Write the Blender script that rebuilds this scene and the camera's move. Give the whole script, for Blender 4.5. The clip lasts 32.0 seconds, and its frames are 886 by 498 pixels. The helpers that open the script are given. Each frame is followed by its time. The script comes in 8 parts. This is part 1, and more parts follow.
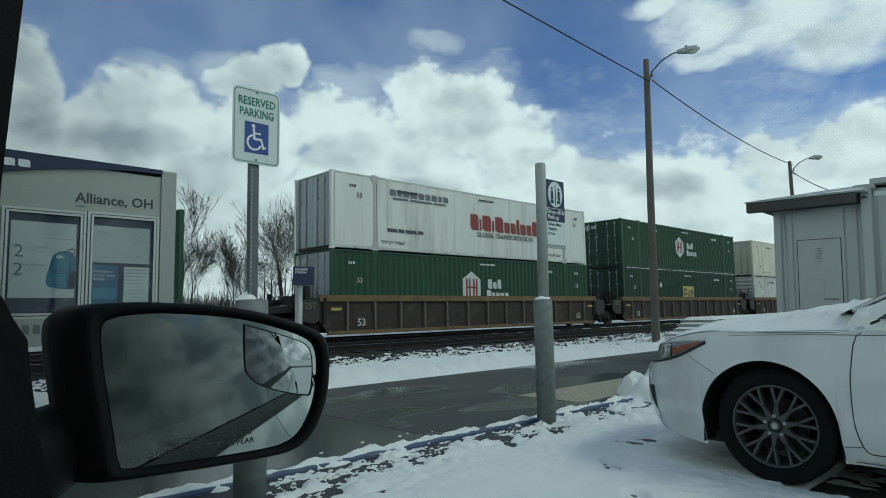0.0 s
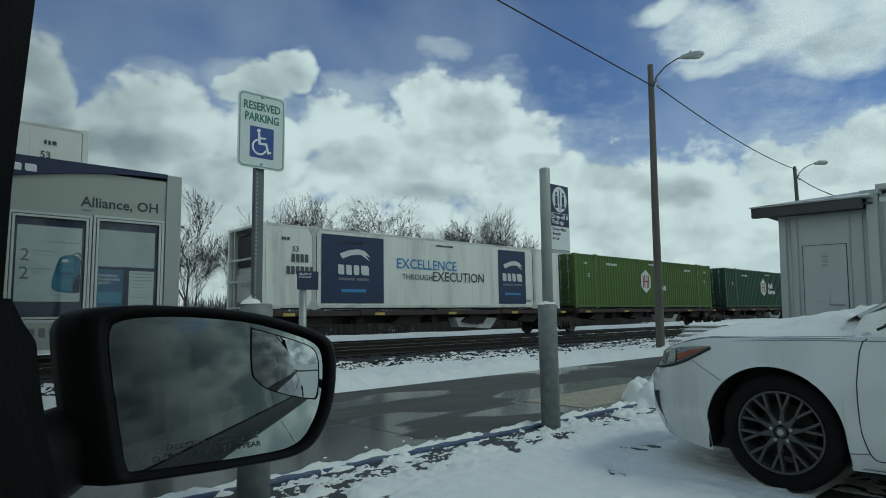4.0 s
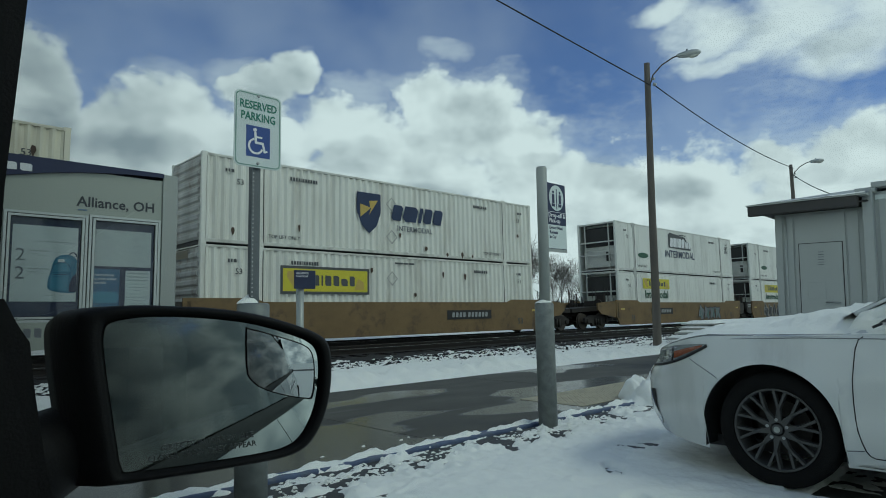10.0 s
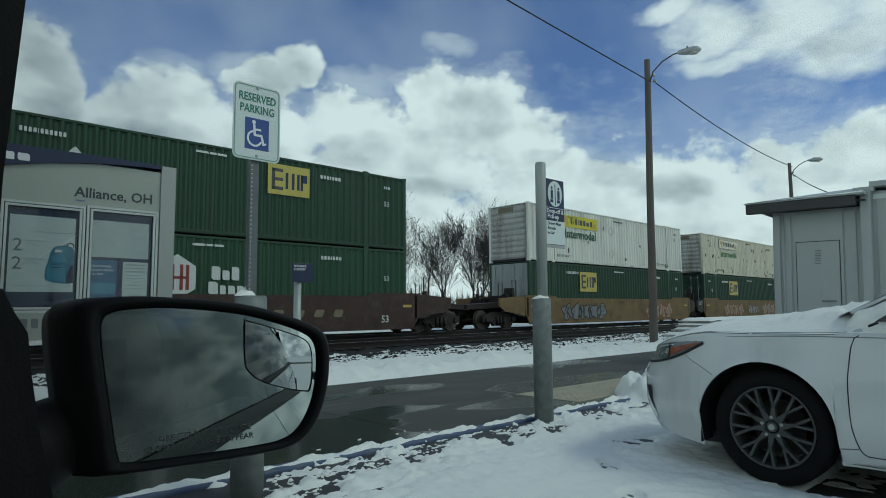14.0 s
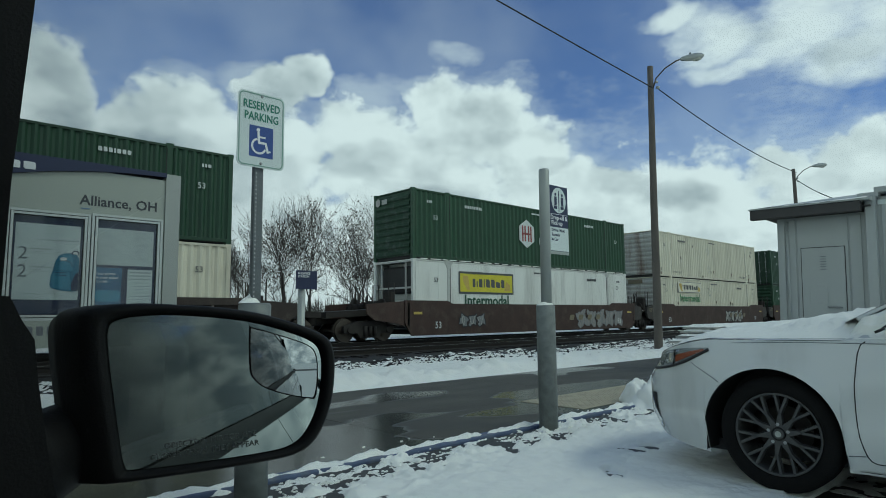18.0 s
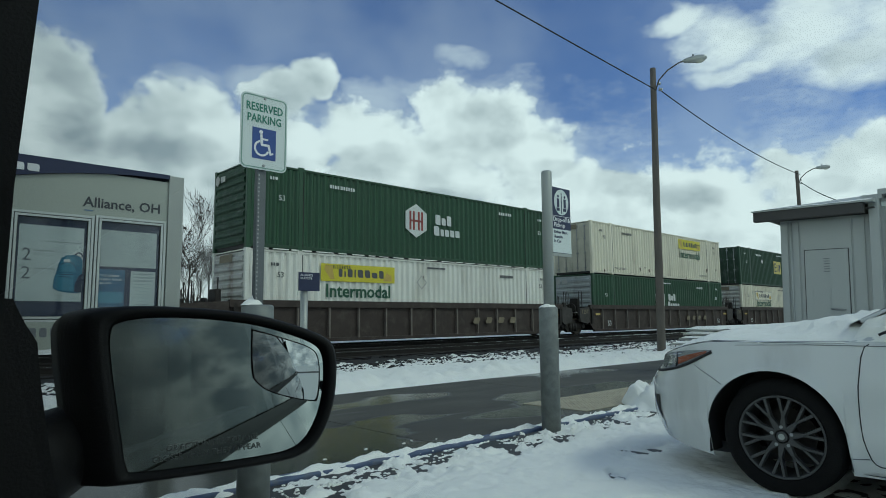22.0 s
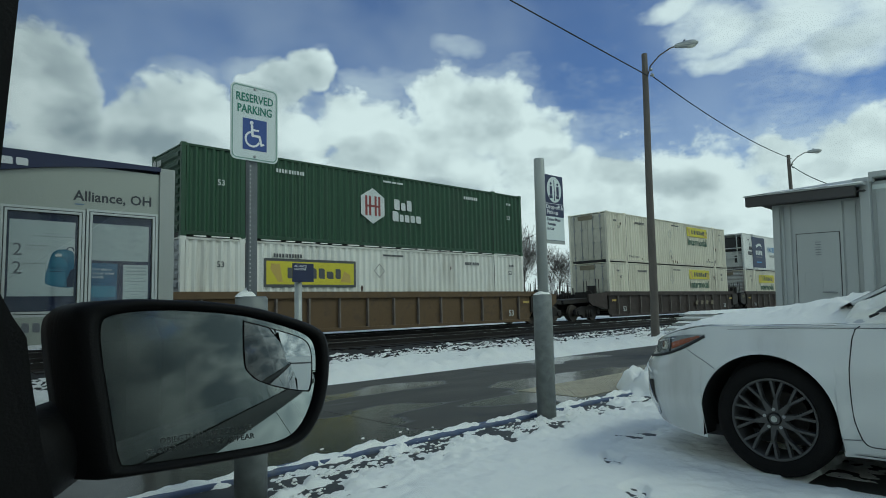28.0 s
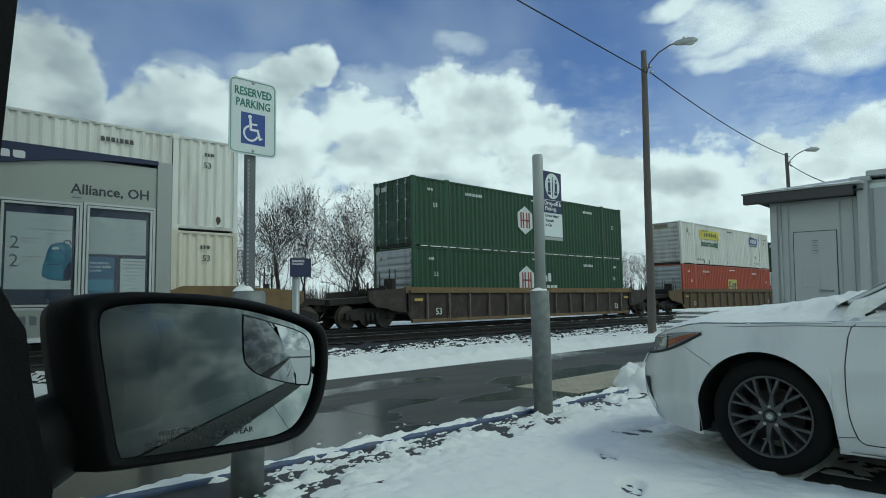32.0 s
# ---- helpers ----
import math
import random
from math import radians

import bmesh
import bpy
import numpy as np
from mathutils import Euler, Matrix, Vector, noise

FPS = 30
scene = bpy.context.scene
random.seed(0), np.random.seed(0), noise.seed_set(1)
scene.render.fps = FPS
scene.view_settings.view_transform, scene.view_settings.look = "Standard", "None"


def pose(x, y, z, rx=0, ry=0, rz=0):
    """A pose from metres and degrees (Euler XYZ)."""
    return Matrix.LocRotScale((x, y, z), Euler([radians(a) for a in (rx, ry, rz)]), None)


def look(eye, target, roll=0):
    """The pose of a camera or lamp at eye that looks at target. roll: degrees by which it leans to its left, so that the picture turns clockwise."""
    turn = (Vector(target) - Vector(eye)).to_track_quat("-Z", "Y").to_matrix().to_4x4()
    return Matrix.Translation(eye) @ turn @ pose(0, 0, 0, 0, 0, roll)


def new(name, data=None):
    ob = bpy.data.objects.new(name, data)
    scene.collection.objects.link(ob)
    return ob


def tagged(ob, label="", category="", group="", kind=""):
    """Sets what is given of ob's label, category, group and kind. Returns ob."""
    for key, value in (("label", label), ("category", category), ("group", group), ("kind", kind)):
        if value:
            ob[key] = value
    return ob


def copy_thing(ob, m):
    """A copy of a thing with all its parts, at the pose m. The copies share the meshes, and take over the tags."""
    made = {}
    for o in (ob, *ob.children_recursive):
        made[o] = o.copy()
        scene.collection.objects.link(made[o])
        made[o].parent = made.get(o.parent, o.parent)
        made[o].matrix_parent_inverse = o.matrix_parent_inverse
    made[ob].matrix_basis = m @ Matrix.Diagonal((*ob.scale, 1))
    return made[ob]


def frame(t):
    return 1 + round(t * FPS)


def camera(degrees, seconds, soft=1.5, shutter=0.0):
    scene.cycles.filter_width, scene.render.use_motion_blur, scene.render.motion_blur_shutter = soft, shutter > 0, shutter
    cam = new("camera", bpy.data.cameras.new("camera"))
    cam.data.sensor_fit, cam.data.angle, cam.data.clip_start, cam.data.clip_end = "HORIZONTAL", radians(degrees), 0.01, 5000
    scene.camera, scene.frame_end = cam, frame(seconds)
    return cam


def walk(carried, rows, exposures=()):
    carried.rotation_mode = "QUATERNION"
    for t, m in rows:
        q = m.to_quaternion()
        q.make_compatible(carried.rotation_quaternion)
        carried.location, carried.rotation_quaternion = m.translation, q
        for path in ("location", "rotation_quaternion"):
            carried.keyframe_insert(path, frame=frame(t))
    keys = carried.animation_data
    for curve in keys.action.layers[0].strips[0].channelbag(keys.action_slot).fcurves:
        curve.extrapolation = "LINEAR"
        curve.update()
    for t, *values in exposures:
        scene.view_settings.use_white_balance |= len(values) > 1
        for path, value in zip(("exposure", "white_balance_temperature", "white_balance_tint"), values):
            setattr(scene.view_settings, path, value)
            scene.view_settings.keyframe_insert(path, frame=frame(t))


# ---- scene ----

cam = camera(71.0, 32.0, soft=0.9)
EXPOSE = tuple((t, e - 0.04, 5870, -9) for t, e in ((0, 0.09), (1, -0.02), (3, -0.06), (6, -0.20), (7, -0.21), (8, -0.16), (9, -0.18), (10, -0.06), (12, -0.05), (14, 0.01), (17, 0.03), (19, 0.05), (22, 0.11), (24, 0.05), (25, 0.02), (28, 0.05), (30, 0.0), (31, 0.08), (32, 0.19)))
# seconds, place and turn of the hand-held camera inside the car
walk(cam, [(t, pose(x, y, z, a, b, c)) for t, x, y, z, a, b, c in (
    (0, -0.0000, 0.0000, 1.0500, 95.735, 1.055, -43.454),
    (0.5, 0.0002, -0.0001, 1.0500, 95.755, 0.998, -43.451),
    (1, -0.0003, 0.0003, 1.0499, 95.813, 1.051, -43.421),
    (1.5, -0.0007, 0.0007, 1.0497, 95.861, 0.978, -43.383),
    (2, -0.0010, 0.0011, 1.0495, 95.901, 0.910, -43.358),
    (2.5, -0.0015, 0.0015, 1.0495, 95.998, 0.676, -43.246),
    (3, -0.0016, 0.0016, 1.0495, 96.082, 0.760, -43.174),
    (3.5, -0.0019, 0.0019, 1.0493, 96.130, 0.850, -43.120),
    (5.5, -0.0023, 0.0023, 1.0492, 96.554, 1.069, -43.105),
    (6, -0.0024, 0.0024, 1.0491, 96.699, 1.128, -43.091),
    (6.5, -0.0032, 0.0032, 1.0487, 96.769, 0.972, -43.085),
    (7, -0.0045, 0.0045, 1.0484, 96.843, 0.422, -43.023),
    (7.5, -0.0043, 0.0042, 1.0488, 96.910, 0.309, -42.976),
    (8, -0.0027, 0.0026, 1.0495, 96.940, 0.819, -42.939),
    (8.5, -0.0019, 0.0018, 1.0497, 96.797, 0.954, -42.964),
    (9, -0.0015, 0.0014, 1.0496, 96.590, 1.058, -43.064),
    (9.5, -0.0008, 0.0008, 1.0496, 96.310, 1.036, -43.189),
    (10, -0.0007, 0.0008, 1.0496, 96.070, 1.068, -43.353),
    (10.5, -0.0011, 0.0011, 1.0495, 95.876, 0.937, -43.491),
    (11, -0.0014, 0.0014, 1.0494, 95.697, 0.618, -43.627),
    (11.5, -0.0016, 0.0016, 1.0492, 95.593, 0.455, -43.691),
    (12, -0.0016, 0.0017, 1.0491, 95.514, 0.356, -43.718),
    (12.5, -0.0015, 0.0015, 1.0493, 95.489, 0.262, -43.712),
    (13, -0.0016, 0.0016, 1.0493, 95.466, 0.356, -43.681),
    (13.5, -0.0017, 0.0017, 1.0492, 95.507, 0.353, -43.652),
    (14, -0.0014, 0.0015, 1.0493, 95.573, 0.470, -43.604),
    (14.5, -0.0015, 0.0015, 1.0493, 95.652, 0.641, -43.520),
    (16.5, -0.0019, 0.0019, 1.0493, 95.895, 0.213, -43.293),
    (17, -0.0019, 0.0019, 1.0494, 96.000, 0.391, -43.259),
    (17.5, -0.0018, 0.0018, 1.0493, 96.112, 0.483, -43.288),
    (18, -0.0025, 0.0025, 1.0489, 96.213, 0.591, -43.255),
    (18.5, -0.0034, 0.0034, 1.0486, 96.282, 0.468, -43.204),
    (19, -0.0035, 0.0035, 1.0486, 96.339, 0.480, -43.102),
    (19.5, -0.0030, 0.0030, 1.0487, 96.403, 0.526, -42.995),
    (20, -0.0030, 0.0030, 1.0488, 96.459, 0.362, -42.931),
    (20.5, -0.0030, 0.0030, 1.0490, 96.483, 0.387, -42.928),
    (21, -0.0031, 0.0030, 1.0491, 96.482, 0.381, -42.928),
    (21.5, -0.0030, 0.0029, 1.0493, 96.430, 0.317, -42.955),
    (22, -0.0021, 0.0020, 1.0497, 96.382, 0.537, -43.022),
    (22.5, -0.0006, 0.0005, 1.0500, 96.256, 1.058, -43.147),
    (23, -0.0002, 0.0002, 1.0496, 96.021, 1.387, -43.340),
    (23.5, -0.0000, 0.0001, 1.0493, 95.706, 1.208, -43.409),
    (24, 0.0013, -0.0012, 1.0498, 95.553, 1.381, -43.617),
    (24.5, 0.0010, -0.0009, 1.0496, 95.390, 1.545, -43.705),
    (25, -0.0011, 0.0012, 1.0485, 95.279, 1.458, -43.790),
    (25.5, -0.0022, 0.0024, 1.0479, 95.202, 1.162, -43.744),
    (27.5, -0.0013, 0.0014, 1.0485, 95.453, 1.249, -43.346),
    (28, 0.0003, -0.0002, 1.0494, 95.359, 1.415, -43.492),
    (28.5, 0.0006, -0.0005, 1.0494, 95.141, 1.411, -43.724),
    (29, 0.0003, -0.0002, 1.0492, 94.934, 1.430, -43.903),
    (29.5, 0.0000, 0.0001, 1.0489, 94.823, 1.285, -44.007),
    (30, -0.0002, 0.0003, 1.0485, 94.758, 1.278, -44.026),
    (30.5, -0.0003, 0.0005, 1.0487, 94.738, 1.204, -43.953),
    (31, -0.0007, 0.0009, 1.0487, 94.781, 1.264, -43.867),
    (31.5, -0.0011, 0.0013, 1.0484, 94.875, 1.209, -43.787),
    (32, -0.0012, 0.0014, 1.0485, 94.970, 1.052, -43.741),
)], exposures=EXPOSE)

# ---- light: a broken spring sky, the sun veiled by cloud ----
SUN_UP, SUN_TURN = 40.0, 148.0  # height, and degrees from +Y towards +X
world = bpy.data.worlds.new("sky")
world.use_nodes = True
scene.world = world
wn, wl = world.node_tree.nodes, world.node_tree.links
sky = wn.new("ShaderNodeTexSky")
sky.sky_type, sky.sun_disc = "NISHITA", False
sky.sun_elevation, sky.sun_rotation = radians(SUN_UP), radians(SUN_TURN)
sky.altitude, sky.air_density, sky.dust_density, sky.ozone_density = 350, 1.0, 0.3, 2.5
tone = wn.new("ShaderNodeMix")
tone.data_type, tone.blend_type, tone.inputs[0].default_value = "RGBA", "MULTIPLY", 1.0
tone.inputs[7].default_value = (1.06, 1.0, 1.26, 1)
wl.new(sky.outputs[0], tone.inputs[6])
wl.new(tone.outputs[2], wn["Background"].inputs[0])
wn["Background"].inputs[1].default_value = 0.079
sun_data = bpy.data.lights.new("sun", "SUN")
sun_data.energy, sun_data.angle, sun_data.color = 2.45, radians(28), (1.0, 0.945, 0.79)
sun = new("sun", sun_data)
sv = Vector((math.sin(radians(SUN_TURN)) * math.cos(radians(SUN_UP)), math.cos(radians(SUN_TURN)) * math.cos(radians(SUN_UP)), math.sin(radians(SUN_UP))))
sun.matrix_world = look(sv * 60, (0, 0, 0))


# ---- materials ----
def mat(name, col, rough=0.6, metal=0.0, var=0.12, scale=3.0, bump=0.0, bscale=40.0, dirt=None, dirt_amt=0.0, dscale=1.2, spread=0.0, coat=0.0, streak=False):
    """A painted or raw surface: base colour, grain at two scales, stains of another colour, fine relief."""
    m = bpy.data.materials.new(name)
    m.use_nodes = True
    n, l = m.node_tree.nodes, m.node_tree.links
    b = n["Principled BSDF"]
    b.inputs["Roughness"].default_value, b.inputs["Metallic"].default_value = rough, metal
    b.inputs["Coat Weight"].default_value = coat
    tc = n.new("ShaderNodeTexCoord")
    mp = n.new("ShaderNodeMapping")
    l.new(tc.outputs["Object"], mp.inputs[0])
    if spread:
        oi = n.new("ShaderNodeObjectInfo")
        comb = n.new("ShaderNodeCombineXYZ")
        mul = n.new("ShaderNodeMath")
        mul.operation, mul.inputs[1].default_value = "MULTIPLY", 37.0
        l.new(oi.outputs["Random"], mul.inputs[0])
        for i in range(3):
            l.new(mul.outputs[0], comb.inputs[i])
        l.new(comb.outputs[0], mp.inputs["Location"])
    if streak:
        mp.inputs["Scale"].default_value = (1.0, 1.0, 0.16)
    big, fine = n.new("ShaderNodeTexNoise"), n.new("ShaderNodeTexNoise")
    big.inputs["Scale"].default_value, big.inputs["Detail"].default_value = scale, 6
    fine.inputs["Scale"].default_value, fine.inputs["Detail"].default_value = scale * 14, 3
    l.new(mp.outputs[0], big.inputs[0])
    l.new(tc.outputs["Object"], fine.inputs[0])
    mix = n.new("ShaderNodeMix")
    mix.data_type = "RGBA"
    mix.inputs[6].default_value = (*[c * (1 - var) for c in col], 1)
    mix.inputs[7].default_value = (*[min(1, c * (1 + var)) for c in col], 1)
    add = n.new("ShaderNodeMath")
    add.operation, add.use_clamp = "MULTIPLY_ADD", True
    l.new(fine.outputs[0], add.inputs[0])
    add.inputs[1].default_value = 0.5
    sub = n.new("ShaderNodeMath")
    sub.operation, sub.inputs[1].default_value, sub.inputs[2].default_value = "MULTIPLY_ADD", 1.1, -0.3
    l.new(big.outputs[0], sub.inputs[0])
    l.new(sub.outputs[0], add.inputs[2])
    l.new(add.outputs[0], mix.inputs[0])
    out = mix.outputs[2]
    if dirt:
        dn = n.new("ShaderNodeTexNoise")
        dn.inputs["Scale"].default_value, dn.inputs["Detail"].default_value, dn.inputs["Roughness"].default_value = dscale, 9, 0.7
        l.new(mp.outputs[0], dn.inputs[0])
        ramp = n.new("ShaderNodeValToRGB")
        ramp.color_ramp.elements[0].position, ramp.color_ramp.elements[1].position = 0.5, 0.72
        l.new(dn.outputs[0], ramp.inputs[0])
        dm = n.new("ShaderNodeMix")
        dm.data_type = "RGBA"
        k = n.new("ShaderNodeMath")
        k.operation, k.inputs[1].default_value = "MULTIPLY", dirt_amt
        l.new(ramp.outputs[0], k.inputs[0])
        l.new(k.outputs[0], dm.inputs[0])
        l.new(out, dm.inputs[6])
        dm.inputs[7].default_value = (*dirt, 1)
        out = dm.outputs[2]
    l.new(out, b.inputs["Base Color"])
    if bump:
        bn, bt = n.new("ShaderNodeBump"), n.new("ShaderNodeTexNoise")
        bt.inputs["Scale"].default_value, bt.inputs["Detail"].default_value = bscale, 6
        bn.inputs["Strength"].default_value, bn.inputs["Distance"].default_value = bump, 0.01
        l.new(tc.outputs["Object"], bt.inputs[0])
        l.new(bt.outputs[0], bn.inputs["Height"])
        l.new(bn.outputs[0], b.inputs["Normal"])
    return m


def pane_mat(name, tint, ior=1.5, gloss=1.0):
    """Thin glass: clear, with a mirror reflection that grows at a glancing angle."""
    m = bpy.data.materials.new(name)
    m.use_nodes = True
    n, l = m.node_tree.nodes, m.node_tree.links
    tr, gl, lw, mx = n.new("ShaderNodeBsdfTransparent"), n.new("ShaderNodeBsdfGlossy"), n.new("ShaderNodeLayerWeight"), n.new("ShaderNodeMixShader")
    tr.inputs[0].default_value, gl.inputs["Roughness"].default_value, lw.inputs[0].default_value = (*tint, 1), 0.0, 0.5
    f0 = ((ior - 1) / (ior + 1)) ** 2
    p, k = n.new("ShaderNodeMath"), n.new("ShaderNodeMath")
    p.operation, p.inputs[1].default_value = "POWER", 5.0
    k.operation, k.inputs[1].default_value, k.inputs[2].default_value = "MULTIPLY_ADD", (1 - f0) * gloss, f0 * gloss
    l.new(lw.outputs["Facing"], p.inputs[0])
    l.new(p.outputs[0], k.inputs[0])
    l.new(k.outputs[0], mx.inputs[0])
    l.new(tr.outputs[0], mx.inputs[1])
    l.new(gl.outputs[0], mx.inputs[2])
    l.new(mx.outputs[0], n["Material Output"].inputs[0])
    return m


M = {}
M["snow"] = mat("snow", (0.93, 0.93, 0.86), 0.6, var=0.05, scale=1.5, bump=0.6, bscale=30)
M["snow_dirty"] = mat("snow_dirty", (0.70, 0.69, 0.66), 0.6, var=0.12, scale=3, bump=0.7, bscale=22, dirt=(0.3, 0.28, 0.26), dirt_amt=0.35, dscale=3)
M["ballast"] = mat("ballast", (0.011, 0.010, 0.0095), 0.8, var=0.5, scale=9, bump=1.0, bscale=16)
M["asphalt"] = mat("asphalt", (0.036, 0.037, 0.034), 0.6, var=0.25, scale=2, bump=0.4, bscale=120)
M["rail"] = mat("rail", (0.016, 0.013, 0.011), 0.6, 0.3, var=0.3, scale=6)
M["rail_top"] = mat("rail_top", (0.5, 0.5, 0.5), 0.25, 1.0)
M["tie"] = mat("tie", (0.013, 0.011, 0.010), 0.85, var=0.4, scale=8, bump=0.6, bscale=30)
M["galv"] = mat("galvanised_steel", (0.20, 0.215, 0.205), 0.55, 0.3, var=0.45, scale=14, dirt=(0.14, 0.15, 0.15), dirt_amt=0.6, dscale=9)
M["post_dark"] = mat("weathered_channel_steel", (0.14, 0.152, 0.16), 0.55, 0.4, var=0.2, scale=9, streak=True)
M["post_grey"] = mat("post_grey", (0.38, 0.40, 0.375), 0.45, 0.3, var=0.08, scale=5)
M["white_sign"] = mat("white_sign", (0.66, 0.72, 0.70), 0.35, var=0.05, scale=5)
M["green_ink"] = mat("green_ink", (0.03, 0.19, 0.13), 0.4, var=0.1)
M["green_pale"] = mat("thin_green_line", (0.22, 0.36, 0.30), 0.4, var=0.1)
M["blue_ink"] = mat("blue_ink", (0.035, 0.075, 0.27), 0.4, var=0.1)
M["navy"] = mat("navy_enamel", (0.018, 0.026, 0.075), 0.4, var=0.12, scale=4)
M["white_ink"] = mat("white_ink", (0.78, 0.79, 0.8), 0.5, var=0.05)
M["grey_ink"] = mat("grey_ink", (0.16, 0.17, 0.19), 0.5, var=0.08)
M["black"] = mat("black_rubber", (0.012, 0.012, 0.013), 0.6, var=0.2, bump=0.2, bscale=200)
M["black_gloss"] = mat("black_gloss", (0.008, 0.008, 0.009), 0.12, var=0.1)
M["wood_pole"] = mat("weathered_wood", (0.13, 0.115, 0.10), 0.85, var=0.35, scale=6, bump=0.7, bscale=35, streak=True)
M["lamp_shell"] = mat("lamp_shell", (0.45, 0.47, 0.45), 0.4, 0.2, var=0.08)
M["lamp_glass"] = mat("lamp_glass", (0.62, 0.63, 0.55), 0.2, var=0.05)
M["wire"] = mat("cable", (0.02, 0.02, 0.02), 0.7)
M["shed"] = mat("grey_painted_metal", (0.44, 0.46, 0.445), 0.5, 0.1, var=0.07, scale=1.6, dirt=(0.27, 0.28, 0.28), dirt_amt=0.3, dscale=1.0, streak=True)
M["shed_dark"] = mat("dark_fascia", (0.055, 0.052, 0.05), 0.6, var=0.2)
M["silver"] = mat("silver_panel", (0.38, 0.405, 0.36), 0.4, 0.35, var=0.05, scale=2)
M["concrete"] = mat("concrete", (0.36, 0.36, 0.34), 0.8, var=0.15, scale=3, bump=0.3, bscale=60)
M["kerb_blue"] = mat("kerb_blue_paint", (0.075, 0.105, 0.19), 0.6, var=0.3, scale=6, dirt=(0.16, 0.165, 0.165), dirt_amt=0.9, dscale=5)
M["tactile"] = mat("tactile_tile", (0.42, 0.38, 0.27), 0.7, var=0.2, scale=6, dirt=(0.2, 0.19, 0.16), dirt_amt=0.5, dscale=4)
M["bark"] = mat("bark", (0.052, 0.046, 0.042), 0.9, var=0.3, scale=8)
M["leaf_dry"] = mat("dry_leaves", (0.062, 0.052, 0.043), 0.9, var=0.4, scale=5)
M["scrub"] = mat("winter_scrub", (0.055, 0.05, 0.045), 0.95, var=0.5, scale=2)


# ---- mesh helpers ----
class Geo:
    """Gathers boxes, tubes and sheets of one part, and turns them into one mesh."""

    def __init__(self):
        self.v, self.f, self.s = [], [], []

    def add(self, verts, faces, smooth=False):
        k = len(self.v)
        self.v += [tuple(p) for p in verts]
        self.f += [tuple(i + k for i in q) for q in faces]
        self.s += [smooth] * len(faces)
        return self

    def box(self, x0, x1, y0, y1, z0, z1, c=0.0):
        """A box; c: width of its chamfered upright and level edges."""
        if not c:
            p = [(x, y, z) for z in (z0, z1) for x, y in ((x0, y0), (x1, y0), (x1, y1), (x0, y1))]
            return self.add(p, [(3, 2, 1, 0), (4, 5, 6, 7), (0, 1, 5, 4), (1, 2, 6, 5), (2, 3, 7, 6), (3, 0, 4, 7)])
        ring = lambda d, z: [(x0 + c + d, y0 + d, z), (x1 - c - d, y0 + d, z), (x1 - d, y0 + c + d, z), (x1 - d, y1 - c - d, z), (x1 - c - d, y1 - d, z), (x0 + c + d, y1 - d, z), (x0 + d, y1 - c - d, z), (x0 + d, y0 + c + d, z)]
        p = ring(c * 0.5, z0) + ring(0, z0 + c) + ring(0, z1 - c) + ring(c * 0.5, z1)
        q = [tuple(range(7, -1, -1)), tuple(range(24, 32))]
        for r in range(3):
            q += [(r * 8 + i, r * 8 + (i + 1) % 8, r * 8 + 8 + (i + 1) % 8, r * 8 + 8 + i) for i in range(8)]
        return self.add(p, q)

    def tube(self, path, radii, n=10, caps=True, smooth=True):
        """A round bar along path; radii: one, or one a point."""
        path = [Vector(p) for p in path]
        if not hasattr(radii, "__len__"):
            radii = [radii] * len(path)
        vs, fs = [], []
        for i, p in enumerate(path):
            d = (path[min(i + 1, len(path) - 1)] - path[max(i - 1, 0)]).normalized()
            a = d.cross(Vector((0, 0, 1)) if abs(d.z) < 0.95 else Vector((1, 0, 0))).normalized()
            b = d.cross(a)
            vs += [p + (a * math.cos(2 * math.pi * j / n) + b * math.sin(2 * math.pi * j / n)) * radii[i] for j in range(n)]
        for i in range(len(path) - 1):
            fs += [(i * n + j, i * n + (j + 1) % n, (i + 1) * n + (j + 1) % n, (i + 1) * n + j) for j in range(n)]
        self.add(vs, fs, smooth)
        if caps:
            k = len(self.v) - len(vs)
            self.f += [tuple(k + j for j in range(n - 1, -1, -1)), tuple(k + (len(path) - 1) * n + j for j in range(n))]
            self.s += [False, False]
        return self

    def prism(self, outline, y0, y1):
        """An outline in x and z, drawn out from y0 to y1."""
        n = len(outline)
        return self.add([(x, y0, z) for x, z in outline] + [(x, y1, z) for x, z in outline], [tuple(range(n)), tuple(range(2 * n - 1, n - 1, -1))] + [(i, i + n, (i + 1) % n + n, (i + 1) % n) for i in range(n)])

    def sheet(self, nx, ny, fn, smooth=True):
        """A grid of nx by ny cells, its points given by fn(u, v)."""
        vs = [fn(i / nx, j / ny) for j in range(ny + 1) for i in range(nx + 1)]
        return self.add(vs, [(j * (nx + 1) + i, j * (nx + 1) + i + 1, (j + 1) * (nx + 1) + i + 1, (j + 1) * (nx + 1) + i) for j in range(ny) for i in range(nx)], smooth)

    def mesh(self, name, material):
        me = bpy.data.meshes.new(name)
        me.from_pydata(self.v, [], self.f)
        me.polygons.foreach_set("use_smooth", self.s)
        if material:
            me.materials.append(material)
        me.update()
        return me


KEPT = {}


def kept(key, make):
    """The mesh under key, made once."""
    if key not in KEPT:
        KEPT[key] = make()
    return KEPT[key]


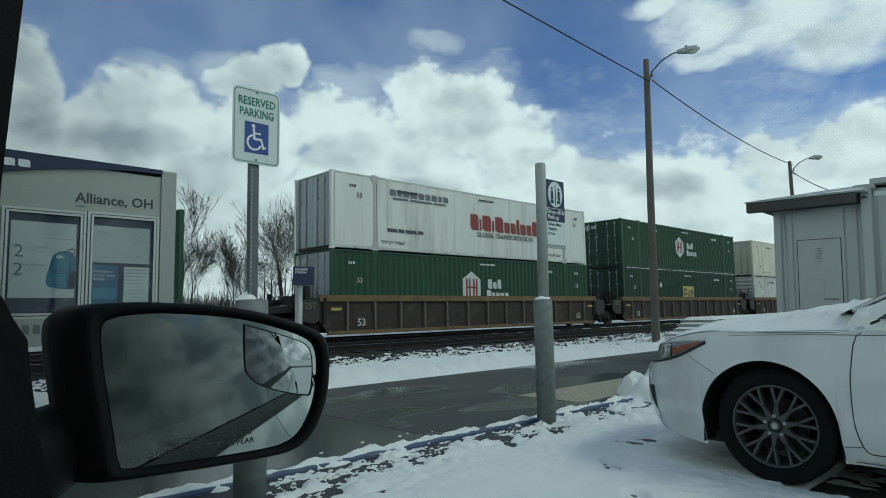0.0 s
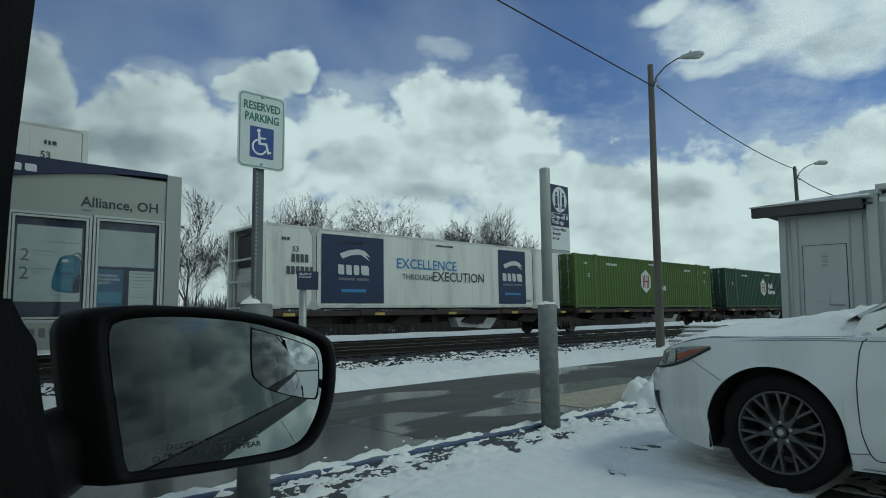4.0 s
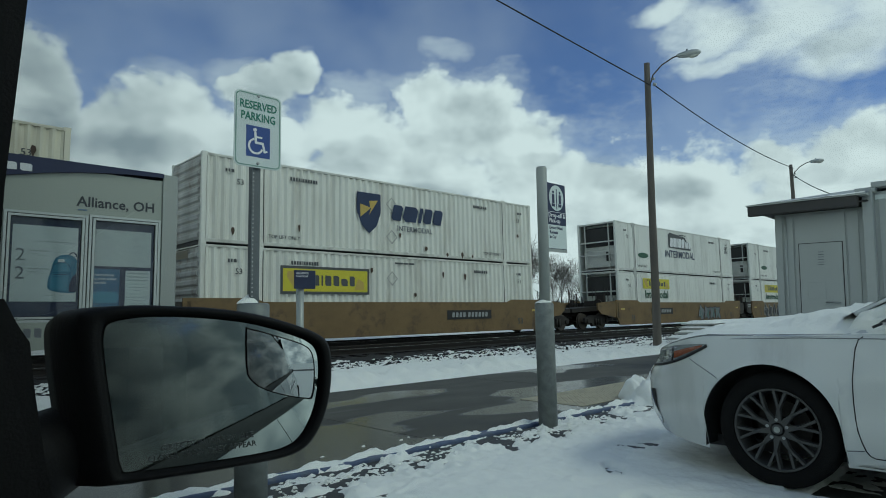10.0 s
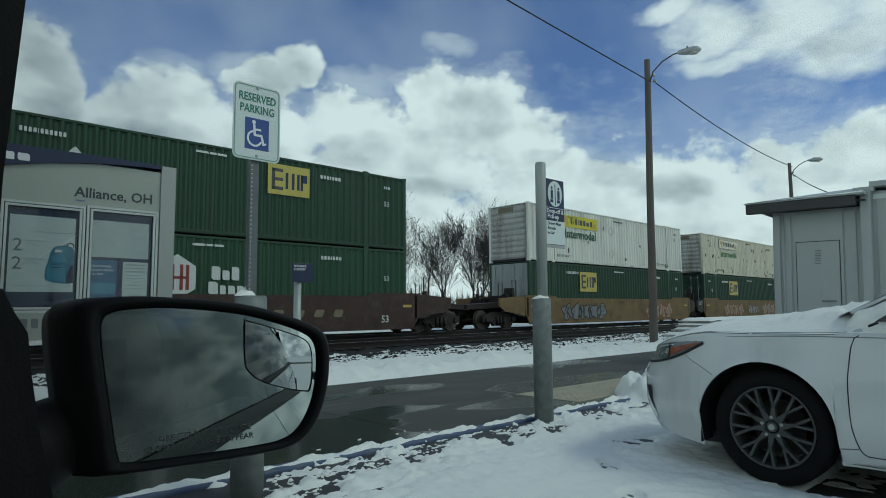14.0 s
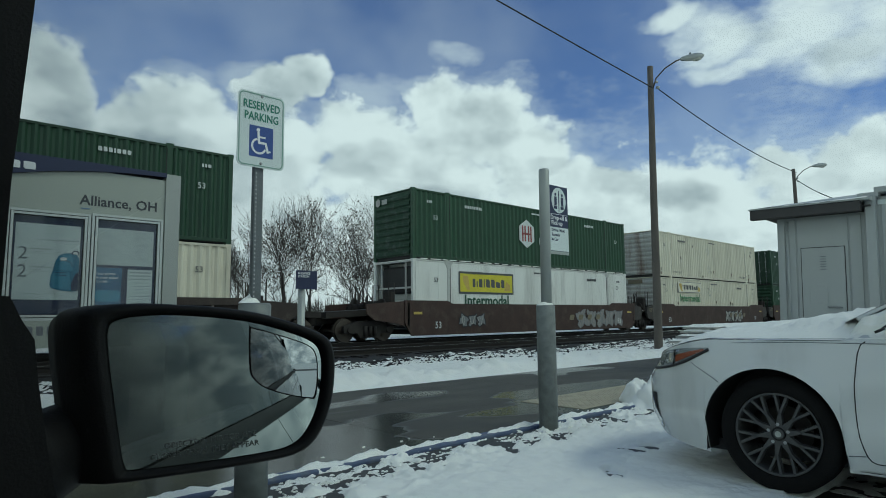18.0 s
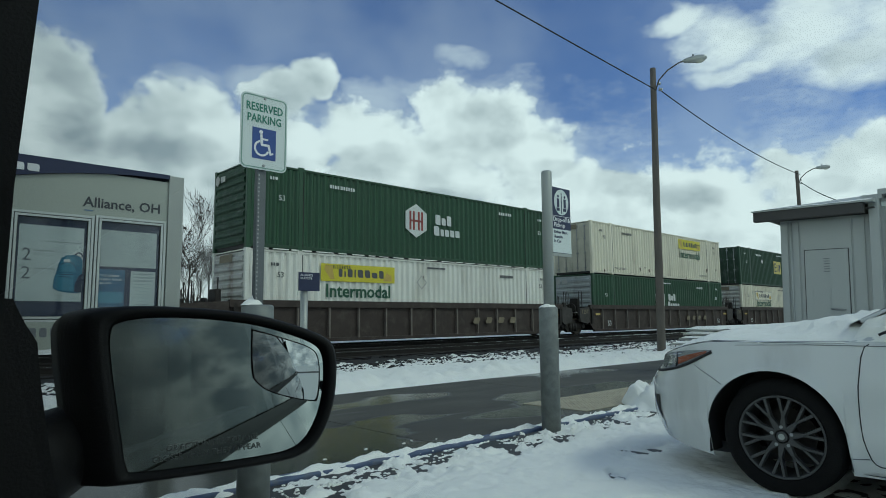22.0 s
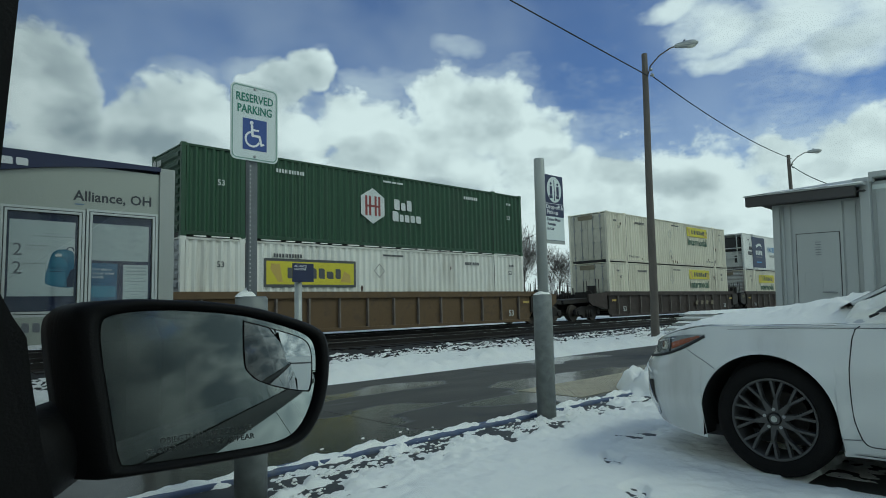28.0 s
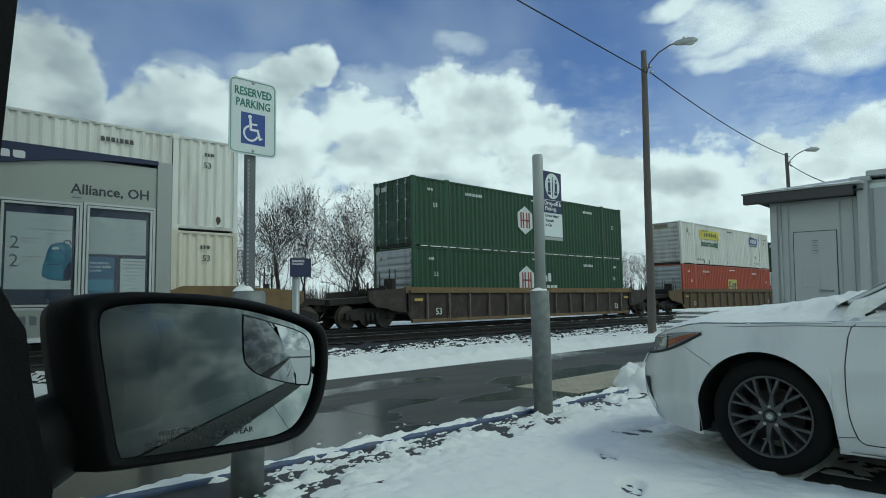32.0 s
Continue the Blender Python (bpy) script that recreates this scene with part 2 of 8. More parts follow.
def part(name, geo, material, parent=None, label="", at=None):
    """Links geo (a Geo or a mesh) as one mesh object under parent."""
    ob = new(name, geo.mesh(name, material) if isinstance(geo, Geo) else geo)
    ob.parent = parent
    if name in ("word_bars", "stencil_bars", "number_bars", "name_bars", "spray_paint", "red_bars", "stencil_lettering"):
        ob["kind"] = "stuff"
    if at is not None:
        ob.matrix_basis = at
    if label:
        ob["label"] = label
    return ob


def thing(name, at, label, category, group="", kind=""):
    ob = new(name)
    ob.matrix_basis = at
    ob.empty_display_size = 0.2
    return tagged(ob, label, category, group, kind)


def letters(text, size, material, bold=0.012):
    """Words in the built-in font as a thin mesh, centred, in x and y."""
    def make():
        cu = bpy.data.curves.new("words", "FONT")
        cu.body, cu.size, cu.extrude, cu.align_x, cu.align_y, cu.resolution_u, cu.offset = text, size, 0.001, "CENTER", "CENTER", 2, bold * size
        tmp = new("words", cu)
        me = bpy.data.meshes.new_from_object(tmp.evaluated_get(bpy.context.evaluated_depsgraph_get()))
        bpy.data.objects.remove(tmp)
        me.materials.clear()
        me.materials.append(material)
        return me
    return kept((text, size, bold, material.name), make)


def bars(widths, height, gap, material, depth=0.004, lean=0.0, rise=""):
    """A row of plain blocks, the size of a row of letters, centred, on x and z, facing -y; rise: t for a tall block, s for a short one."""
    def make():
        g, x = Geo(), -(sum(widths) + gap * (len(widths) - 1)) / 2
        for i, w in enumerate(widths):
            top, c = height / 2 if not rise or rise[i] == "t" else height * 0.22, min(w, height) * 0.22
            g.prism([(x + c, -height / 2), (x + w, -height / 2), (x + w + lean, top - c), (x + w - c + lean, top), (x + lean, top), (x, -height / 2 + c)], -depth, 0)
            x += w + gap
        return g.mesh("bars", material)
    return kept(("bars", tuple(widths), height, gap, material.name, lean, rise), make)


# ---- sky: clouds on a far shell that drifts along the tracks ----
# centre and half size of each mass of cloud, in degrees round and up
HEAPS = (
    (7.6, 17.2, 3.8, 4.8),
    (6.0, 19.3, 3.9, 3.2),
    (16.3, 15.7, 4.9, 4.5),
    (20.1, 16.2, 4.1, 4.0),
    (19.4, 10.6, 11.6, 5.7),
    (10.9, 11.7, 7.7, 4.8),
    (29.0, 21.6, 2.4, 1.9),
    (25.5, 19.8, 2.9, 2.0),
    (26.4, 15.5, 5.4, 4.4),
    (34.0, 17.2, 5.7, 3.1),
    (38.3, 13.5, 10.4, 4.6),
    (42.1, 18.1, 4.0, 4.7),
    (45.9, 17.4, 5.8, 4.7),
    (49.4, 15.2, 5.2, 4.5),
    (53.5, 11.7, 4.8, 4.0),
    (58.4, 11.0, 5.4, 3.1),
    (65.6, 9.8, 5.9, 3.4),
    (71.9, 11.4, 3.7, 3.1),
    (75.9, 11.6, 3.4, 3.1),
    (79.3, 11.8, 3.1, 4.0),
    (73.7, 8.0, 9.8, 3.6),
)
WISPS = (
    (67.6, 23.7, 4.5, 2.7),
    (73.7, 22.7, 6.1, 3.7),
    (77.6, 20.4, 4.4, 2.4),
    (80.3, 22.0, 4.5, 3.5),
    (69.3, 20.7, 3.9, 1.1),
    (63.9, 25.7, 2.4, 1.1),
)
FAINT = (
    (43.8, 24.4, 3.2, 0.9),
    (35.1, 20.5, 3.7, 2.4),
    (39.9, 21.1, 2.7, 1.9),
    (23.7, 21.0, 2.9, 1.8),
)
SHADES = (
    (45.4, 17.9, 3.3, 2.4),
    (51.8, 14.7, 2.3, 0.7),
    (58.7, 12.5, 3.0, 1.7),
    (63.8, 10.9, 3.2, 1.3),
    (27.2, 21.1, 3.0, 2.0),
    (16.1, 14.5, 4.7, 1.9),
    (9.5, 15.8, 2.3, 2.5),
    (34.1, 14.4, 4.2, 1.8),
    (74.3, 11.1, 2.3, 1.3),
    (40.5, 11.4, 4.7, 1.3),
    (77.6, 20.6, 3.0, 1.2),
    (22.1, 12.3, 3.3, 1.4),
)


def cloud_material():
    m = bpy.data.materials.new("cloud")
    m.use_nodes = True
    n, l = m.node_tree.nodes, m.node_tree.links
    n.clear()

    def op(kind, a, b=0.0, c=0.0, clamp=False):
        q = n.new("ShaderNodeMath")
        q.operation, q.use_clamp = kind, clamp
        for i, x in enumerate((a, b, c)):
            if isinstance(x, (int, float)):
                q.inputs[i].default_value = x
            else:
                l.new(x, q.inputs[i])
        return q.outputs[0]

    def step(x, lo, hi):
        q = n.new("ShaderNodeMapRange")
        q.interpolation_type = "SMOOTHSTEP"
        l.new(x, q.inputs[0])
        q.inputs[1].default_value, q.inputs[2].default_value = lo, hi
        return q.outputs[0]

    tc, sep, nv = n.new("ShaderNodeTexCoord"), n.new("ShaderNodeSeparateXYZ"), n.new("ShaderNodeVectorMath")
    nv.operation = "NORMALIZE"
    l.new(tc.outputs["Object"], nv.inputs[0])
    l.new(nv.outputs[0], sep.inputs[0])
    az = op("MULTIPLY", op("ARCTAN2", sep.outputs[0], sep.outputs[1]), 57.2958)
    el = op("MULTIPLY", op("ARCSINE", sep.outputs[2]), 57.2958)

    def noise_at(right, up, scale, detail, rough, shift=0.0, flat=1.35):
        cx, tx = n.new("ShaderNodeCombineXYZ"), n.new("ShaderNodeTexNoise")
        l.new(op("ADD", az, right), cx.inputs[0])
        l.new(op("MULTIPLY_ADD", el, flat, up), cx.inputs[1])
        cx.inputs[2].default_value = 3.7 + shift
        l.new(cx.outputs[0], tx.inputs[0])
        tx.inputs["Scale"].default_value, tx.inputs["Detail"].default_value, tx.inputs["Roughness"].default_value = scale, detail, rough
        return tx.outputs[0]

    warp_a, warp_e = noise_at(0, 40, 0.16, 3, 0.5, 20), noise_at(0, 80, 0.16, 3, 0.5, 31)
    place = n.new("ShaderNodeCombineXYZ")
    l.new(op("MULTIPLY_ADD", warp_a, 5.0, op("SUBTRACT", az, 2.5)), place.inputs[0])
    l.new(op("MULTIPLY_ADD", warp_e, 4.0, op("SUBTRACT", el, 2.0)), place.inputs[1])

    def masses(table, smooth):
        """Highest in the middle of each mass (1), nought at its rim."""
        field = None
        for a, e, ra, re in table:
            q, d = n.new("ShaderNodeVectorMath"), n.new("ShaderNodeVectorMath")
            q.operation, d.operation = "MULTIPLY_ADD", "DOT_PRODUCT"
            l.new(place.outputs[0], q.inputs[0])
            q.inputs[1].default_value, q.inputs[2].default_value = (1 / ra, 1 / re, 0), (-a / ra, -e / re, 0)
            l.new(q.outputs[0], d.inputs[0])
            l.new(q.outputs[0], d.inputs[1])
            b = op("SUBTRACT", 1.0, d.outputs["Value"])
            field = b if field is None else op("SMOOTH_MAX", field, b, smooth)
        return op("MAXIMUM", field, -1.5)

    puff = noise_at(0, 0, 0.22, 11, 0.62)
    puff_up = noise_at(1.2, 1.7, 0.22, 5, 0.5)
    feather = noise_at(0, 0, 0.13, 10, 0.68, 7, 2.2)
    billow = noise_at(0, 0, 0.10, 6, 0.55, 9)
    side = step(op("ABSOLUTE", op("SUBTRACT", az, 43.5)), 40.0, 52.0)
    heap = op("MAXIMUM", masses(HEAPS, 0.18), op("MULTIPLY_ADD", el, -0.135, 1.8))
    heap = op("MAXIMUM", heap, op("MULTIPLY_ADD", op("MAXIMUM", side, step(el, 31.0, 36.0)), 1.7, -1.2))
    dens = op("ADD", heap, op("MULTIPLY_ADD", puff, 2.5, -1.08))
    solid = step(dens, -0.12, 0.60)
    thin = op("ADD", masses(WISPS, 0.3), op("MULTIPLY_ADD", feather, 3.0, -1.35))
    soft = op("MULTIPLY", step(thin, -0.6, 1.3), 0.92)
    veil = op("MULTIPLY", step(op("ADD", masses(FAINT, 0.3), op("MULTIPLY_ADD", feather, 3.0, -1.5)), -0.7, 1.2), 0.48)
    halo = op("MULTIPLY", step(op("ADD", heap, op("MULTIPLY_ADD", feather, 4.0, -2.0)), -1.2, 0.6), 0.42)
    haze = op("MULTIPLY", step(noise_at(0, 0, 0.05, 4, 0.5, 4), 0.30, 0.65), 0.20)
    alpha = op("MAXIMUM", op("MAXIMUM", solid, soft), op("MAXIMUM", op("MAXIMUM", halo, veil), haze))
    shade = op("ADD", masses(SHADES, 0.3), op("MULTIPLY_ADD", billow, 2.6, -1.3))
    rim = op("MULTIPLY_ADD", op("SUBTRACT", puff, puff_up), 1.15, 0.80)
    lit = op("ADD", rim, op("MULTIPLY_ADD", billow, 1.1, -0.55))
    lit = op("SUBTRACT", lit, op("MULTIPLY", step(shade, -0.6, 0.9), 0.33))
    lit = op("ADD", lit, op("MULTIPLY", step(dens, 0.75, 0.05), 0.16))
    lit = op("MAXIMUM", lit, op("MULTIPLY", step(el, 11.0, 3.0), 0.66), clamp=True)
    lit = op("SUBTRACT", lit, op("MULTIPLY", step(az, 38.0, 8.0), 0.30), clamp=True)
    back = op("MULTIPLY_ADD", noise_at(0, 0, 0.22, 7, 0.6, 50), 4.6, -1.85, clamp=True)
    lit = op("ADD", op("MULTIPLY", lit, op("SUBTRACT", 1.0, side)), op("MULTIPLY", back, side))
    ramp = n.new("ShaderNodeValToRGB")
    cr = ramp.color_ramp
    cr.elements[0].color, cr.elements[1].color = (0.30, 0.335, 0.37, 1), (0.80, 0.81, 0.815, 1)
    cr.elements[0].position, cr.elements[1].position = 0.0, 0.9
    l.new(lit, ramp.inputs[0])
    em, tr, mx, out = n.new("ShaderNodeEmission"), n.new("ShaderNodeBsdfTransparent"), n.new("ShaderNodeMixShader"), n.new("ShaderNodeOutputMaterial")
    l.new(ramp.outputs[0], em.inputs[0])
    fade = op("MULTIPLY", alpha, step(el, 50.0, 40.0))
    l.new(fade, mx.inputs[0])
    l.new(tr.outputs[0], mx.inputs[1])
    l.new(em.outputs[0], mx.inputs[2])
    l.new(mx.outputs[0], out.inputs[0])
    m.cycles.emission_sampling = "NONE"
    return m


def cloud_shell():
    r = 4000.0
    def at(u, v):
        a, e = u * 2 * math.pi, radians(-3 + 54 * v)
        return (r * math.sin(a) * math.cos(e), r * math.cos(a) * math.cos(e), r * math.sin(e))
    ob = part("cloud_backdrop", Geo().sheet(96, 14, at), cloud_material())
    return tagged(ob, "bright broken cumulus clouds in a blue sky", "sky", kind="structure")


clouds = cloud_shell()


# ---- ground ----
TRACK_Y = 20.14      # centre of the train's track
RAIL_TOP = 0.13
NEAR_TRACK_Y = 15.75


def fbm(x, y, s, seed=0.0, octaves=4):
    return noise.fractal(Vector((x * s, y * s, seed)), 1.0, 2.0, octaves)


def ground_sheet():
    """One sheet to the horizon: snow-covered fields behind the railway, lot and yard before it."""
    xs = [-4200, -1500, -500, -150, -40, 0, 40, 90, 150, 300, 700, 1500, 4200]
    ys = [-4200, -1500, -400, -100, -20, 0, 12, 22, 24, 32, 60, 150, 500, 1500, 4200]
    g = Geo()
    g.add([(x, y, -0.16) for y in ys for x in xs], [(j * len(xs) + i, j * len(xs) + i + 1, (j + 1) * len(xs) + i + 1, (j + 1) * len(xs) + i) for j in range(len(ys) - 1) for i in range(len(xs) - 1)])
    return tagged(part("ground", g, M["snow"]), "flat snow-covered ground reaching to the horizon", "ground", kind="structure")


ground_sheet()


def wet_pavement():
    m = bpy.data.materials.new("wet_pavement")
    m.use_nodes = True
    n, l = m.node_tree.nodes, m.node_tree.links
    b = n["Principled BSDF"]
    b.inputs["Specular IOR Level"].default_value = 0.36
    tc, mp = n.new("ShaderNodeTexCoord"), n.new("ShaderNodeMapping")
    mp.inputs["Scale"].default_value = (0.42, 1.0, 1.0)
    l.new(tc.outputs["Object"], mp.inputs[0])
    t1, t2, t3 = (n.new("ShaderNodeTexNoise") for _ in range(3))
    t1.inputs["Scale"].default_value, t1.inputs["Detail"].default_value = 0.75, 2.5
    t2.inputs["Scale"].default_value, t2.inputs["Detail"].default_value = 60, 4
    t3.inputs["Scale"].default_value, t3.inputs["Detail"].default_value = 2.2, 6
    l.new(mp.outputs[0], t1.inputs[0])
    l.new(tc.outputs["Object"], t2.inputs[0])
    l.new(mp.outputs[0], t3.inputs[0])
    dry = n.new("ShaderNodeValToRGB")
    dry.color_ramp.elements[0].position, dry.color_ramp.elements[1].position = 0.505, 0.525
    sep, fall = n.new("ShaderNodeSeparateXYZ"), n.new("ShaderNodeMath")
    l.new(tc.outputs["Object"], sep.inputs[0])
    fall.operation, fall.inputs[1].default_value, fall.inputs[2].default_value = "MULTIPLY_ADD", 0.05, -0.285
    l.new(sep.outputs[1], fall.inputs[0])
    both = n.new("ShaderNodeMath")
    l.new(t1.outputs[0], both.inputs[0])
    l.new(fall.outputs[0], both.inputs[1])
    l.new(both.outputs[0], dry.inputs[0])
    col = n.new("ShaderNodeMix")
    col.data_type = "RGBA"
    col.inputs[6].default_value, col.inputs[7].default_value = (0.036, 0.036, 0.029, 1), (0.105, 0.101, 0.083, 1)
    l.new(dry.outputs[0], col.inputs[0])
    grain = n.new("ShaderNodeMix")
    grain.data_type, grain.blend_type = "RGBA", "MULTIPLY"
    grain.inputs[0].default_value = 0.75
    l.new(col.outputs[2], grain.inputs[6])
    r2 = n.new("ShaderNodeValToRGB")
    r2.color_ramp.elements[0].position, r2.color_ramp.elements[1].position = 0.25, 0.7
    r2.color_ramp.elements[0].color = (0.45, 0.45, 0.45, 1)
    l.new(t3.outputs[0], r2.inputs[0])
    l.new(r2.outputs[0], grain.inputs[7])
    l.new(grain.outputs[2], b.inputs["Base Color"])
    rr = n.new("ShaderNodeMapRange")
    rr.inputs[3].default_value, rr.inputs[4].default_value = 0.19, 0.75
    l.new(dry.outputs[0], rr.inputs[0])
    l.new(rr.outputs[0], b.inputs["Roughness"])
    bp = n.new("ShaderNodeBump")
    bp.inputs["Strength"].default_value, bp.inputs["Distance"].default_value = 0.12, 0.003
    l.new(t2.outputs[0], bp.inputs["Height"])
    l.new(bp.outputs[0], b.inputs["Normal"])
    return m


M["wet"] = wet_pavement()


def platform():
    """Wet concrete walk between the car park and the tracks, cast in bays."""
    top = thing("pavement", pose(0, 0, 0), "wet grey concrete platform walk with drying patches", "pavement", kind="structure")
    part("bed", Geo().box(-25, 70, 3.93, 7.55, -0.15, -0.012), M["concrete"], top)
    edges = [-25, -19, -13, -8.0, -4.2, -0.2, 3.63, 7.5, 11.4, 15.3, 19.2, 23.1, 27, 31, 35, 40, 46, 52, 58, 64, 70]
    for a, b in zip(edges, edges[1:]):
        part("slab", Geo().box(a + 0.006, b - 0.006, 3.95, 7.54, -0.02, 0.0), M["wet"], top)
    kerb = thing("kerb", pose(0, 0, 0), "blue-painted concrete kerb half buried in snow", "kerb", kind="structure")
    for i in range(-8, 16):
        part("kerb_stone", Geo().box(i * 2.4 + 0.005, i * 2.4 + 2.395, 3.80, 3.93, -0.15, 0.012, 0.012), M["kerb_blue"], kerb)
    return top


platform()
lot = part("road", Geo().box(-25, 70, -30, 3.79, -0.17, -0.015), M["asphalt"])
tagged(lot, "dark wet asphalt of the car park under snow", "car park", kind="structure")


def heights(name, x0, x1, y0, y1, step, fn, material, label, category, split=0.0, kind="stuff"):
    nx, ny = int((x1 - x0) / step), int((y1 - y0) / step)
    return tagged(part(name, Geo().sheet(nx, ny, lambda u, v: (x0 + (x1 - x0) * u, y0 + (y1 - y0) * v, fn(x0 + (x1 - x0) * u, y0 + (y1 - y0) * v))), material), label, category, kind=kind)


def lot_snow(x, y):
    """Trodden snow on the car park, thin and ragged towards the kerb."""
    edge = 3.66 + 0.10 * fbm(x, y, 0.7, 2.0) - max(0.0, 3.2 - x) * 0.25 - max(0.0, 1.9 - x) * 0.62
    d = edge - y + 0.16 * fbm(x, y, 2.4, 5.0) + 0.10 * fbm(x, y, 7.0, 15.0) - 0.05
    base = min(1.0, max(-1.0, d * 1.5))
    h = 0.034 * base + 0.016 * fbm(x, y, 1.3, 1.0) + 0.010 * fbm(x, y, 6.0, 3.0) + 0.006 * fbm(x, y, 17.0, 4.0)
    crumb = math.exp(-((edge - y) / 0.55) ** 2) + 0.35 * math.exp(-((x - 5.0) / 1.4) ** 2 - ((y - 2.7) / 0.6) ** 2)
    h += crumb * (0.046 * fbm(x * 0.7, y, 4.2, 11.0) + 0.036 * fbm(x * 0.7, y, 11.0, 12.0) + 0.016 * fbm(x, y, 26.0, 14.0) - 0.002) + 0.011 * fbm(x, y, 7.0, 13.0)
    worn = max(0.0, 0.9 - math.hypot((x - 4.55) / 0.62, (y - 2.62) / 0.30))
    h -= worn * (0.03 + 0.13 * abs(fbm(x, y, 5.0, 8.0)))
    for fx, fy in ((3.74, 2.33), (3.19, 1.85), (2.6, 1.42)):
        a, b = (x - fx) * 0.76 + (y - fy) * 0.65, (y - fy) * 0.76 - (x - fx) * 0.65
        r = math.hypot(a / 0.15, b / (0.058 + 0.018 * math.sin(a * 14)))
        if r < 1.25:
            h += (-0.002 + 0.014 * fbm(x, y, 22.0, 6.0) - h) * min(1.0, (1.25 - r) * 4)
    if 3.93 < x < 4.3 and y < 1.36 or 5.4 < x < 5.75 and y < 1.36:
        h = min(h, 0.012 + 0.006 * fbm(x, y, 9.0, 3.0))
    if 4.0 < x < 5.7 and y < 1.25:
        h -= 0.03
    return max(h - 0.012, -0.03)


heights("snow_cover", -2.0, 10.0, -1.6, 3.78, 0.02, lot_snow, M["snow"], "trodden snow over the car park, thin and ragged by the kerb", "snow")


heights("snow_cover", -14.0, 30.0, -22.0, -1.58, 0.3, lot_snow, M["snow"], "trodden snow over the car park", "snow")
heights("snow_cover", -14.0, -1.98, -1.6, 3.78, 0.15, lot_snow, M["snow"], "trodden snow over the car park", "snow")
heights("snow_cover", 9.98, 30.0, -1.6, 3.78, 0.15, lot_snow, M["snow"], "trodden snow over the car park", "snow")


def kerb_snow(x, y):
    d = 1 - abs(y - 3.878 - 0.02 * fbm(x, 0, 1.5, 1.0)) / max(0.012, 0.068 + 0.04 * fbm(x, y, 6.0, 9.0) + 0.045 * fbm(x, y, 3.0, 6.0) + 0.03 * fbm(x, y, 11.0, 6.0))
    return -0.03 + 0.085 * max(0.0, d) ** 0.45 * (0.8 + 0.45 * fbm(x, y, 5.0, 2.0)) if d > 0 else -0.03


heights("snow_ridge", -2.0, 12.0, 3.7, 4.06, 0.018, kerb_snow, M["snow"], "narrow ridge of snow left along the painted kerb", "snow")


def strip_snow(x, y):
    """Snow bank between platform and tracks, thinning out into the ballast."""
    far = 12.1 + 0.55 * fbm(x, y, 0.35, 2.0) + max(0, x - 14) * 0.04
    d = min((y - 7.55 - 0.1 * fbm(x, y, 1.2, 4.0)) * 3.0, (far - y) * 0.55 + 0.55 * fbm(x, y * 1.6, 1.6, 7.0) + 0.55 * fbm(x * 0.8, y * 2.2, 4.0, 17.0) * min(1.0, max(0.0, (y - 9.2) * 0.5)))
    h = 0.07 * min(1.0, max(-1.0, d)) + 0.02 * fbm(x, y, 2.0, 1.0) + 0.034 * fbm(x, y, 5.0, 5.0) + 0.022 * fbm(x, y, 14.0, 5.0)
    bank = math.exp(-((y - 8.15) / 0.45) ** 2) * (0.10 + 0.09 * fbm(x, 0, 0.6, 3.0) + 0.09 * fbm(x, y, 3.4, 8.0))
    return h + bank - 0.045


heights("snow_bank", -3.0, 34.0, 7.45, 14.2, 0.052, strip_snow, M["snow"], "bank of snow between the platform and the tracks", "snow")
heights("snow_bank", -2.0, 70.0, 21.05, 32.0, 0.35, lambda x, y: 0.0 + 0.05 * fbm(x, y, 0.4, 3.0) - max(0, 21.3 - y) * 0.25, M["snow"], "snow beyond the far side of the tracks", "snow")


def ballast(x, y):
    return -0.075 + 0.035 * fbm(x, y, 1.5, 2.0) + 0.035 * fbm(x, y, 7.0, 9.0, 2)


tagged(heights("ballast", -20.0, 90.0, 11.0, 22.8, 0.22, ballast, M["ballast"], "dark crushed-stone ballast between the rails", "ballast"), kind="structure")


def track(y, name_label):
    t = thing("railway_track", pose(0, y, 0), name_label, "railway track", kind="structure")
    for s in (-0.7535, 0.7535):
        g = Geo().prism([(-0.07, 0), (0.07, 0), (0.06, 0.015), (0.012, 0.035), (0.012, 0.12), (0.036, 0.13), (0.036, 0.165), (-0.036, 0.165), (-0.036, 0.13), (-0.012, 0.12), (-0.012, 0.035), (-0.06, 0.015)], -60, 120)
        part("rail", g, M["rail"], t, at=Matrix.Translation((0, s, RAIL_TOP - 0.17)) @ Matrix.Rotation(radians(-90), 4, "Z"))
        part("rail_head", Geo().box(-60, 120, s - 0.03, s + 0.03, RAIL_TOP - 0.006, RAIL_TOP), M["rail_top"], t)
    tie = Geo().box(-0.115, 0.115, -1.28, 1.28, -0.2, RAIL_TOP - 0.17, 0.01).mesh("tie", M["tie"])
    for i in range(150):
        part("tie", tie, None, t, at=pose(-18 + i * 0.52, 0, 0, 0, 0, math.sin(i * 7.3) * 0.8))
    return t


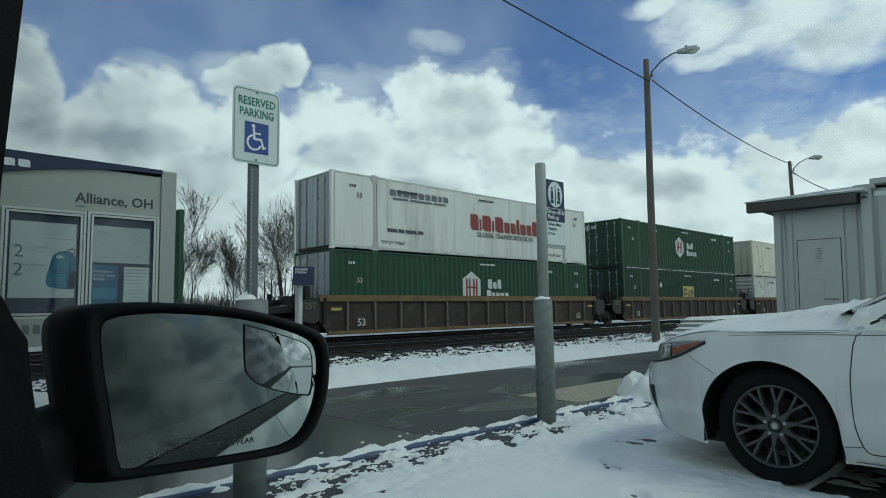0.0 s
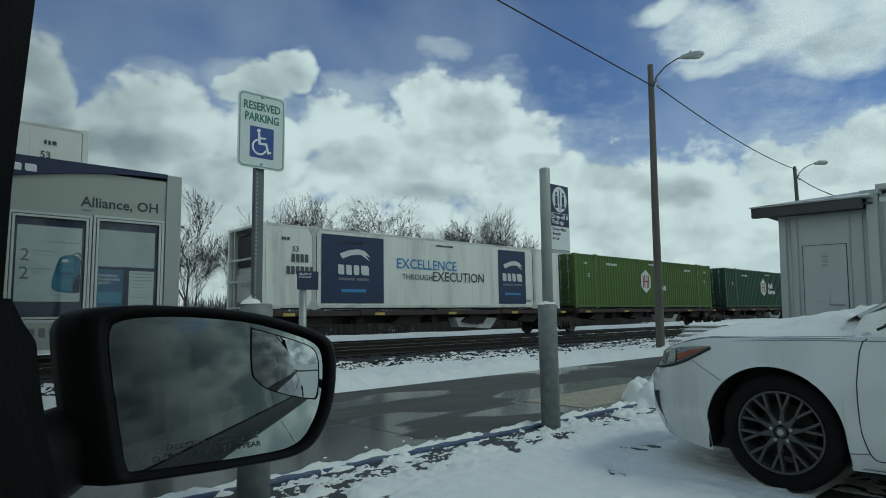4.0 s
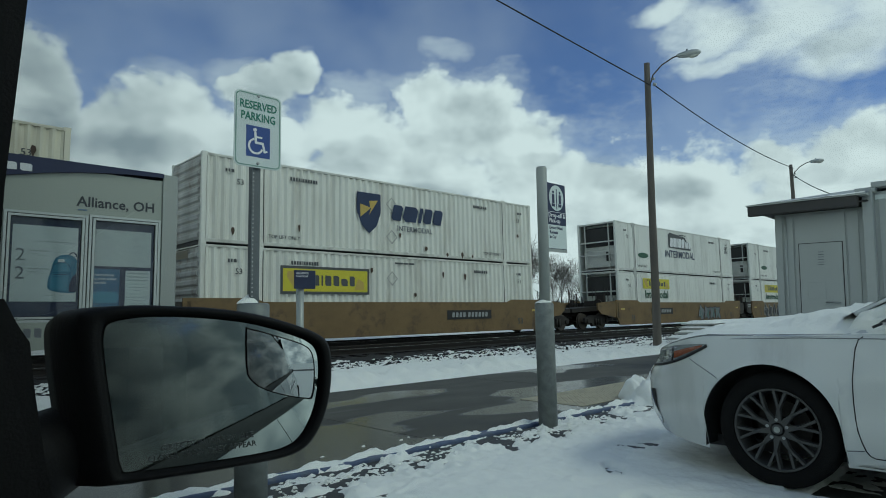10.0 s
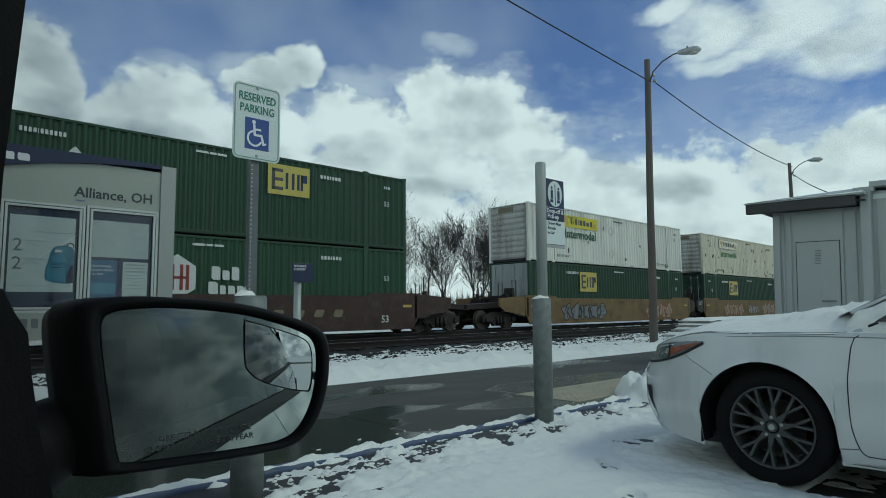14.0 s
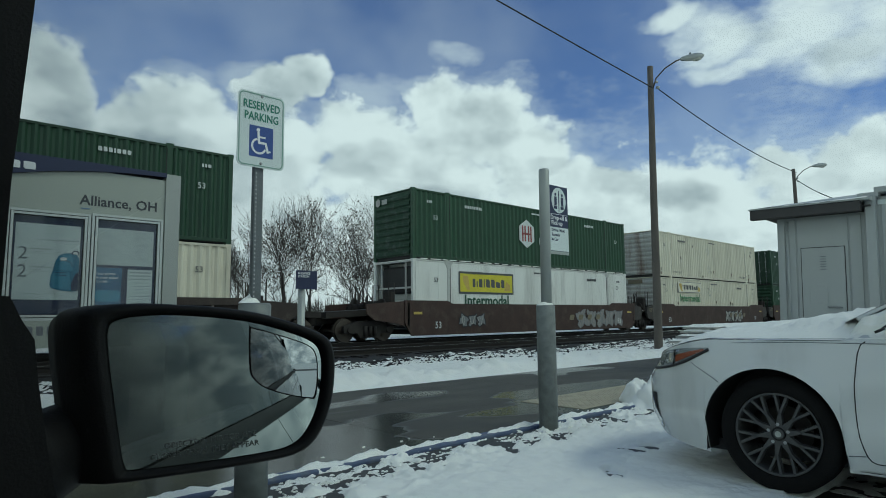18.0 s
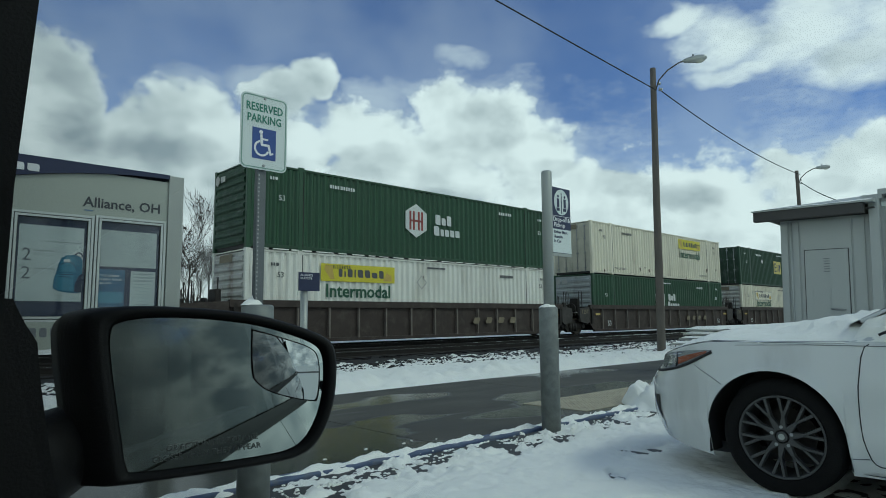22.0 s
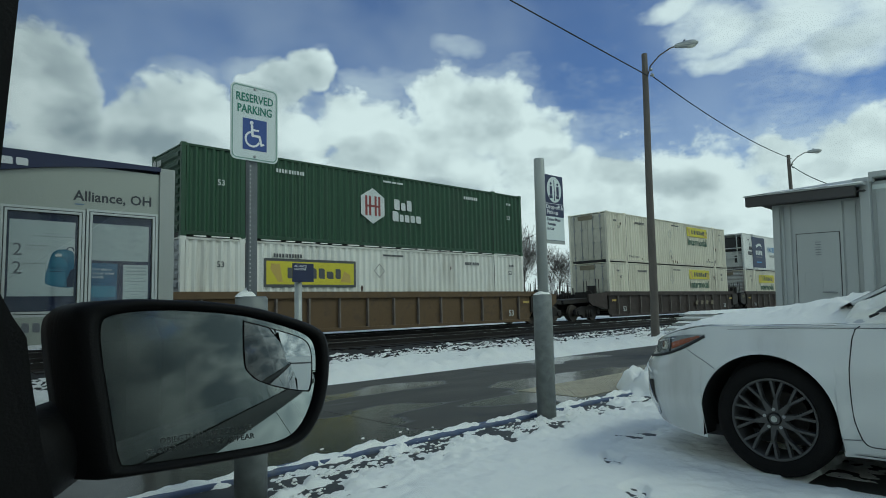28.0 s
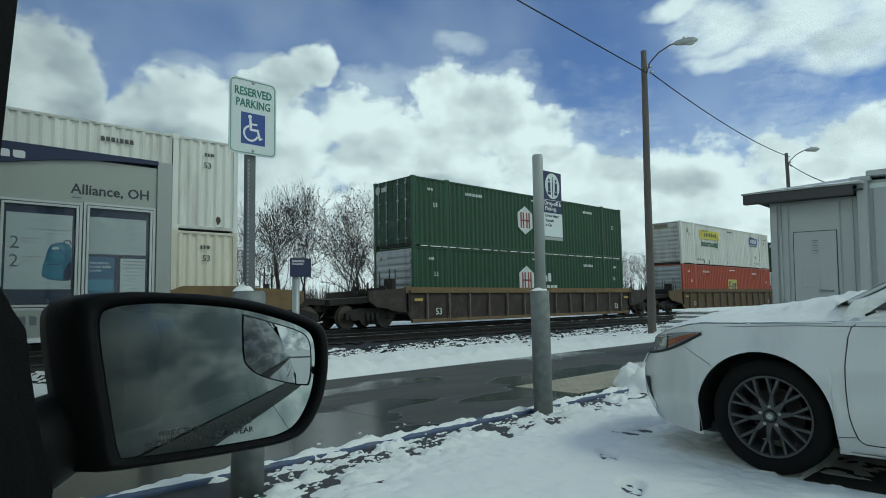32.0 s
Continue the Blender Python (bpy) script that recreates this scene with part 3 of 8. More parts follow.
track(TRACK_Y, "railway track with the train on it")
track(NEAR_TRACK_Y, "empty railway track in dark ballast")
rs = random.Random(4)
g = Geo()
for i in range(2600):
    x, q = rs.uniform(2, 36), rs.random()
    y = 12.9 - 2.6 * q * q + max(0, x - 14) * 0.04
    a, b, h = rs.uniform(0.03, 0.16), rs.uniform(0.02, 0.07), rs.uniform(0.015, 0.05)
    z = max(strip_snow(x, y), ballast(x, y)) - 0.008
    g.add([(x - a, y - b, z), (x + a * 0.7, y - b, z), (x + a, y + b * 0.6, z), (x - a * 0.5, y + b, z), (x - a * 0.2, y, z + h)], [(0, 1, 4), (1, 2, 4), (2, 3, 4), (3, 0, 4)])
for i in range(9000):
    x, y = rs.uniform(1, 36), rs.uniform(8.3, 12.8)
    if fbm(x * 0.6, y * 1.5, 0.9, 21.0) < 0.42 - 0.17 * (y - 8.3):
        continue
    a, h = rs.uniform(0.015, 0.055), rs.uniform(0.01, 0.035)
    z = max(strip_snow(x, y), ballast(x, y)) - 0.006
    g.add([(x - a, y - a * 0.6, z), (x + a * 0.7, y - a * 0.5, z), (x + a, y + a * 0.6, z), (x - a * 0.5, y + a, z), (x - a * 0.2, y, z + h)], [(0, 1, 4), (1, 2, 4), (2, 3, 4), (3, 0, 4)])
tagged(part("ballast_clods", g, M["ballast"]), "dark stones and clods strewn over the edge of the snow", "stones", kind="stuff")
g = Geo()
for i in range(260):
    x = -6 + rs.random() * 46
    g.box(x, x + rs.uniform(0.08, 0.4), NEAR_TRACK_Y + 1.32 + rs.uniform(0, 0.07) + (x - 9) * 0.03, NEAR_TRACK_Y + 1.43 + (x - 9) * 0.03, -0.08, 0.05 + rs.random() * 0.035)
tagged(part("snow_crumbs", g, M["snow"]), "crumbs of snow lying along the empty rail", "snow", kind="stuff")
g = Geo()
for i in range(700):
    x = rs.uniform(0.5, 7.2)
    edge = 3.64 - max(0.0, 3.2 - x) * 0.25 - max(0.0, 1.9 - x) * 0.62
    y = edge + rs.gauss(0.05, 0.17)
    if y > 3.77 and rs.random() < 0.93:
        y = rs.uniform(3.95, 4.3) if rs.random() < 0.12 else edge + rs.gauss(-0.1, 0.15)
    if fbm(x, y, 2.6, 33.0) < -0.15:
        continue
    a, b, h = rs.uniform(0.008, 0.028), rs.uniform(0.007, 0.02), rs.uniform(0.004, 0.012)
    z = max(lot_snow(x, y), -0.015) if y < 3.8 else 0.0
    q = [(x + a * math.cos(k * 1.2566 + i) * rs.uniform(0.7, 1.1), y + b * math.sin(k * 1.2566 + i) * rs.uniform(0.7, 1.1)) for k in range(5)]
    g.add([(*p, z - 0.003) for p in q] + [(x + (p[0] - x) * 0.6, y + (p[1] - y) * 0.6, z + h * rs.uniform(0.7, 1.0)) for p in q], [(k, (k + 1) % 5, 5 + (k + 1) % 5, 5 + k) for k in range(5)] + [(5, 6, 7, 8, 9)])
tagged(part("snow_clods", g, M["snow"]), "small clods of snow scattered by the kerb", "snow", kind="stuff")


def tactile_pad():
    t = thing("tactile_paving", pose(0, 0, 0), "worn buff tactile paving with raised domes", "paving", kind="structure")
    for i in range(5):
        x = 6.02 + i * 0.62
        part("tactile_tile", Geo().box(x, x + 0.61, 4.12, 5.03, -0.01, 0.006), M["tactile"], t)
    g = Geo()
    for i in range(50):
        for j in range(15):
            x, y = 6.06 + i * 0.061, 4.15 + j * 0.06
            g.add([(x - 0.014, y - 0.014, 0.006), (x + 0.014, y - 0.014, 0.006), (x + 0.014, y + 0.014, 0.006), (x - 0.014, y + 0.014, 0.006), (x - 0.007, y - 0.007, 0.012), (x + 0.007, y - 0.007, 0.012), (x + 0.007, y + 0.007, 0.012), (x - 0.007, y + 0.007, 0.012)], [(4, 5, 6, 7), (0, 1, 5, 4), (1, 2, 6, 5), (2, 3, 7, 6), (3, 0, 4, 7)])
    part("domes", g, M["tactile"], t)["kind"] = "stuff"


tactile_pad()


def snow_pile(x0, y0, rx, ry, h, seed, label):
    def at(u, v):
        a, r = u * 2 * math.pi, v
        x, y = math.cos(a) * rx * r, math.sin(a) * ry * r
        k = max(0.0, 1 - r ** 2.2)
        w = 1 + 0.35 * fbm(x + seed, y, 2.5, seed)
        return (x0 + x * w, y0 + y * w, h * k * (0.7 + 0.75 * abs(fbm(x + seed, y, 4.0, seed))) + 0.05 * fbm(x, y, 11.0, seed) * k - 0.03)
    tagged(part("snow_pile", Geo().sheet(40, 16, at), M["snow"]), label, "snow")


snow_pile(7.15, 3.85, 0.62, 0.42, 0.30, 3.0, "small heap of ploughed snow at the end of the kerb")
snow_pile(8.2, 3.9, 0.8, 0.4, 0.24, 7.0, "low heap of ploughed snow at the end of the kerb")


# ---- the train ----
LENGTH, HALF, TALL = 16.154, 1.295, 2.896
LOW_Z, TOP_Z, FLAT_Z = 0.497, 3.397, 1.36
PAINT = dict(
    forest=((0.021, 0.072, 0.033), (0.04, 0.06, 0.04)), lime=((0.085, 0.15, 0.022), (0.05, 0.07, 0.03)), pine=((0.015, 0.055, 0.026), (0.04, 0.06, 0.045)),
    white=((0.79, 0.79, 0.72), (0.28, 0.25, 0.19)), cream=((0.76, 0.725, 0.58), (0.22, 0.17, 0.11)), reefer=((0.77, 0.78, 0.73), (0.27, 0.26, 0.23)), red=((0.42, 0.075, 0.035), (0.22, 0.09, 0.06)))
for key, (c, d) in PAINT.items():
    M[key] = mat("paint_" + key, c, 0.5, var=0.13, scale=1.1, dirt=d, dirt_amt=0.5, dscale=1.2, spread=1, streak=True)
for key, (c, d) in PAINT.items():
    M["rail_" + key] = mat("rail_paint_" + key, [x * 0.82 for x in c], 0.55, var=0.18, scale=2.0, dirt=[x * 0.6 for x in d], dirt_amt=0.75, dscale=2.2, spread=1)
# Ends: 0.7 of the side paint, with dirt patches over it
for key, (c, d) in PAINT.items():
    M["end_" + key] = mat("dark_dirty_end_" + key, [x * 0.7 for x in c], 0.65, var=0.3, scale=1.6, dirt=[x * 0.45 + 0.10 for x in c], dirt_amt=0.75, dscale=2.6, spread=1)
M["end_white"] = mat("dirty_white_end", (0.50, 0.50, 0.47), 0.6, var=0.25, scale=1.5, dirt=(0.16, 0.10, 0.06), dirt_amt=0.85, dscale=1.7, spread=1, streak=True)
M["door_dirty"] = mat("dirty_doors", (0.40, 0.42, 0.42), 0.6, var=0.25, scale=1.2, dirt=(0.10, 0.09, 0.08), dirt_amt=0.8, dscale=1.0, spread=1, streak=True)
M["lift_grey"] = mat("scuffed_lift_post", (0.50, 0.51, 0.48), 0.55, 0.1, var=0.25, scale=3, dirt=(0.2, 0.19, 0.17), dirt_amt=0.7, dscale=3, spread=1)
M["frame_dark"] = mat("dark_frame", (0.03, 0.03, 0.03), 0.6, 0.2, var=0.3)
M["steel_bar"] = mat("steel_bar", (0.35, 0.36, 0.36), 0.5, 0.6, var=0.2)
M["stain"] = mat("rust_stain", (0.075, 0.05, 0.035), 0.8, var=0.5, scale=7)
M["mark_white"] = mat("stencil_white", (0.62, 0.65, 0.63), 0.6, var=0.15)
M["mark_faint"] = mat("faint_mark", (0.44, 0.44, 0.41), 0.6, var=0.15)
M["mark_dark"] = mat("stencil_dark", (0.08, 0.085, 0.09), 0.6, var=0.2)
M["logo_red"] = mat("logo_red", (0.25, 0.045, 0.04), 0.5, var=0.15)
M["logo_yellow"] = mat("logo_yellow", (0.62, 0.55, 0.035), 0.5, var=0.12, scale=2)
M["logo_gold"] = mat("logo_gold", (0.52, 0.38, 0.09), 0.5, var=0.15)
M["badge_yellow"] = mat("badge_yellow", (0.52, 0.44, 0.10), 0.5, var=0.15)
M["logo_navy"] = mat("logo_navy", (0.014, 0.03, 0.085), 0.45, var=0.25, scale=1.2)
M["logo_blue"] = mat("logo_blue", (0.06, 0.24, 0.5), 0.5, var=0.1)
M["logo_green"] = mat("logo_green", (0.02, 0.085, 0.045), 0.5, var=0.1)
M["green_faded"] = mat("green_faded", (0.10, 0.26, 0.12), 0.6, var=0.2)
M["car_yellow"] = mat("railcar_yellow", (0.185, 0.122, 0.052), 0.65, var=0.28, scale=1.6, dirt=(0.06, 0.042, 0.03), dirt_amt=0.9, dscale=1.5, spread=1)
# Rib colour lightened for frost and the highlight lines along the rib edges
M["car_rib"] = mat("railcar_rib_lightened", (0.16, 0.135, 0.115), 0.7, var=0.4, scale=3, dirt=(0.3, 0.29, 0.27), dirt_amt=0.4, dscale=4, spread=1)
M["car_tan"] = mat("railcar_tan", (0.125, 0.08, 0.036), 0.7, var=0.35, scale=1.8, dirt=(0.05, 0.036, 0.026), dirt_amt=0.9, dscale=1.8, spread=1)
M["car_brown"] = mat("railcar_brown", (0.040, 0.029, 0.024), 0.7, var=0.4, scale=1.8, dirt=(0.10, 0.085, 0.07), dirt_amt=0.6, dscale=2.4, spread=1)
M["car_red"] = mat("railcar_red_brown", (0.048, 0.026, 0.02), 0.7, var=0.4, scale=1.8, dirt=(0.10, 0.075, 0.06), dirt_amt=0.6, dscale=2.2, spread=1)
M["grimy_gold"] = mat("grimy_gold", (0.20, 0.17, 0.11), 0.6, var=0.3, scale=4)
M["grime"] = mat("grimy_end_steel", (0.05, 0.046, 0.042), 0.75, 0.1, var=0.4, scale=3, dirt=(0.16, 0.15, 0.14), dirt_amt=0.4, dscale=5, spread=1)
M["truck"] = mat("grimy_iron", (0.03, 0.026, 0.023), 0.75, 0.2, var=0.35, scale=5)
M["wheel"] = mat("worn_wheel_steel", (0.10, 0.085, 0.07), 0.5, 0.6, var=0.3, scale=6)
for key, c in dict(tag_white=(0.40, 0.40, 0.37), tag_tan=(0.36, 0.30, 0.22), tag_dim=(0.27, 0.26, 0.25), tag_black=(0.02, 0.02, 0.025), tag_teal=(0.07, 0.18, 0.15), tag_grey=(0.2, 0.21, 0.22), tag_rust=(0.22, 0.06, 0.03)).items():
    M[key] = mat(key, c, 0.6, var=0.3, scale=3)

FACE = pose(0, 0, 0, 90)  # from x, y to x, z, facing -y


def rib_side(paint):
    """One ribbed side wall, facing -y at y = 0, between the rails and corner posts."""
    def make():
        pts, x = [], 0.16
        for i in range(57):
            pts += [(x, 0.006), (x + 0.060, 0.006), (x + 0.132, 0.066), (x + 0.204, 0.066)]
            x += 0.278
        pts += [(LENGTH - 0.16, 0.012)]
        n = len(pts)
        v = [(a, b, 0.16) for a, b in pts] + [(a, b, TALL - 0.10) for a, b in pts]
        return Geo().add(v, [(i, i + 1, n + i + 1, n + i) for i in range(n - 1)]).mesh("side_panel", M[paint])
    return kept(("rib", paint), make)


def flat_side(paint):
    """One smooth side wall of joined sheets with fine seams."""
    def make():
        k, pts = 13, [(0.16, 0.010)]
        w = (LENGTH - 0.32) / k
        for i in range(1, k):
            x = 0.16 + i * w
            pts += [(x - 0.011, 0.010), (x - 0.006, 0.020), (x + 0.006, 0.020), (x + 0.011, 0.010)]
        pts += [(LENGTH - 0.16, 0.010)]
        n = len(pts)
        v = [(a, b, 0.16) for a, b in pts] + [(a, b, TALL - 0.10) for a, b in pts]
        return Geo().add(v, [(i, i + 1, n + i + 1, n + i) for i in range(n - 1)]).mesh("side_panel", M[paint])
    return kept(("flat", paint), make)


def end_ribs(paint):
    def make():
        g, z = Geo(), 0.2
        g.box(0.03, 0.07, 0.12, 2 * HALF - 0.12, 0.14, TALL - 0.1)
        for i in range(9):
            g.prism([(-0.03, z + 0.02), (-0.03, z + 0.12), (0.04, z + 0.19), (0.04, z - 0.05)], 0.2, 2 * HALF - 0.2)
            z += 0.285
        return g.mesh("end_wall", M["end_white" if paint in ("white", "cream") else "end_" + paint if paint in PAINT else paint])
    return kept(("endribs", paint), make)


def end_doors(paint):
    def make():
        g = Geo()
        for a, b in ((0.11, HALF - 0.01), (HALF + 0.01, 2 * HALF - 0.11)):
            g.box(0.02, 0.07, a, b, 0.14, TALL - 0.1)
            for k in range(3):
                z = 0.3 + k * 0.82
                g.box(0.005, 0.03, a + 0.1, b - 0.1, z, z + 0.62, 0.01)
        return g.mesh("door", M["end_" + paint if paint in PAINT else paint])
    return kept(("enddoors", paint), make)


def lock_bars():
    def make():
        g = Geo()
        for y in (0.42, 0.92, 1.68, 2.18):
            g.tube([(-0.02, y, 0.1), (-0.02, y, TALL - 0.08)], 0.02, 6)
            for z in (0.3, 1.1, 1.9, 2.6):
                g.box(-0.035, 0.02, y - 0.07, y + 0.07, z, z + 0.06)
        return g.mesh("lock_bar", M["steel_bar"])
    return kept("lockbars", make)


def box_frame(paint):
    """Corner posts with castings, and the rails between them."""
    def posts():
        g = Geo().box(0, 0.15, 0, 0.13, 0.1, TALL - 0.1, 0.012)
        g.box(-0.004, 0.17, -0.004, 0.15, 0, 0.12).box(-0.004, 0.17, -0.004, 0.15, TALL - 0.12, TALL)
        return g.mesh("corner_post", M[paint])
    def rail(z0, z1):
        return Geo().box(0.15, LENGTH - 0.15, 0, 0.07, z0, z1, 0.008).mesh("rail", M["rail_" + paint])
    def mid():
        g = Geo().box(-0.085, 0.085, -0.004, 0.05, 0.02, TALL - 0.02, 0.01)
        g.box(-0.11, 0.11, -0.01, 0.08, TALL - 0.13, TALL + 0.02).box(-0.11, 0.11, -0.01, 0.08, -0.01, 0.12)
        if paint == "reefer":
            for z0, z1 in ((0.02, 0.30), (TALL - 0.02, TALL - 0.30)):
                g.prism([(-0.27, z0), (0.27, z0), (0.10, z1), (-0.10, z1)][::1 if z0 > z1 else -1], -0.008, 0.03)
        return g.mesh("lift_post", M["lift_grey" if paint == "reefer" else paint])
    return kept(("post", paint), posts), kept(("toprail", paint), lambda: rail(TALL - 0.1, TALL - 0.025)), kept(("botrail", paint), lambda: rail(0.05, 0.16)), kept(("mid", paint), mid)


def fridge(top, x_end):
    """Cooling unit in the open end frame: dark grille above, pale casing below."""
    s = 1 if x_end == 0 else -1
    u = part("cooling_unit", kept("fridge_case", lambda: Geo().box(0.25, 0.75, 0.25, 2 * HALF - 0.25, 0.25, 1.25, 0.05).box(0.3, 0.75, 0.3, 2 * HALF - 0.3, 1.25, 1.5, 0.04).mesh("cooling_unit", M["end_reefer"])), None, top, "pale casing of the cooling unit", at=Matrix.Translation((x_end, -HALF if s > 0 else HALF, 0)) @ Matrix.Rotation(0 if s > 0 else math.pi, 4, "Z"))
    part("grille", kept("fridge_grille", lambda: Geo().box(0.22, 0.75, 0.3, 2 * HALF - 0.3, 1.5, 2.62, 0.08).mesh("grille", M["frame_dark"])), None, u, "black grille")
    part("vent_panel", kept("fridge_vent", lambda: Geo().box(0.2, 0.26, 0.55, 0.8, 0.6, 1.15, 0.01).mesh("vent_panel", M["frame_dark"])), None, u)
    def guard():
        g = Geo()
        for y in (0.12, 0.5, 2 * HALF - 0.5):
            g.box(0.02, 0.08, y - 0.03, y + 0.03, 0.05, TALL - 0.05)
        for z in (0.05, 0.95, 1.7, TALL - 0.12):
            g.box(0.0, 0.09, 0.1, 2 * HALF - 0.1, z, z + 0.07)
        g.box(0.0, 0.72, 0.02, 0.09, 0.02, 0.1).box(0.0, 0.72, 0.02, 0.09, TALL - 0.1, TALL)
        g.box(0.62, 0.74, 0.02, 0.1, 0.1, TALL - 0.1)
        for k in range(6):
            g.box(0.12, 0.62, 0.03, 0.07, 0.35 + k * 0.42, 0.40 + k * 0.42)
        return g.mesh("guard_frame", M["end_reefer"])
    part("guard_frame", kept("fridge_frame", guard), None, u)


def side_at(x, z, proud=0.012):
    """Where a mark sits on the side that faces the platform."""
    return Matrix.Translation((x, -HALF - proud, z))


def forest_logo(top):
    h = 0.69
    plate = [(math.sin(a) * h * 0.94, math.cos(a) * h) for a in [math.pi / 3 * k for k in range(6)]]
    b = part("badge", kept("badge", lambda: Geo().prism(plate[::-1], -0.004, 0).mesh("badge", M["mark_white"])), None, top, "white badge", at=side_at(7.22, 1.58))
    def bars_red():
        g = Geo()
        for x in (-0.31, -0.13, 0.13, 0.31):
            g.box(x - 0.05, x + 0.05, -0.004, 0, -0.38, 0.38)
        g.box(-0.31, 0.31, -0.004, 0, -0.05, 0.03)
        return g.mesh("red_bars", M["logo_red"])
    part("red_bars", kept("forest_red", bars_red), None, b, at=Matrix.Translation((0, -0.004, 0)))
    part("word_bars", bars([0.28, 0.23, 0.25], 0.42, 0.07, M["mark_white"], rise="tst"), None, top, at=side_at(8.72, 1.74))
    part("word_bars", bars([0.30, 0.19, 0.23, 0.23, 0.25], 0.40, 0.07, M["mark_white"], rise="tssss"), None, top, at=side_at(8.92, 1.27))


def amber_plate(top, x, z, w=3.3, edged=False, faded=False, word=None, wz=None, wsize=0.66, h=0.62, dark_word=False):
    if edged:
        part("plate_border", kept(("pb", w, h), lambda: Geo().box(-w / 2 - 0.09, w / 2 + 0.09, -0.004, 0, -h / 2 - 0.09, h / 2 + 0.09).mesh("plate_border", M["mark_dark"])), None, top, at=side_at(x, z, 0.008))
    elif faded:
        part("plate_border", kept(("pf", w, h), lambda: Geo().box(-w / 2 - 0.03, w / 2 + 0.03, -0.004, 0, -h / 2 - 0.03, h / 2 + 0.03).mesh("plate_border", M["grey_ink"])), None, top, at=side_at(x, z, 0.008))
    p = part("sign_plate", kept(("hp", w, h, faded), lambda: Geo().box(-w / 2, w / 2, -0.004, 0, -h / 2, h / 2).mesh("sign_plate", M["cream"] if faded else M["logo_yellow"])), None, top, "yellow company plate" if not faded else "faded company plate", at=side_at(x, z))
    k, t = w / 3.3, h / 0.62
    part("word_bars", bars([0.16 * k, 0.06 * k, 0.21 * k, 0.06 * k, 0.24 * k, 0.23 * k, 0.26 * k, 0.21 * k], 0.29 * t, 0.085 * k, M["mark_dark"], rise="tstsstst".replace("sst", "ttt")), None, p, at=Matrix.Translation((0.1, -0.005, 0.0)))
    part("scroll", kept(("scroll", w, h), lambda: Geo().prism([(-w * 0.46, 0.10 * t), (-w * 0.38, -0.24 * t), (-w * 0.33, -0.24 * t), (-w * 0.36, 0.24 * t), (-w * 0.45, 0.24 * t)][::-1], -0.003, 0).prism([(w * 0.33, -0.24 * t), (w * 0.46, -0.24 * t), (w * 0.45, -0.02 * t), (w * 0.38, 0.08 * t)][::-1], -0.003, 0).mesh("scroll", M["logo_gold"])), None, p, at=Matrix.Translation((0, -0.005, 0)))
    if word:
        part("lettering", letters(word, wsize, M["green_faded"] if faded and not dark_word else M["logo_green"], 0.022), None, top, "dark green lettering", at=side_at(x, wz) @ FACE)


def pine_plate(top, x=8.1, z=1.7, s=1.0):
    p = part("badge", kept(("pine", s), lambda: Geo().box(-0.8 * s, 0.8 * s, -0.004, 0, -0.52 * s, 0.52 * s).mesh("badge", M["badge_yellow"])), None, top, "gold square badge", at=side_at(x, z))
    def dark():
        g = Geo()
        for zz in (-0.36, -0.05, 0.26):
            g.box(-0.66 * s, -0.24 * s, -0.004, 0, zz * s, (zz + 0.11) * s)
        g.box(-0.66 * s, -0.54 * s, -0.004, 0, -0.36 * s, 0.37 * s)
        return g.mesh("dark_bars", M["mark_dark"])
    def blue():
        g = Geo()
        for xx in (-0.14, 0.1, 0.3, 0.44):
            g.box(xx * s, (xx + 0.1) * s, -0.004, 0, -0.3 * s, 0.26 * s)
        g.box(0.44 * s, 0.7 * s, -0.004, 0, -0.02 * s, 0.26 * s)
        return g.mesh("blue_bars", M["logo_navy"])
    part("dark_bars", kept(("pined", s), dark), None, p, at=Matrix.Translation((0, -0.004, 0)))
    part("blue_bars", kept(("pineb", s), blue), None, p, at=Matrix.Translation((0, -0.004, 0)))


def navyfield_panel(top, x, w, h, z):
    p = part("navy_panel", kept(("np", w, h), lambda: Geo().box(-w / 2, w / 2, -0.004, 0, -h / 2, h / 2).mesh("navy_panel", M["logo_navy"])), None, top, "navy blue printed panel", at=side_at(x, z))
    part("emblem", kept("emblem", lambda: Geo().prism([(-0.62, 0.06), (-0.2, 0.2), (0.2, 0.26), (0.5, 0.2), (0.75, -0.02), (0.5, 0.05), (0.72, -0.16), (0.3, 0.06), (-0.1, 0.02), (-0.5, -0.12)][::-1], -0.004, 0).mesh("emblem", M["mark_white"])), None, p, at=Matrix.Translation((0, -0.005, 0.5)))
    part("word_bars", bars([0.26, 0.24, 0.24, 0.36], 0.36, 0.09, M["mark_white"]), None, p, at=Matrix.Translation((0, -0.005, -0.02)))
    part("word_bars", bars([0.7, 0.55], 0.09, 0.08, M["grey_ink"]), None, p, at=Matrix.Translation((0, -0.005, -0.36)))
    part("word_bars", bars([1.1], 0.11, 0.08, M["logo_blue"]), None, p, at=Matrix.Translation((0, -0.005, -0.78)))


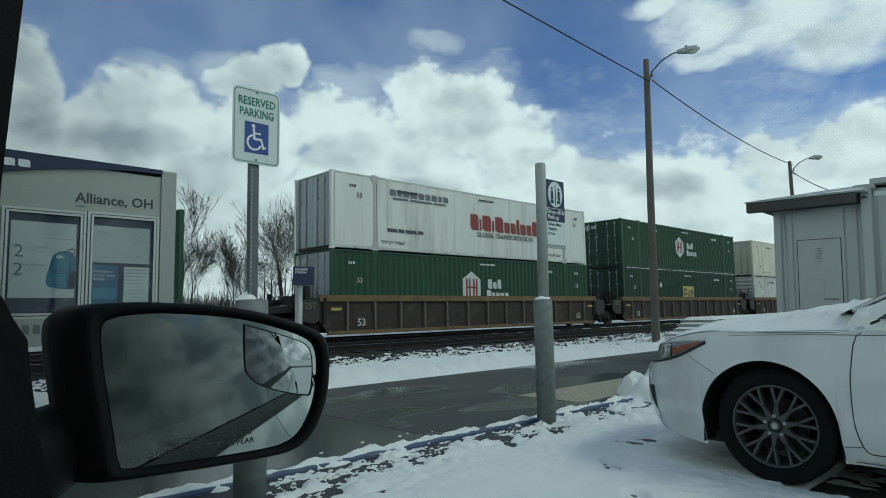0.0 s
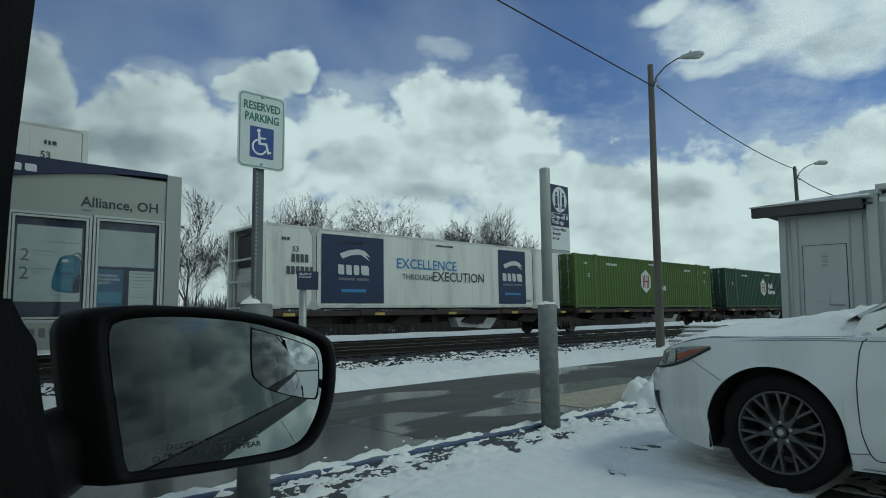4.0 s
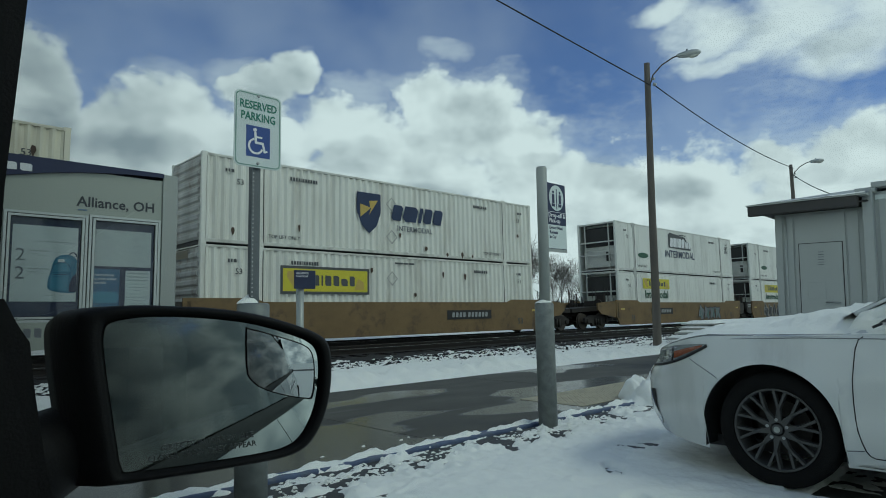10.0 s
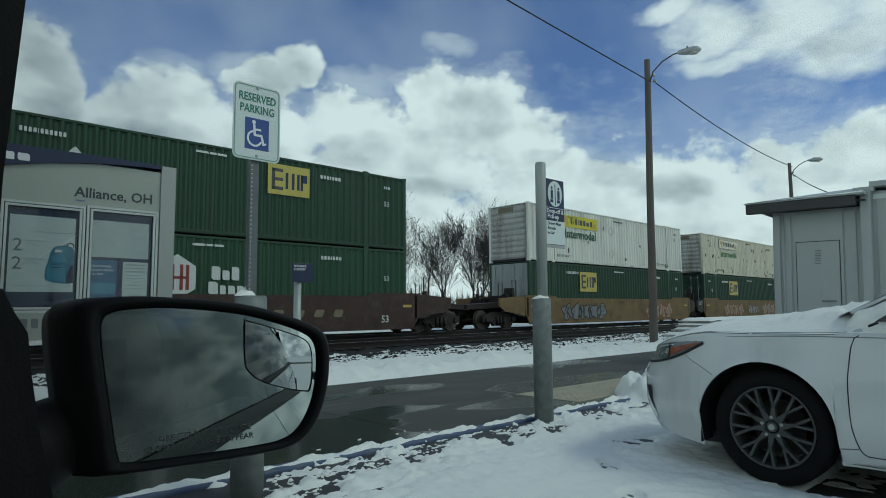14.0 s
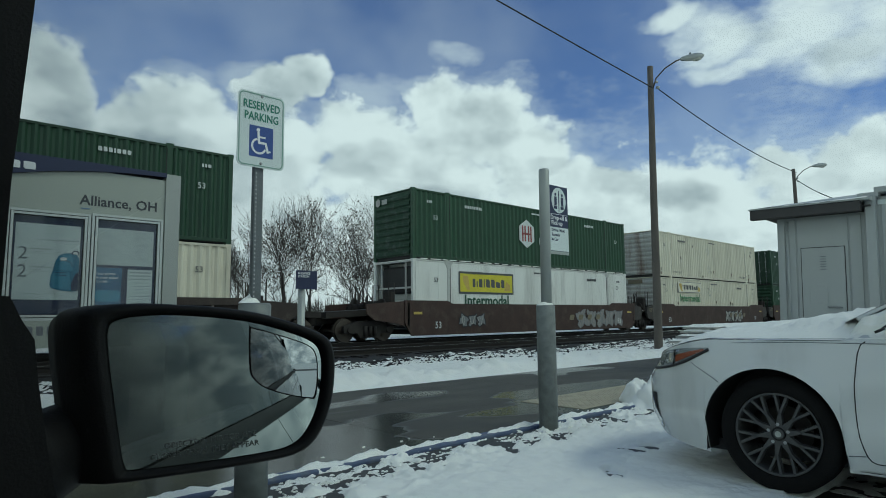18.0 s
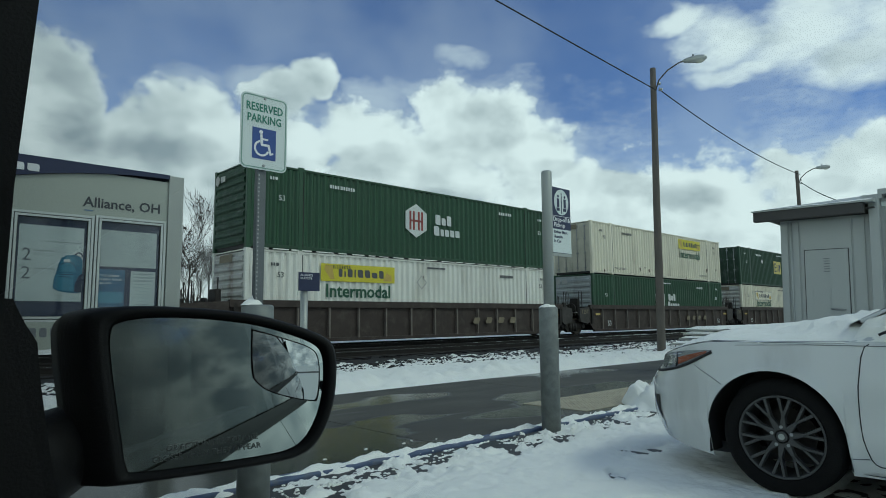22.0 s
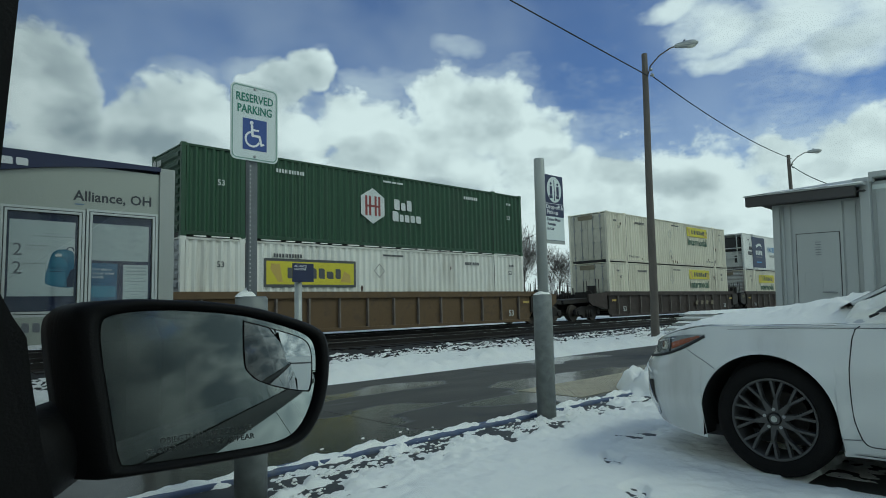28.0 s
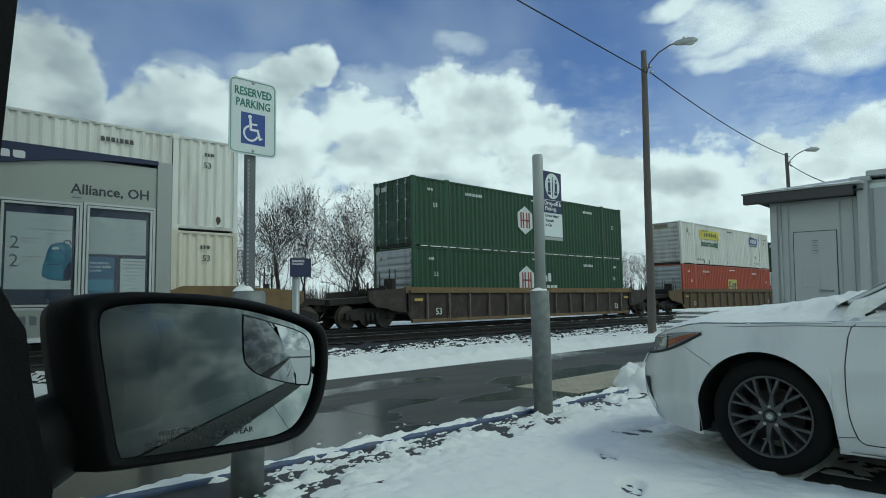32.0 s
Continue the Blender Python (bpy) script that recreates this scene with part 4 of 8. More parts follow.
def small_marks(top, dark, rnd, plain):
    ink = M["mark_dark"] if dark else M["mark_white"]
    for x, z, w, h in ((0.95, 2.4, [0.06, 0.06, 0.1], 0.11), (LENGTH - 0.95, 2.4, [0.06, 0.06, 0.1], 0.11), (3.6, 2.42, [0.07, 0.07, 0.07, 0.07, 0.02, 0.07, 0.07, 0.07, 0.07, 0.07, 0.07], 0.13), (12.6, 2.42, [0.1, 0.1, 0.1, 0.05, 0.1, 0.1, 0.1], 0.13), (8.2, 2.6, [0.4, 0.22, 0.3], 0.07)):
        if rnd.random() < 0.85:
            part("stencil_bars", bars(w, h, 0.035, ink), None, top, at=side_at(x + rnd.uniform(-0.1, 0.1), z))
    if dark:
        for x in (2.85, LENGTH - 2.85):
            part("stencil_lettering", letters("TOP LIFT ONLY", 0.17, ink), None, top, at=side_at(x, 0.36) @ FACE)
    for x in (1.25, LENGTH - 1.0):
        part("stencil_lettering", letters("53", 0.26, ink), None, top, at=side_at(x, 1.75 if not dark else 2.05) @ FACE)
    if plain:
        return
    def outline():
        g = Geo()
        ribbon(g, [(0, -0.26), (0.25, 0), (0, 0.26), (-0.25, 0), (0, -0.26), (0.12, -0.13)], 0.06, -0.003)
        return g.mesh("diamond", M["mark_faint"])
    if dark:
        for zz in (2.0, 0.72):
            part("diamond", kept("diamond_line", outline), None, top, at=side_at(7.5, zz, 0.004))
    else:
        part("diamond", kept("diamond", lambda: Geo().prism([(0, -0.2), (0.19, 0), (0, 0.2), (-0.19, 0)][::-1], -0.003, 0).mesh("diamond", M["mark_white"])), None, top, at=side_at(4.4, 1.95))


def snow_dashes():
    rnd, g, x = random.Random(3), Geo(), 0.4
    while x < LENGTH - 0.6:
        w = rnd.uniform(0.25, 0.8)
        g.box(x, x + w, -HALF - 0.03, -HALF + 0.01, -0.004, 0.025 + rnd.random() * 0.012)
        x += w + rnd.uniform(0.10, 0.28)
    return g.mesh("snow_crumbs", M["snow"])


NOUN = dict(forest="dark green", lime="yellow-green", pine="dark green", white="white", cream="cream", reefer="white refrigerated", red="orange-red")
TRAIN = []


def container(car, z, paint, wall, left_end, marks, seed):
    """A 53-foot domestic container; left_end: ribs, doors or fridge."""
    rnd = random.Random(seed)
    kind = {"rib": "ribbed steel", "flat": "smooth-sided"}[wall]
    where = "riding on top of another container" if z == TOP_Z else "sitting low in its well car" if z == LOW_Z else "alone on a flat intermodal car"
    top = thing("shipping_container", Matrix.Translation((OFFSET[car], TRACK_Y, z)), f"{NOUN[paint]} {kind} container {where}", "container", "containers on the train")
    side = rib_side(paint) if wall == "rib" else flat_side(paint)
    post, upper, lower, mid = box_frame(paint)
    turn = Matrix.Translation((LENGTH, 0, 0)) @ Matrix.Rotation(math.pi, 4, "Z")
    near = Matrix.Translation((0, -HALF, 0))
    x0 = 0.75 if left_end == "fridge" else 0
    for at in (near, turn @ near):
        part("side_panel", side, None, top, at=at)
        part("top_rail", upper, None, top, at=at)
        part("bottom_rail", lower, None, top, at=at)
        for x in (1.98, LENGTH - 1.98):
            part("lift_post", mid, None, top, at=at @ Matrix.Translation((x, 0, 0)))
        part("corner_post", post, None, top, at=at)
        part("corner_post", post, None, top, at=at @ Matrix.Translation((LENGTH, 0, 0)) @ Matrix.Scale(-1, 4, (1, 0, 0)))
    part("roof", kept(("roof", paint), lambda: Geo().box(0.05, LENGTH - 0.05, -HALF + 0.06, HALF - 0.06, TALL - 0.06, TALL - 0.015).mesh("roof", M[paint])), None, top)
    part("floor_frame", kept("floor_frame", lambda: Geo().box(0.1, LENGTH - 0.1, -HALF + 0.07, HALF - 0.07, 0.03, 0.15).mesh("floor_frame", M["frame_dark"])), None, top)
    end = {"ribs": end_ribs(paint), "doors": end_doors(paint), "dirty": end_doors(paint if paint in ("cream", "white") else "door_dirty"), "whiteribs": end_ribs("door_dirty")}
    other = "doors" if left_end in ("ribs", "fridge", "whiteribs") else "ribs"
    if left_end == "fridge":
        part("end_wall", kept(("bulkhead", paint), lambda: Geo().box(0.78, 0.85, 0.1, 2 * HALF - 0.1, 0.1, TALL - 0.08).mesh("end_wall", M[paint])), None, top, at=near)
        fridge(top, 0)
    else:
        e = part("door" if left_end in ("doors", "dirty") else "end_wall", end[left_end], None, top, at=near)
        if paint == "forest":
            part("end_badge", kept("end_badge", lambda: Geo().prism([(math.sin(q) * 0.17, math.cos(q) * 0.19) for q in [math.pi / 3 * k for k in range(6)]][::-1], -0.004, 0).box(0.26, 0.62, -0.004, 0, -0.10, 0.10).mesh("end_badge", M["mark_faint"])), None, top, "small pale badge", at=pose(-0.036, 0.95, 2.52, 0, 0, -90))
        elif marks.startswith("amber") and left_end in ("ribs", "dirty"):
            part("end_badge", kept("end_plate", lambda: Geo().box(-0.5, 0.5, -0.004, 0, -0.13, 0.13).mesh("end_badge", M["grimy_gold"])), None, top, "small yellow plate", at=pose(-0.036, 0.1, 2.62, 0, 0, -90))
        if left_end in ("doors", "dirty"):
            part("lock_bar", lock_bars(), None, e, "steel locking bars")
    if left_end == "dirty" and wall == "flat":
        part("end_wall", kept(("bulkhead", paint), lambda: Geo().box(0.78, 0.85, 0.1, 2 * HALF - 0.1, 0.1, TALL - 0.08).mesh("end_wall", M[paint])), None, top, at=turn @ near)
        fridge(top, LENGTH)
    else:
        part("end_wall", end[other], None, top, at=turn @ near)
    small_marks(top, paint in ("white", "cream", "reefer"), rnd, paint in ("forest", "lime", "red", "reefer"))
    for x in (2.075, LENGTH - 2.075):
        part("seam", kept("seam", lambda: Geo().box(-0.009, 0.009, -0.003, 0.02, 0.1, TALL - 0.06).mesh("seam", M["frame_dark"])), None, top, at=side_at(x, 0, 0.004))
    if z == TOP_Z and paint == "forest":
        part("snow_crumbs", kept("snow_dashes", snow_dashes), None, top, "crumbs of snow along the lower rail")["kind"] = "stuff"
    if paint in ("cream", "white", "red"):
        stains(top, seed, 44 if marks == "amber_faded" and z == TOP_Z else {"cream": 12, "white": 8, "red": 14}[paint])
    if marks == "forest":
        forest_logo(top)
    elif marks.startswith("pine"):
        x, zz = {"pine": (7.7, 1.6), "pine_left": (5.05, 1.97), "pine_right": (10.9, 2.1), "pine_low": (8.15, 1.4)}[marks]
        pine_plate(top, x, zz, 1.0)
    elif marks == "amber":
        amber_plate(top, 4.45, 2.22, word="Intermodal", wz=1.55)
    elif marks == "amber_right":
        amber_plate(top, 11.5, 2.35, word="Intermodal", wz=1.66, w=3.1)
    elif marks == "amber_faded":
        amber_plate(top, 4.5, 2.3, faded=True, word="Intermodal", wz=1.58)
    elif marks == "amber_pale":
        amber_plate(top, 4.3, 2.1, faded=True, word="Intermodal", wz=1.5, dark_word=True)
    elif marks == "amber_frame":
        amber_plate(top, 4.55, 1.84, w=3.5, edged=True, h=0.78)
    elif marks == "amber_frame_word":
        amber_plate(top, 4.35, 2.0, w=3.4, edged=True, h=0.78, word="Intermodal", wz=1.22)
    elif marks == "amber_blueplate":
        amber_plate(top, 4.45, 2.16, word="Intermodal", wz=1.52)
        p = part("sign_plate", kept("blueplate", lambda: Geo().box(-0.85, 0.85, -0.004, 0, -0.27, 0.27).mesh("sign_plate", M["blue_ink"])), None, top, "blue company plate", at=side_at(12.8, 2.15))
        part("word_bars", bars([0.2, 0.2, 0.08, 0.2, 0.2], 0.3, 0.06, M["mark_white"]), None, p, at=Matrix.Translation((0, -0.005, 0)))
        part("word_bars", bars([0.9, 0.5], 0.07, 0.06, M["mark_dark"]), None, p, at=Matrix.Translation((0, 0, -0.38)))
    elif marks.startswith("navyfield"):
        dx = -0.5 if marks == "navyfield_low" else 0.0
        for zz, ws in ((1.75, [0.13, 0.12, 0.12, 0.13]), (1.33, [0.13] * 6)):
            part("number_bars", bars(ws, 0.28, 0.05, M["mark_dark"]), None, top, at=side_at(1.42, zz))
        navyfield_panel(top, 3.65 + dx, 2.75, 2.46, 1.45)
        navyfield_panel(top, 12.55 + dx, 1.9, 2.46, 1.45)
        part("lettering", letters("EXCELLENCE", 0.56, M["logo_blue"], 0.008), None, top, "blue lettering", at=side_at(7.3 + dx, 1.76) @ FACE)
        part("lettering", letters("THROUGH", 0.33, M["mark_dark"], 0.0), None, top, at=side_at(6.75 + dx, 1.25) @ FACE)
        part("lettering", letters("EXECUTION", 0.56, M["mark_dark"], 0.008), None, top, at=side_at(9.1 + dx, 1.3) @ FACE)
    elif marks == "crest_right":
        part("word_bars", bars([0.3, 0.22, 0.3, 0.36, 0.3, 0.26, 0.3, 0.2, 0.3], 0.24, 0.08, M["grey_ink"]), None, top, at=side_at(4.3, 2.36))
        part("word_bars", bars([0.8, 1.2, 0.7], 0.08, 0.1, M["grey_ink"]), None, top, at=side_at(4.3, 2.13))
        part("word_bars", bars([0.5, 0.3, 0.6, 0.3], 0.13, 0.06, M["mark_dark"]), None, top, at=side_at(3.5, 0.85))
        part("word_bars", bars([0.5, 0.1, 0.55, 0.12, 0.55, 0.36, 0.34, 0.2, 0.38, 0.34, 0.36], 0.70, 0.09, M["logo_red"], rise="tststsstsst"), None, top, "dark red blackletter name", at=side_at(9.6, 1.58))
        part("lettering", letters("GLOBAL TRANSPORTATION", 0.31, M["mark_dark"]), None, top, at=side_at(9.6, 1.03) @ FACE)
        crest(top, 13.1, 1.5)
    elif marks == "crest_left":
        crest(top, 3.2, 1.55)
        part("word_bars", bars([0.5, 0.1, 0.55, 0.12, 0.55, 0.36, 0.34, 0.2, 0.38, 0.34, 0.36], 0.74, 0.09, M["logo_red"], rise="tststsstsst"), None, top, "dark red blackletter name", at=side_at(6.45, 1.65))
        part("lettering", letters("INTERMODAL", 0.36, M["mark_dark"]), None, top, at=side_at(6.6, 0.9) @ FACE)
        part("word_bars", bars([0.3, 0.22, 0.3, 0.36, 0.3, 0.26, 0.3, 0.2, 0.3], 0.22, 0.08, M["logo_blue"]), None, top, at=side_at(11.4, 2.4))
        part("word_bars", bars([0.5, 0.3, 0.6, 0.3], 0.13, 0.06, M["mark_dark"]), None, top, at=side_at(12.4, 0.85))
    elif marks == "blockname":
        b = part("word_bars", bars([0.36, 0.34, 0.17, 0.46, 0.34, 0.10, 0.26, 0.26], 0.60, 0.08, M["white_ink"], lean=0.1, rise="tttttsss"), None, top, at=side_at(7.9, 2.06, 0.020))
        part("word_shadow", kept("blockname_shadow", lambda: Geo().prism([(-1.6, -0.36), (0.55, -0.40), (1.5, -0.40), (1.5, 0.05), (0.95, 0.18), (0.75, 0.42), (-1.35, 0.62), (-1.6, 0.5)], -0.003, 0).mesh("word_shadow", M["mark_dark"])), None, b, "black block shadow", at=Matrix.Translation((0, 0.008, 0)))
        part("lettering", letters("INTERMODAL", 0.66, M["logo_navy"], 0.006), None, top, "navy lettering", at=side_at(7.85, 1.27) @ FACE)
        part("green_mark", kept("eco", lambda: Geo().prism([(math.cos(q) * 0.62, math.sin(q) * 0.16) for q in [k * math.pi / 8 for k in range(16)]][::-1], -0.004, 0).mesh("green_mark", M["logo_green"])), None, top, "small green leaf mark", at=side_at(3.0, 1.02))
        part("lettering", letters("53FT\nXHC", 0.3, M["mark_dark"]), None, top, at=side_at(LENGTH - 0.95, 2.0) @ FACE)
    elif marks == "shielded":
        b = part("shield", kept("shield", lambda: Geo().prism([(-0.55, 0.75), (0.55, 0.75), (0.55, 0.0), (0.35, -0.5), (0, -0.8), (-0.35, -0.5), (-0.55, 0.0)], -0.004, 0).mesh("shield", M["logo_navy"])), None, top, "navy and gold shield", at=side_at(6.4, 1.58))
        part("bolt", kept("bolt", lambda: Geo().prism([(-0.4, -0.2), (0.1, 0.2), (0.0, -0.1), (0.42, 0.5), (0.0, 0.45), (0.05, 0.2), (-0.42, 0.3)], -0.004, 0).mesh("bolt", M["logo_gold"])), None, b, at=Matrix.Translation((0, -0.004, 0)))
        part("word_bars", bars([0.46, 0.68, 0.16, 0.40, 0.46], 0.62, 0.12, M["logo_navy"], lean=0.14), None, top, at=side_at(8.8, 1.7))
        part("lettering", letters("INTERMODAL", 0.3, M["grey_ink"]), None, top, at=side_at(8.7, 1.08) @ FACE)
    return top


def stains(top, seed, count):
    """Dark rusty drips below the ribs' scraped spots."""
    rnd, g = random.Random(seed), Geo()
    for i in range(count):
        x, z = rnd.uniform(0.5, LENGTH - 0.5), rnd.choice((0.22, 0.3, 0.5, 0.8, 1.3, 2.2)) + rnd.uniform(-0.06, 0.1)
        w, h = rnd.uniform(0.025, 0.085), rnd.uniform(0.05, 0.26)
        g.prism([(x - w, z), (x - w * 0.3, z - h), (x + w * 0.2, z - h * 0.8), (x + w, z - h * 0.2), (x + w * 0.7, z + w), (x - w * 0.5, z + w * 1.3)], -HALF - 0.004, -HALF + 0.004)
    part("rust_stain", g, M["stain"], top, "dark rusty stains")["kind"] = "stuff"


def crest(top, x, z):
    p = part("crest", kept("crest", lambda: Geo().prism([(-0.38, 0.35), (0.38, 0.35), (0.38, -0.3), (0, -0.62), (-0.38, -0.3)], -0.004, 0).mesh("crest", M["logo_navy"])), None, top, "heraldic shield", at=side_at(x, z))
    part("crest_top", kept("crest_top", lambda: Geo().prism([(-0.28, 0.36), (0.28, 0.36), (0.2, 0.72), (0, 1.0), (-0.2, 0.72)], -0.003, 0).box(-0.58, -0.42, -0.003, 0, -0.5, 0.45).box(0.42, 0.58, -0.003, 0, -0.5, 0.45).mesh("crest_top", M["logo_gold"])), None, p)
    part("crest_bars", kept("crest_bars", lambda: Geo().box(-0.3, 0.3, -0.004, 0, -0.28, -0.16).box(-0.3, 0.3, -0.004, 0, 0.02, 0.16).box(-0.56, -0.44, -0.004, 0, 0.2, 0.4).box(0.44, 0.56, -0.004, 0, 0.2, 0.4).mesh("crest_bars", M["logo_red"])), None, p, at=Matrix.Translation((0, -0.004, 0)))


def bogie(top, x):
    """A two-axle truck under the car, wheels on the rails."""
    z = RAIL_TOP - WELL_Z
    t = part("truck", kept("truck_bolster", lambda: Geo().box(-0.2, 0.2, -1.1, 1.1, 0.35, 0.72, 0.03).box(-0.9, 0.9, -0.14, 0.14, 0.45, 0.75, 0.02).mesh("truck", M["truck"])), None, top, "grimy cast truck", at=Matrix.Translation((x, 0, z)))
    def cheek():
        g = Geo().prism([(-1.15, 0.36), (-0.95, 0.32), (-0.55, 0.34), (-0.42, 0.16), (0.42, 0.16), (0.55, 0.34), (0.95, 0.32), (1.15, 0.36), (1.15, 0.6), (0.5, 0.78), (-0.5, 0.78), (-1.15, 0.6)], -1.12, -0.96)
        for k in (-0.22, 0, 0.22):
            g.tube([(k, -1.15, 0.22), (k, -1.15, 0.6)], 0.075, 8)
        for k in (-0.89, 0.89):
            g.tube([(k, -1.2, 0.46), (k, -0.95, 0.46)], 0.13, 10)
        return g.mesh("side_frame", M["truck"])
    m = kept("side_frame", cheek)
    part("side_frame", m, None, t)
    part("side_frame", m, None, t, at=Matrix.Rotation(math.pi, 4, "Z"))
    def pair():
        g = Geo()
        for s in (-1, 1):
            g.tube([(0, s * 0.66, 0), (0, s * 0.70, 0)], [0.47, 0.46], 24).tube([(0, s * 0.70, 0), (0, s * 0.80, 0)], [0.43, 0.42], 24)
        g.tube([(0, -0.95, 0), (0, 0.95, 0)], 0.085, 10)
        return g.mesh("wheelset", M["wheel"])
    for k in (-0.89, 0.89):
        part("wheelset", kept("wheelset", pair), None, t, at=Matrix.Translation((k, 0, 0.43)))


WELL_Z = 0.2  # bottom of the well above the ground


def ribbon(g, path, w, y):
    """A flat band of paint along path, in x and z."""
    vs = []
    for i, p in enumerate(path):
        q, r = path[max(i - 1, 0)], path[min(i + 1, len(path) - 1)]
        dx, dz = r[0] - q[0], r[1] - q[1]
        k = w / 2 / max(1e-6, math.hypot(dx, dz))
        vs += [(p[0] - dz * k, y, p[1] + dx * k), (p[0] + dz * k, y, p[1] - dx * k)]
    g.add(vs, [(2 * i, 2 * i + 2, 2 * i + 3, 2 * i + 1) for i in range(len(path) - 1)])


def graffiti(top, x, w, h, z, inks, seed):
    """Sprayed shapes, filled, outlined and crossed by strokes, with no letters in them."""
    rnd = random.Random(seed)
    n = max(3, int(w / (h * 0.75)))
    line, fill, inner = Geo(), Geo(), Geo()
    for i in range(n):
        cx, cw = -w / 2 + (i + 0.5) * w / n, w / n * 0.60
        ph, lean, k = rnd.uniform(0, 6), rnd.uniform(-0.25, 0.25), 18
        pts = []
        for j in range(k):
            a = 2 * math.pi * j / k
            r = 0.80 + 0.20 * math.sin(4 * a + ph) + 0.12 * math.sin(7 * a + 2 * ph)
            zz = math.copysign(abs(math.sin(a)) ** 0.7, math.sin(a)) * h * 0.5 * r
            pts.append((cx + math.copysign(abs(math.cos(a)) ** 0.7, math.cos(a)) * cw * r + lean * zz, zz))
        fill.add([(p[0], -0.002 - 0.0004 * i, p[1]) for p in pts] + [(cx, -0.002 - 0.0004 * i, 0)], [((j + 1) % k, j, k) for j in range(k)])
        ribbon(line, pts + pts[:2], 0.055, -0.008 - 0.0004 * i)
        for _ in range(3):
            u, q = rnd.uniform(-0.5, 0.5) * cw, [rnd.uniform(-0.22, 0.22) * cw for _ in range(5)]
            ribbon(inner, [(cx + u + q[m] + lean * (m - 2) * h * 0.15, (m - 2) * h * 0.15) for m in range(5)], rnd.uniform(0.03, 0.07), -0.006 - 0.0003 * i)
    at = Matrix.Translation((x, -SIDE_Y - 0.012, z))
    part("spray_paint", fill, M[inks[1]], top, "graffiti sprayed on the side", at=at)
    part("spray_paint", line, M[inks[0]], top, at=at)
    part("spray_paint", inner, M[inks[2]], top, at=at)


SIDE_Y = 1.46
NUMBER_AT = {5: 11.5, 7: 4.7, 8: 11.6, 23: 9.0}


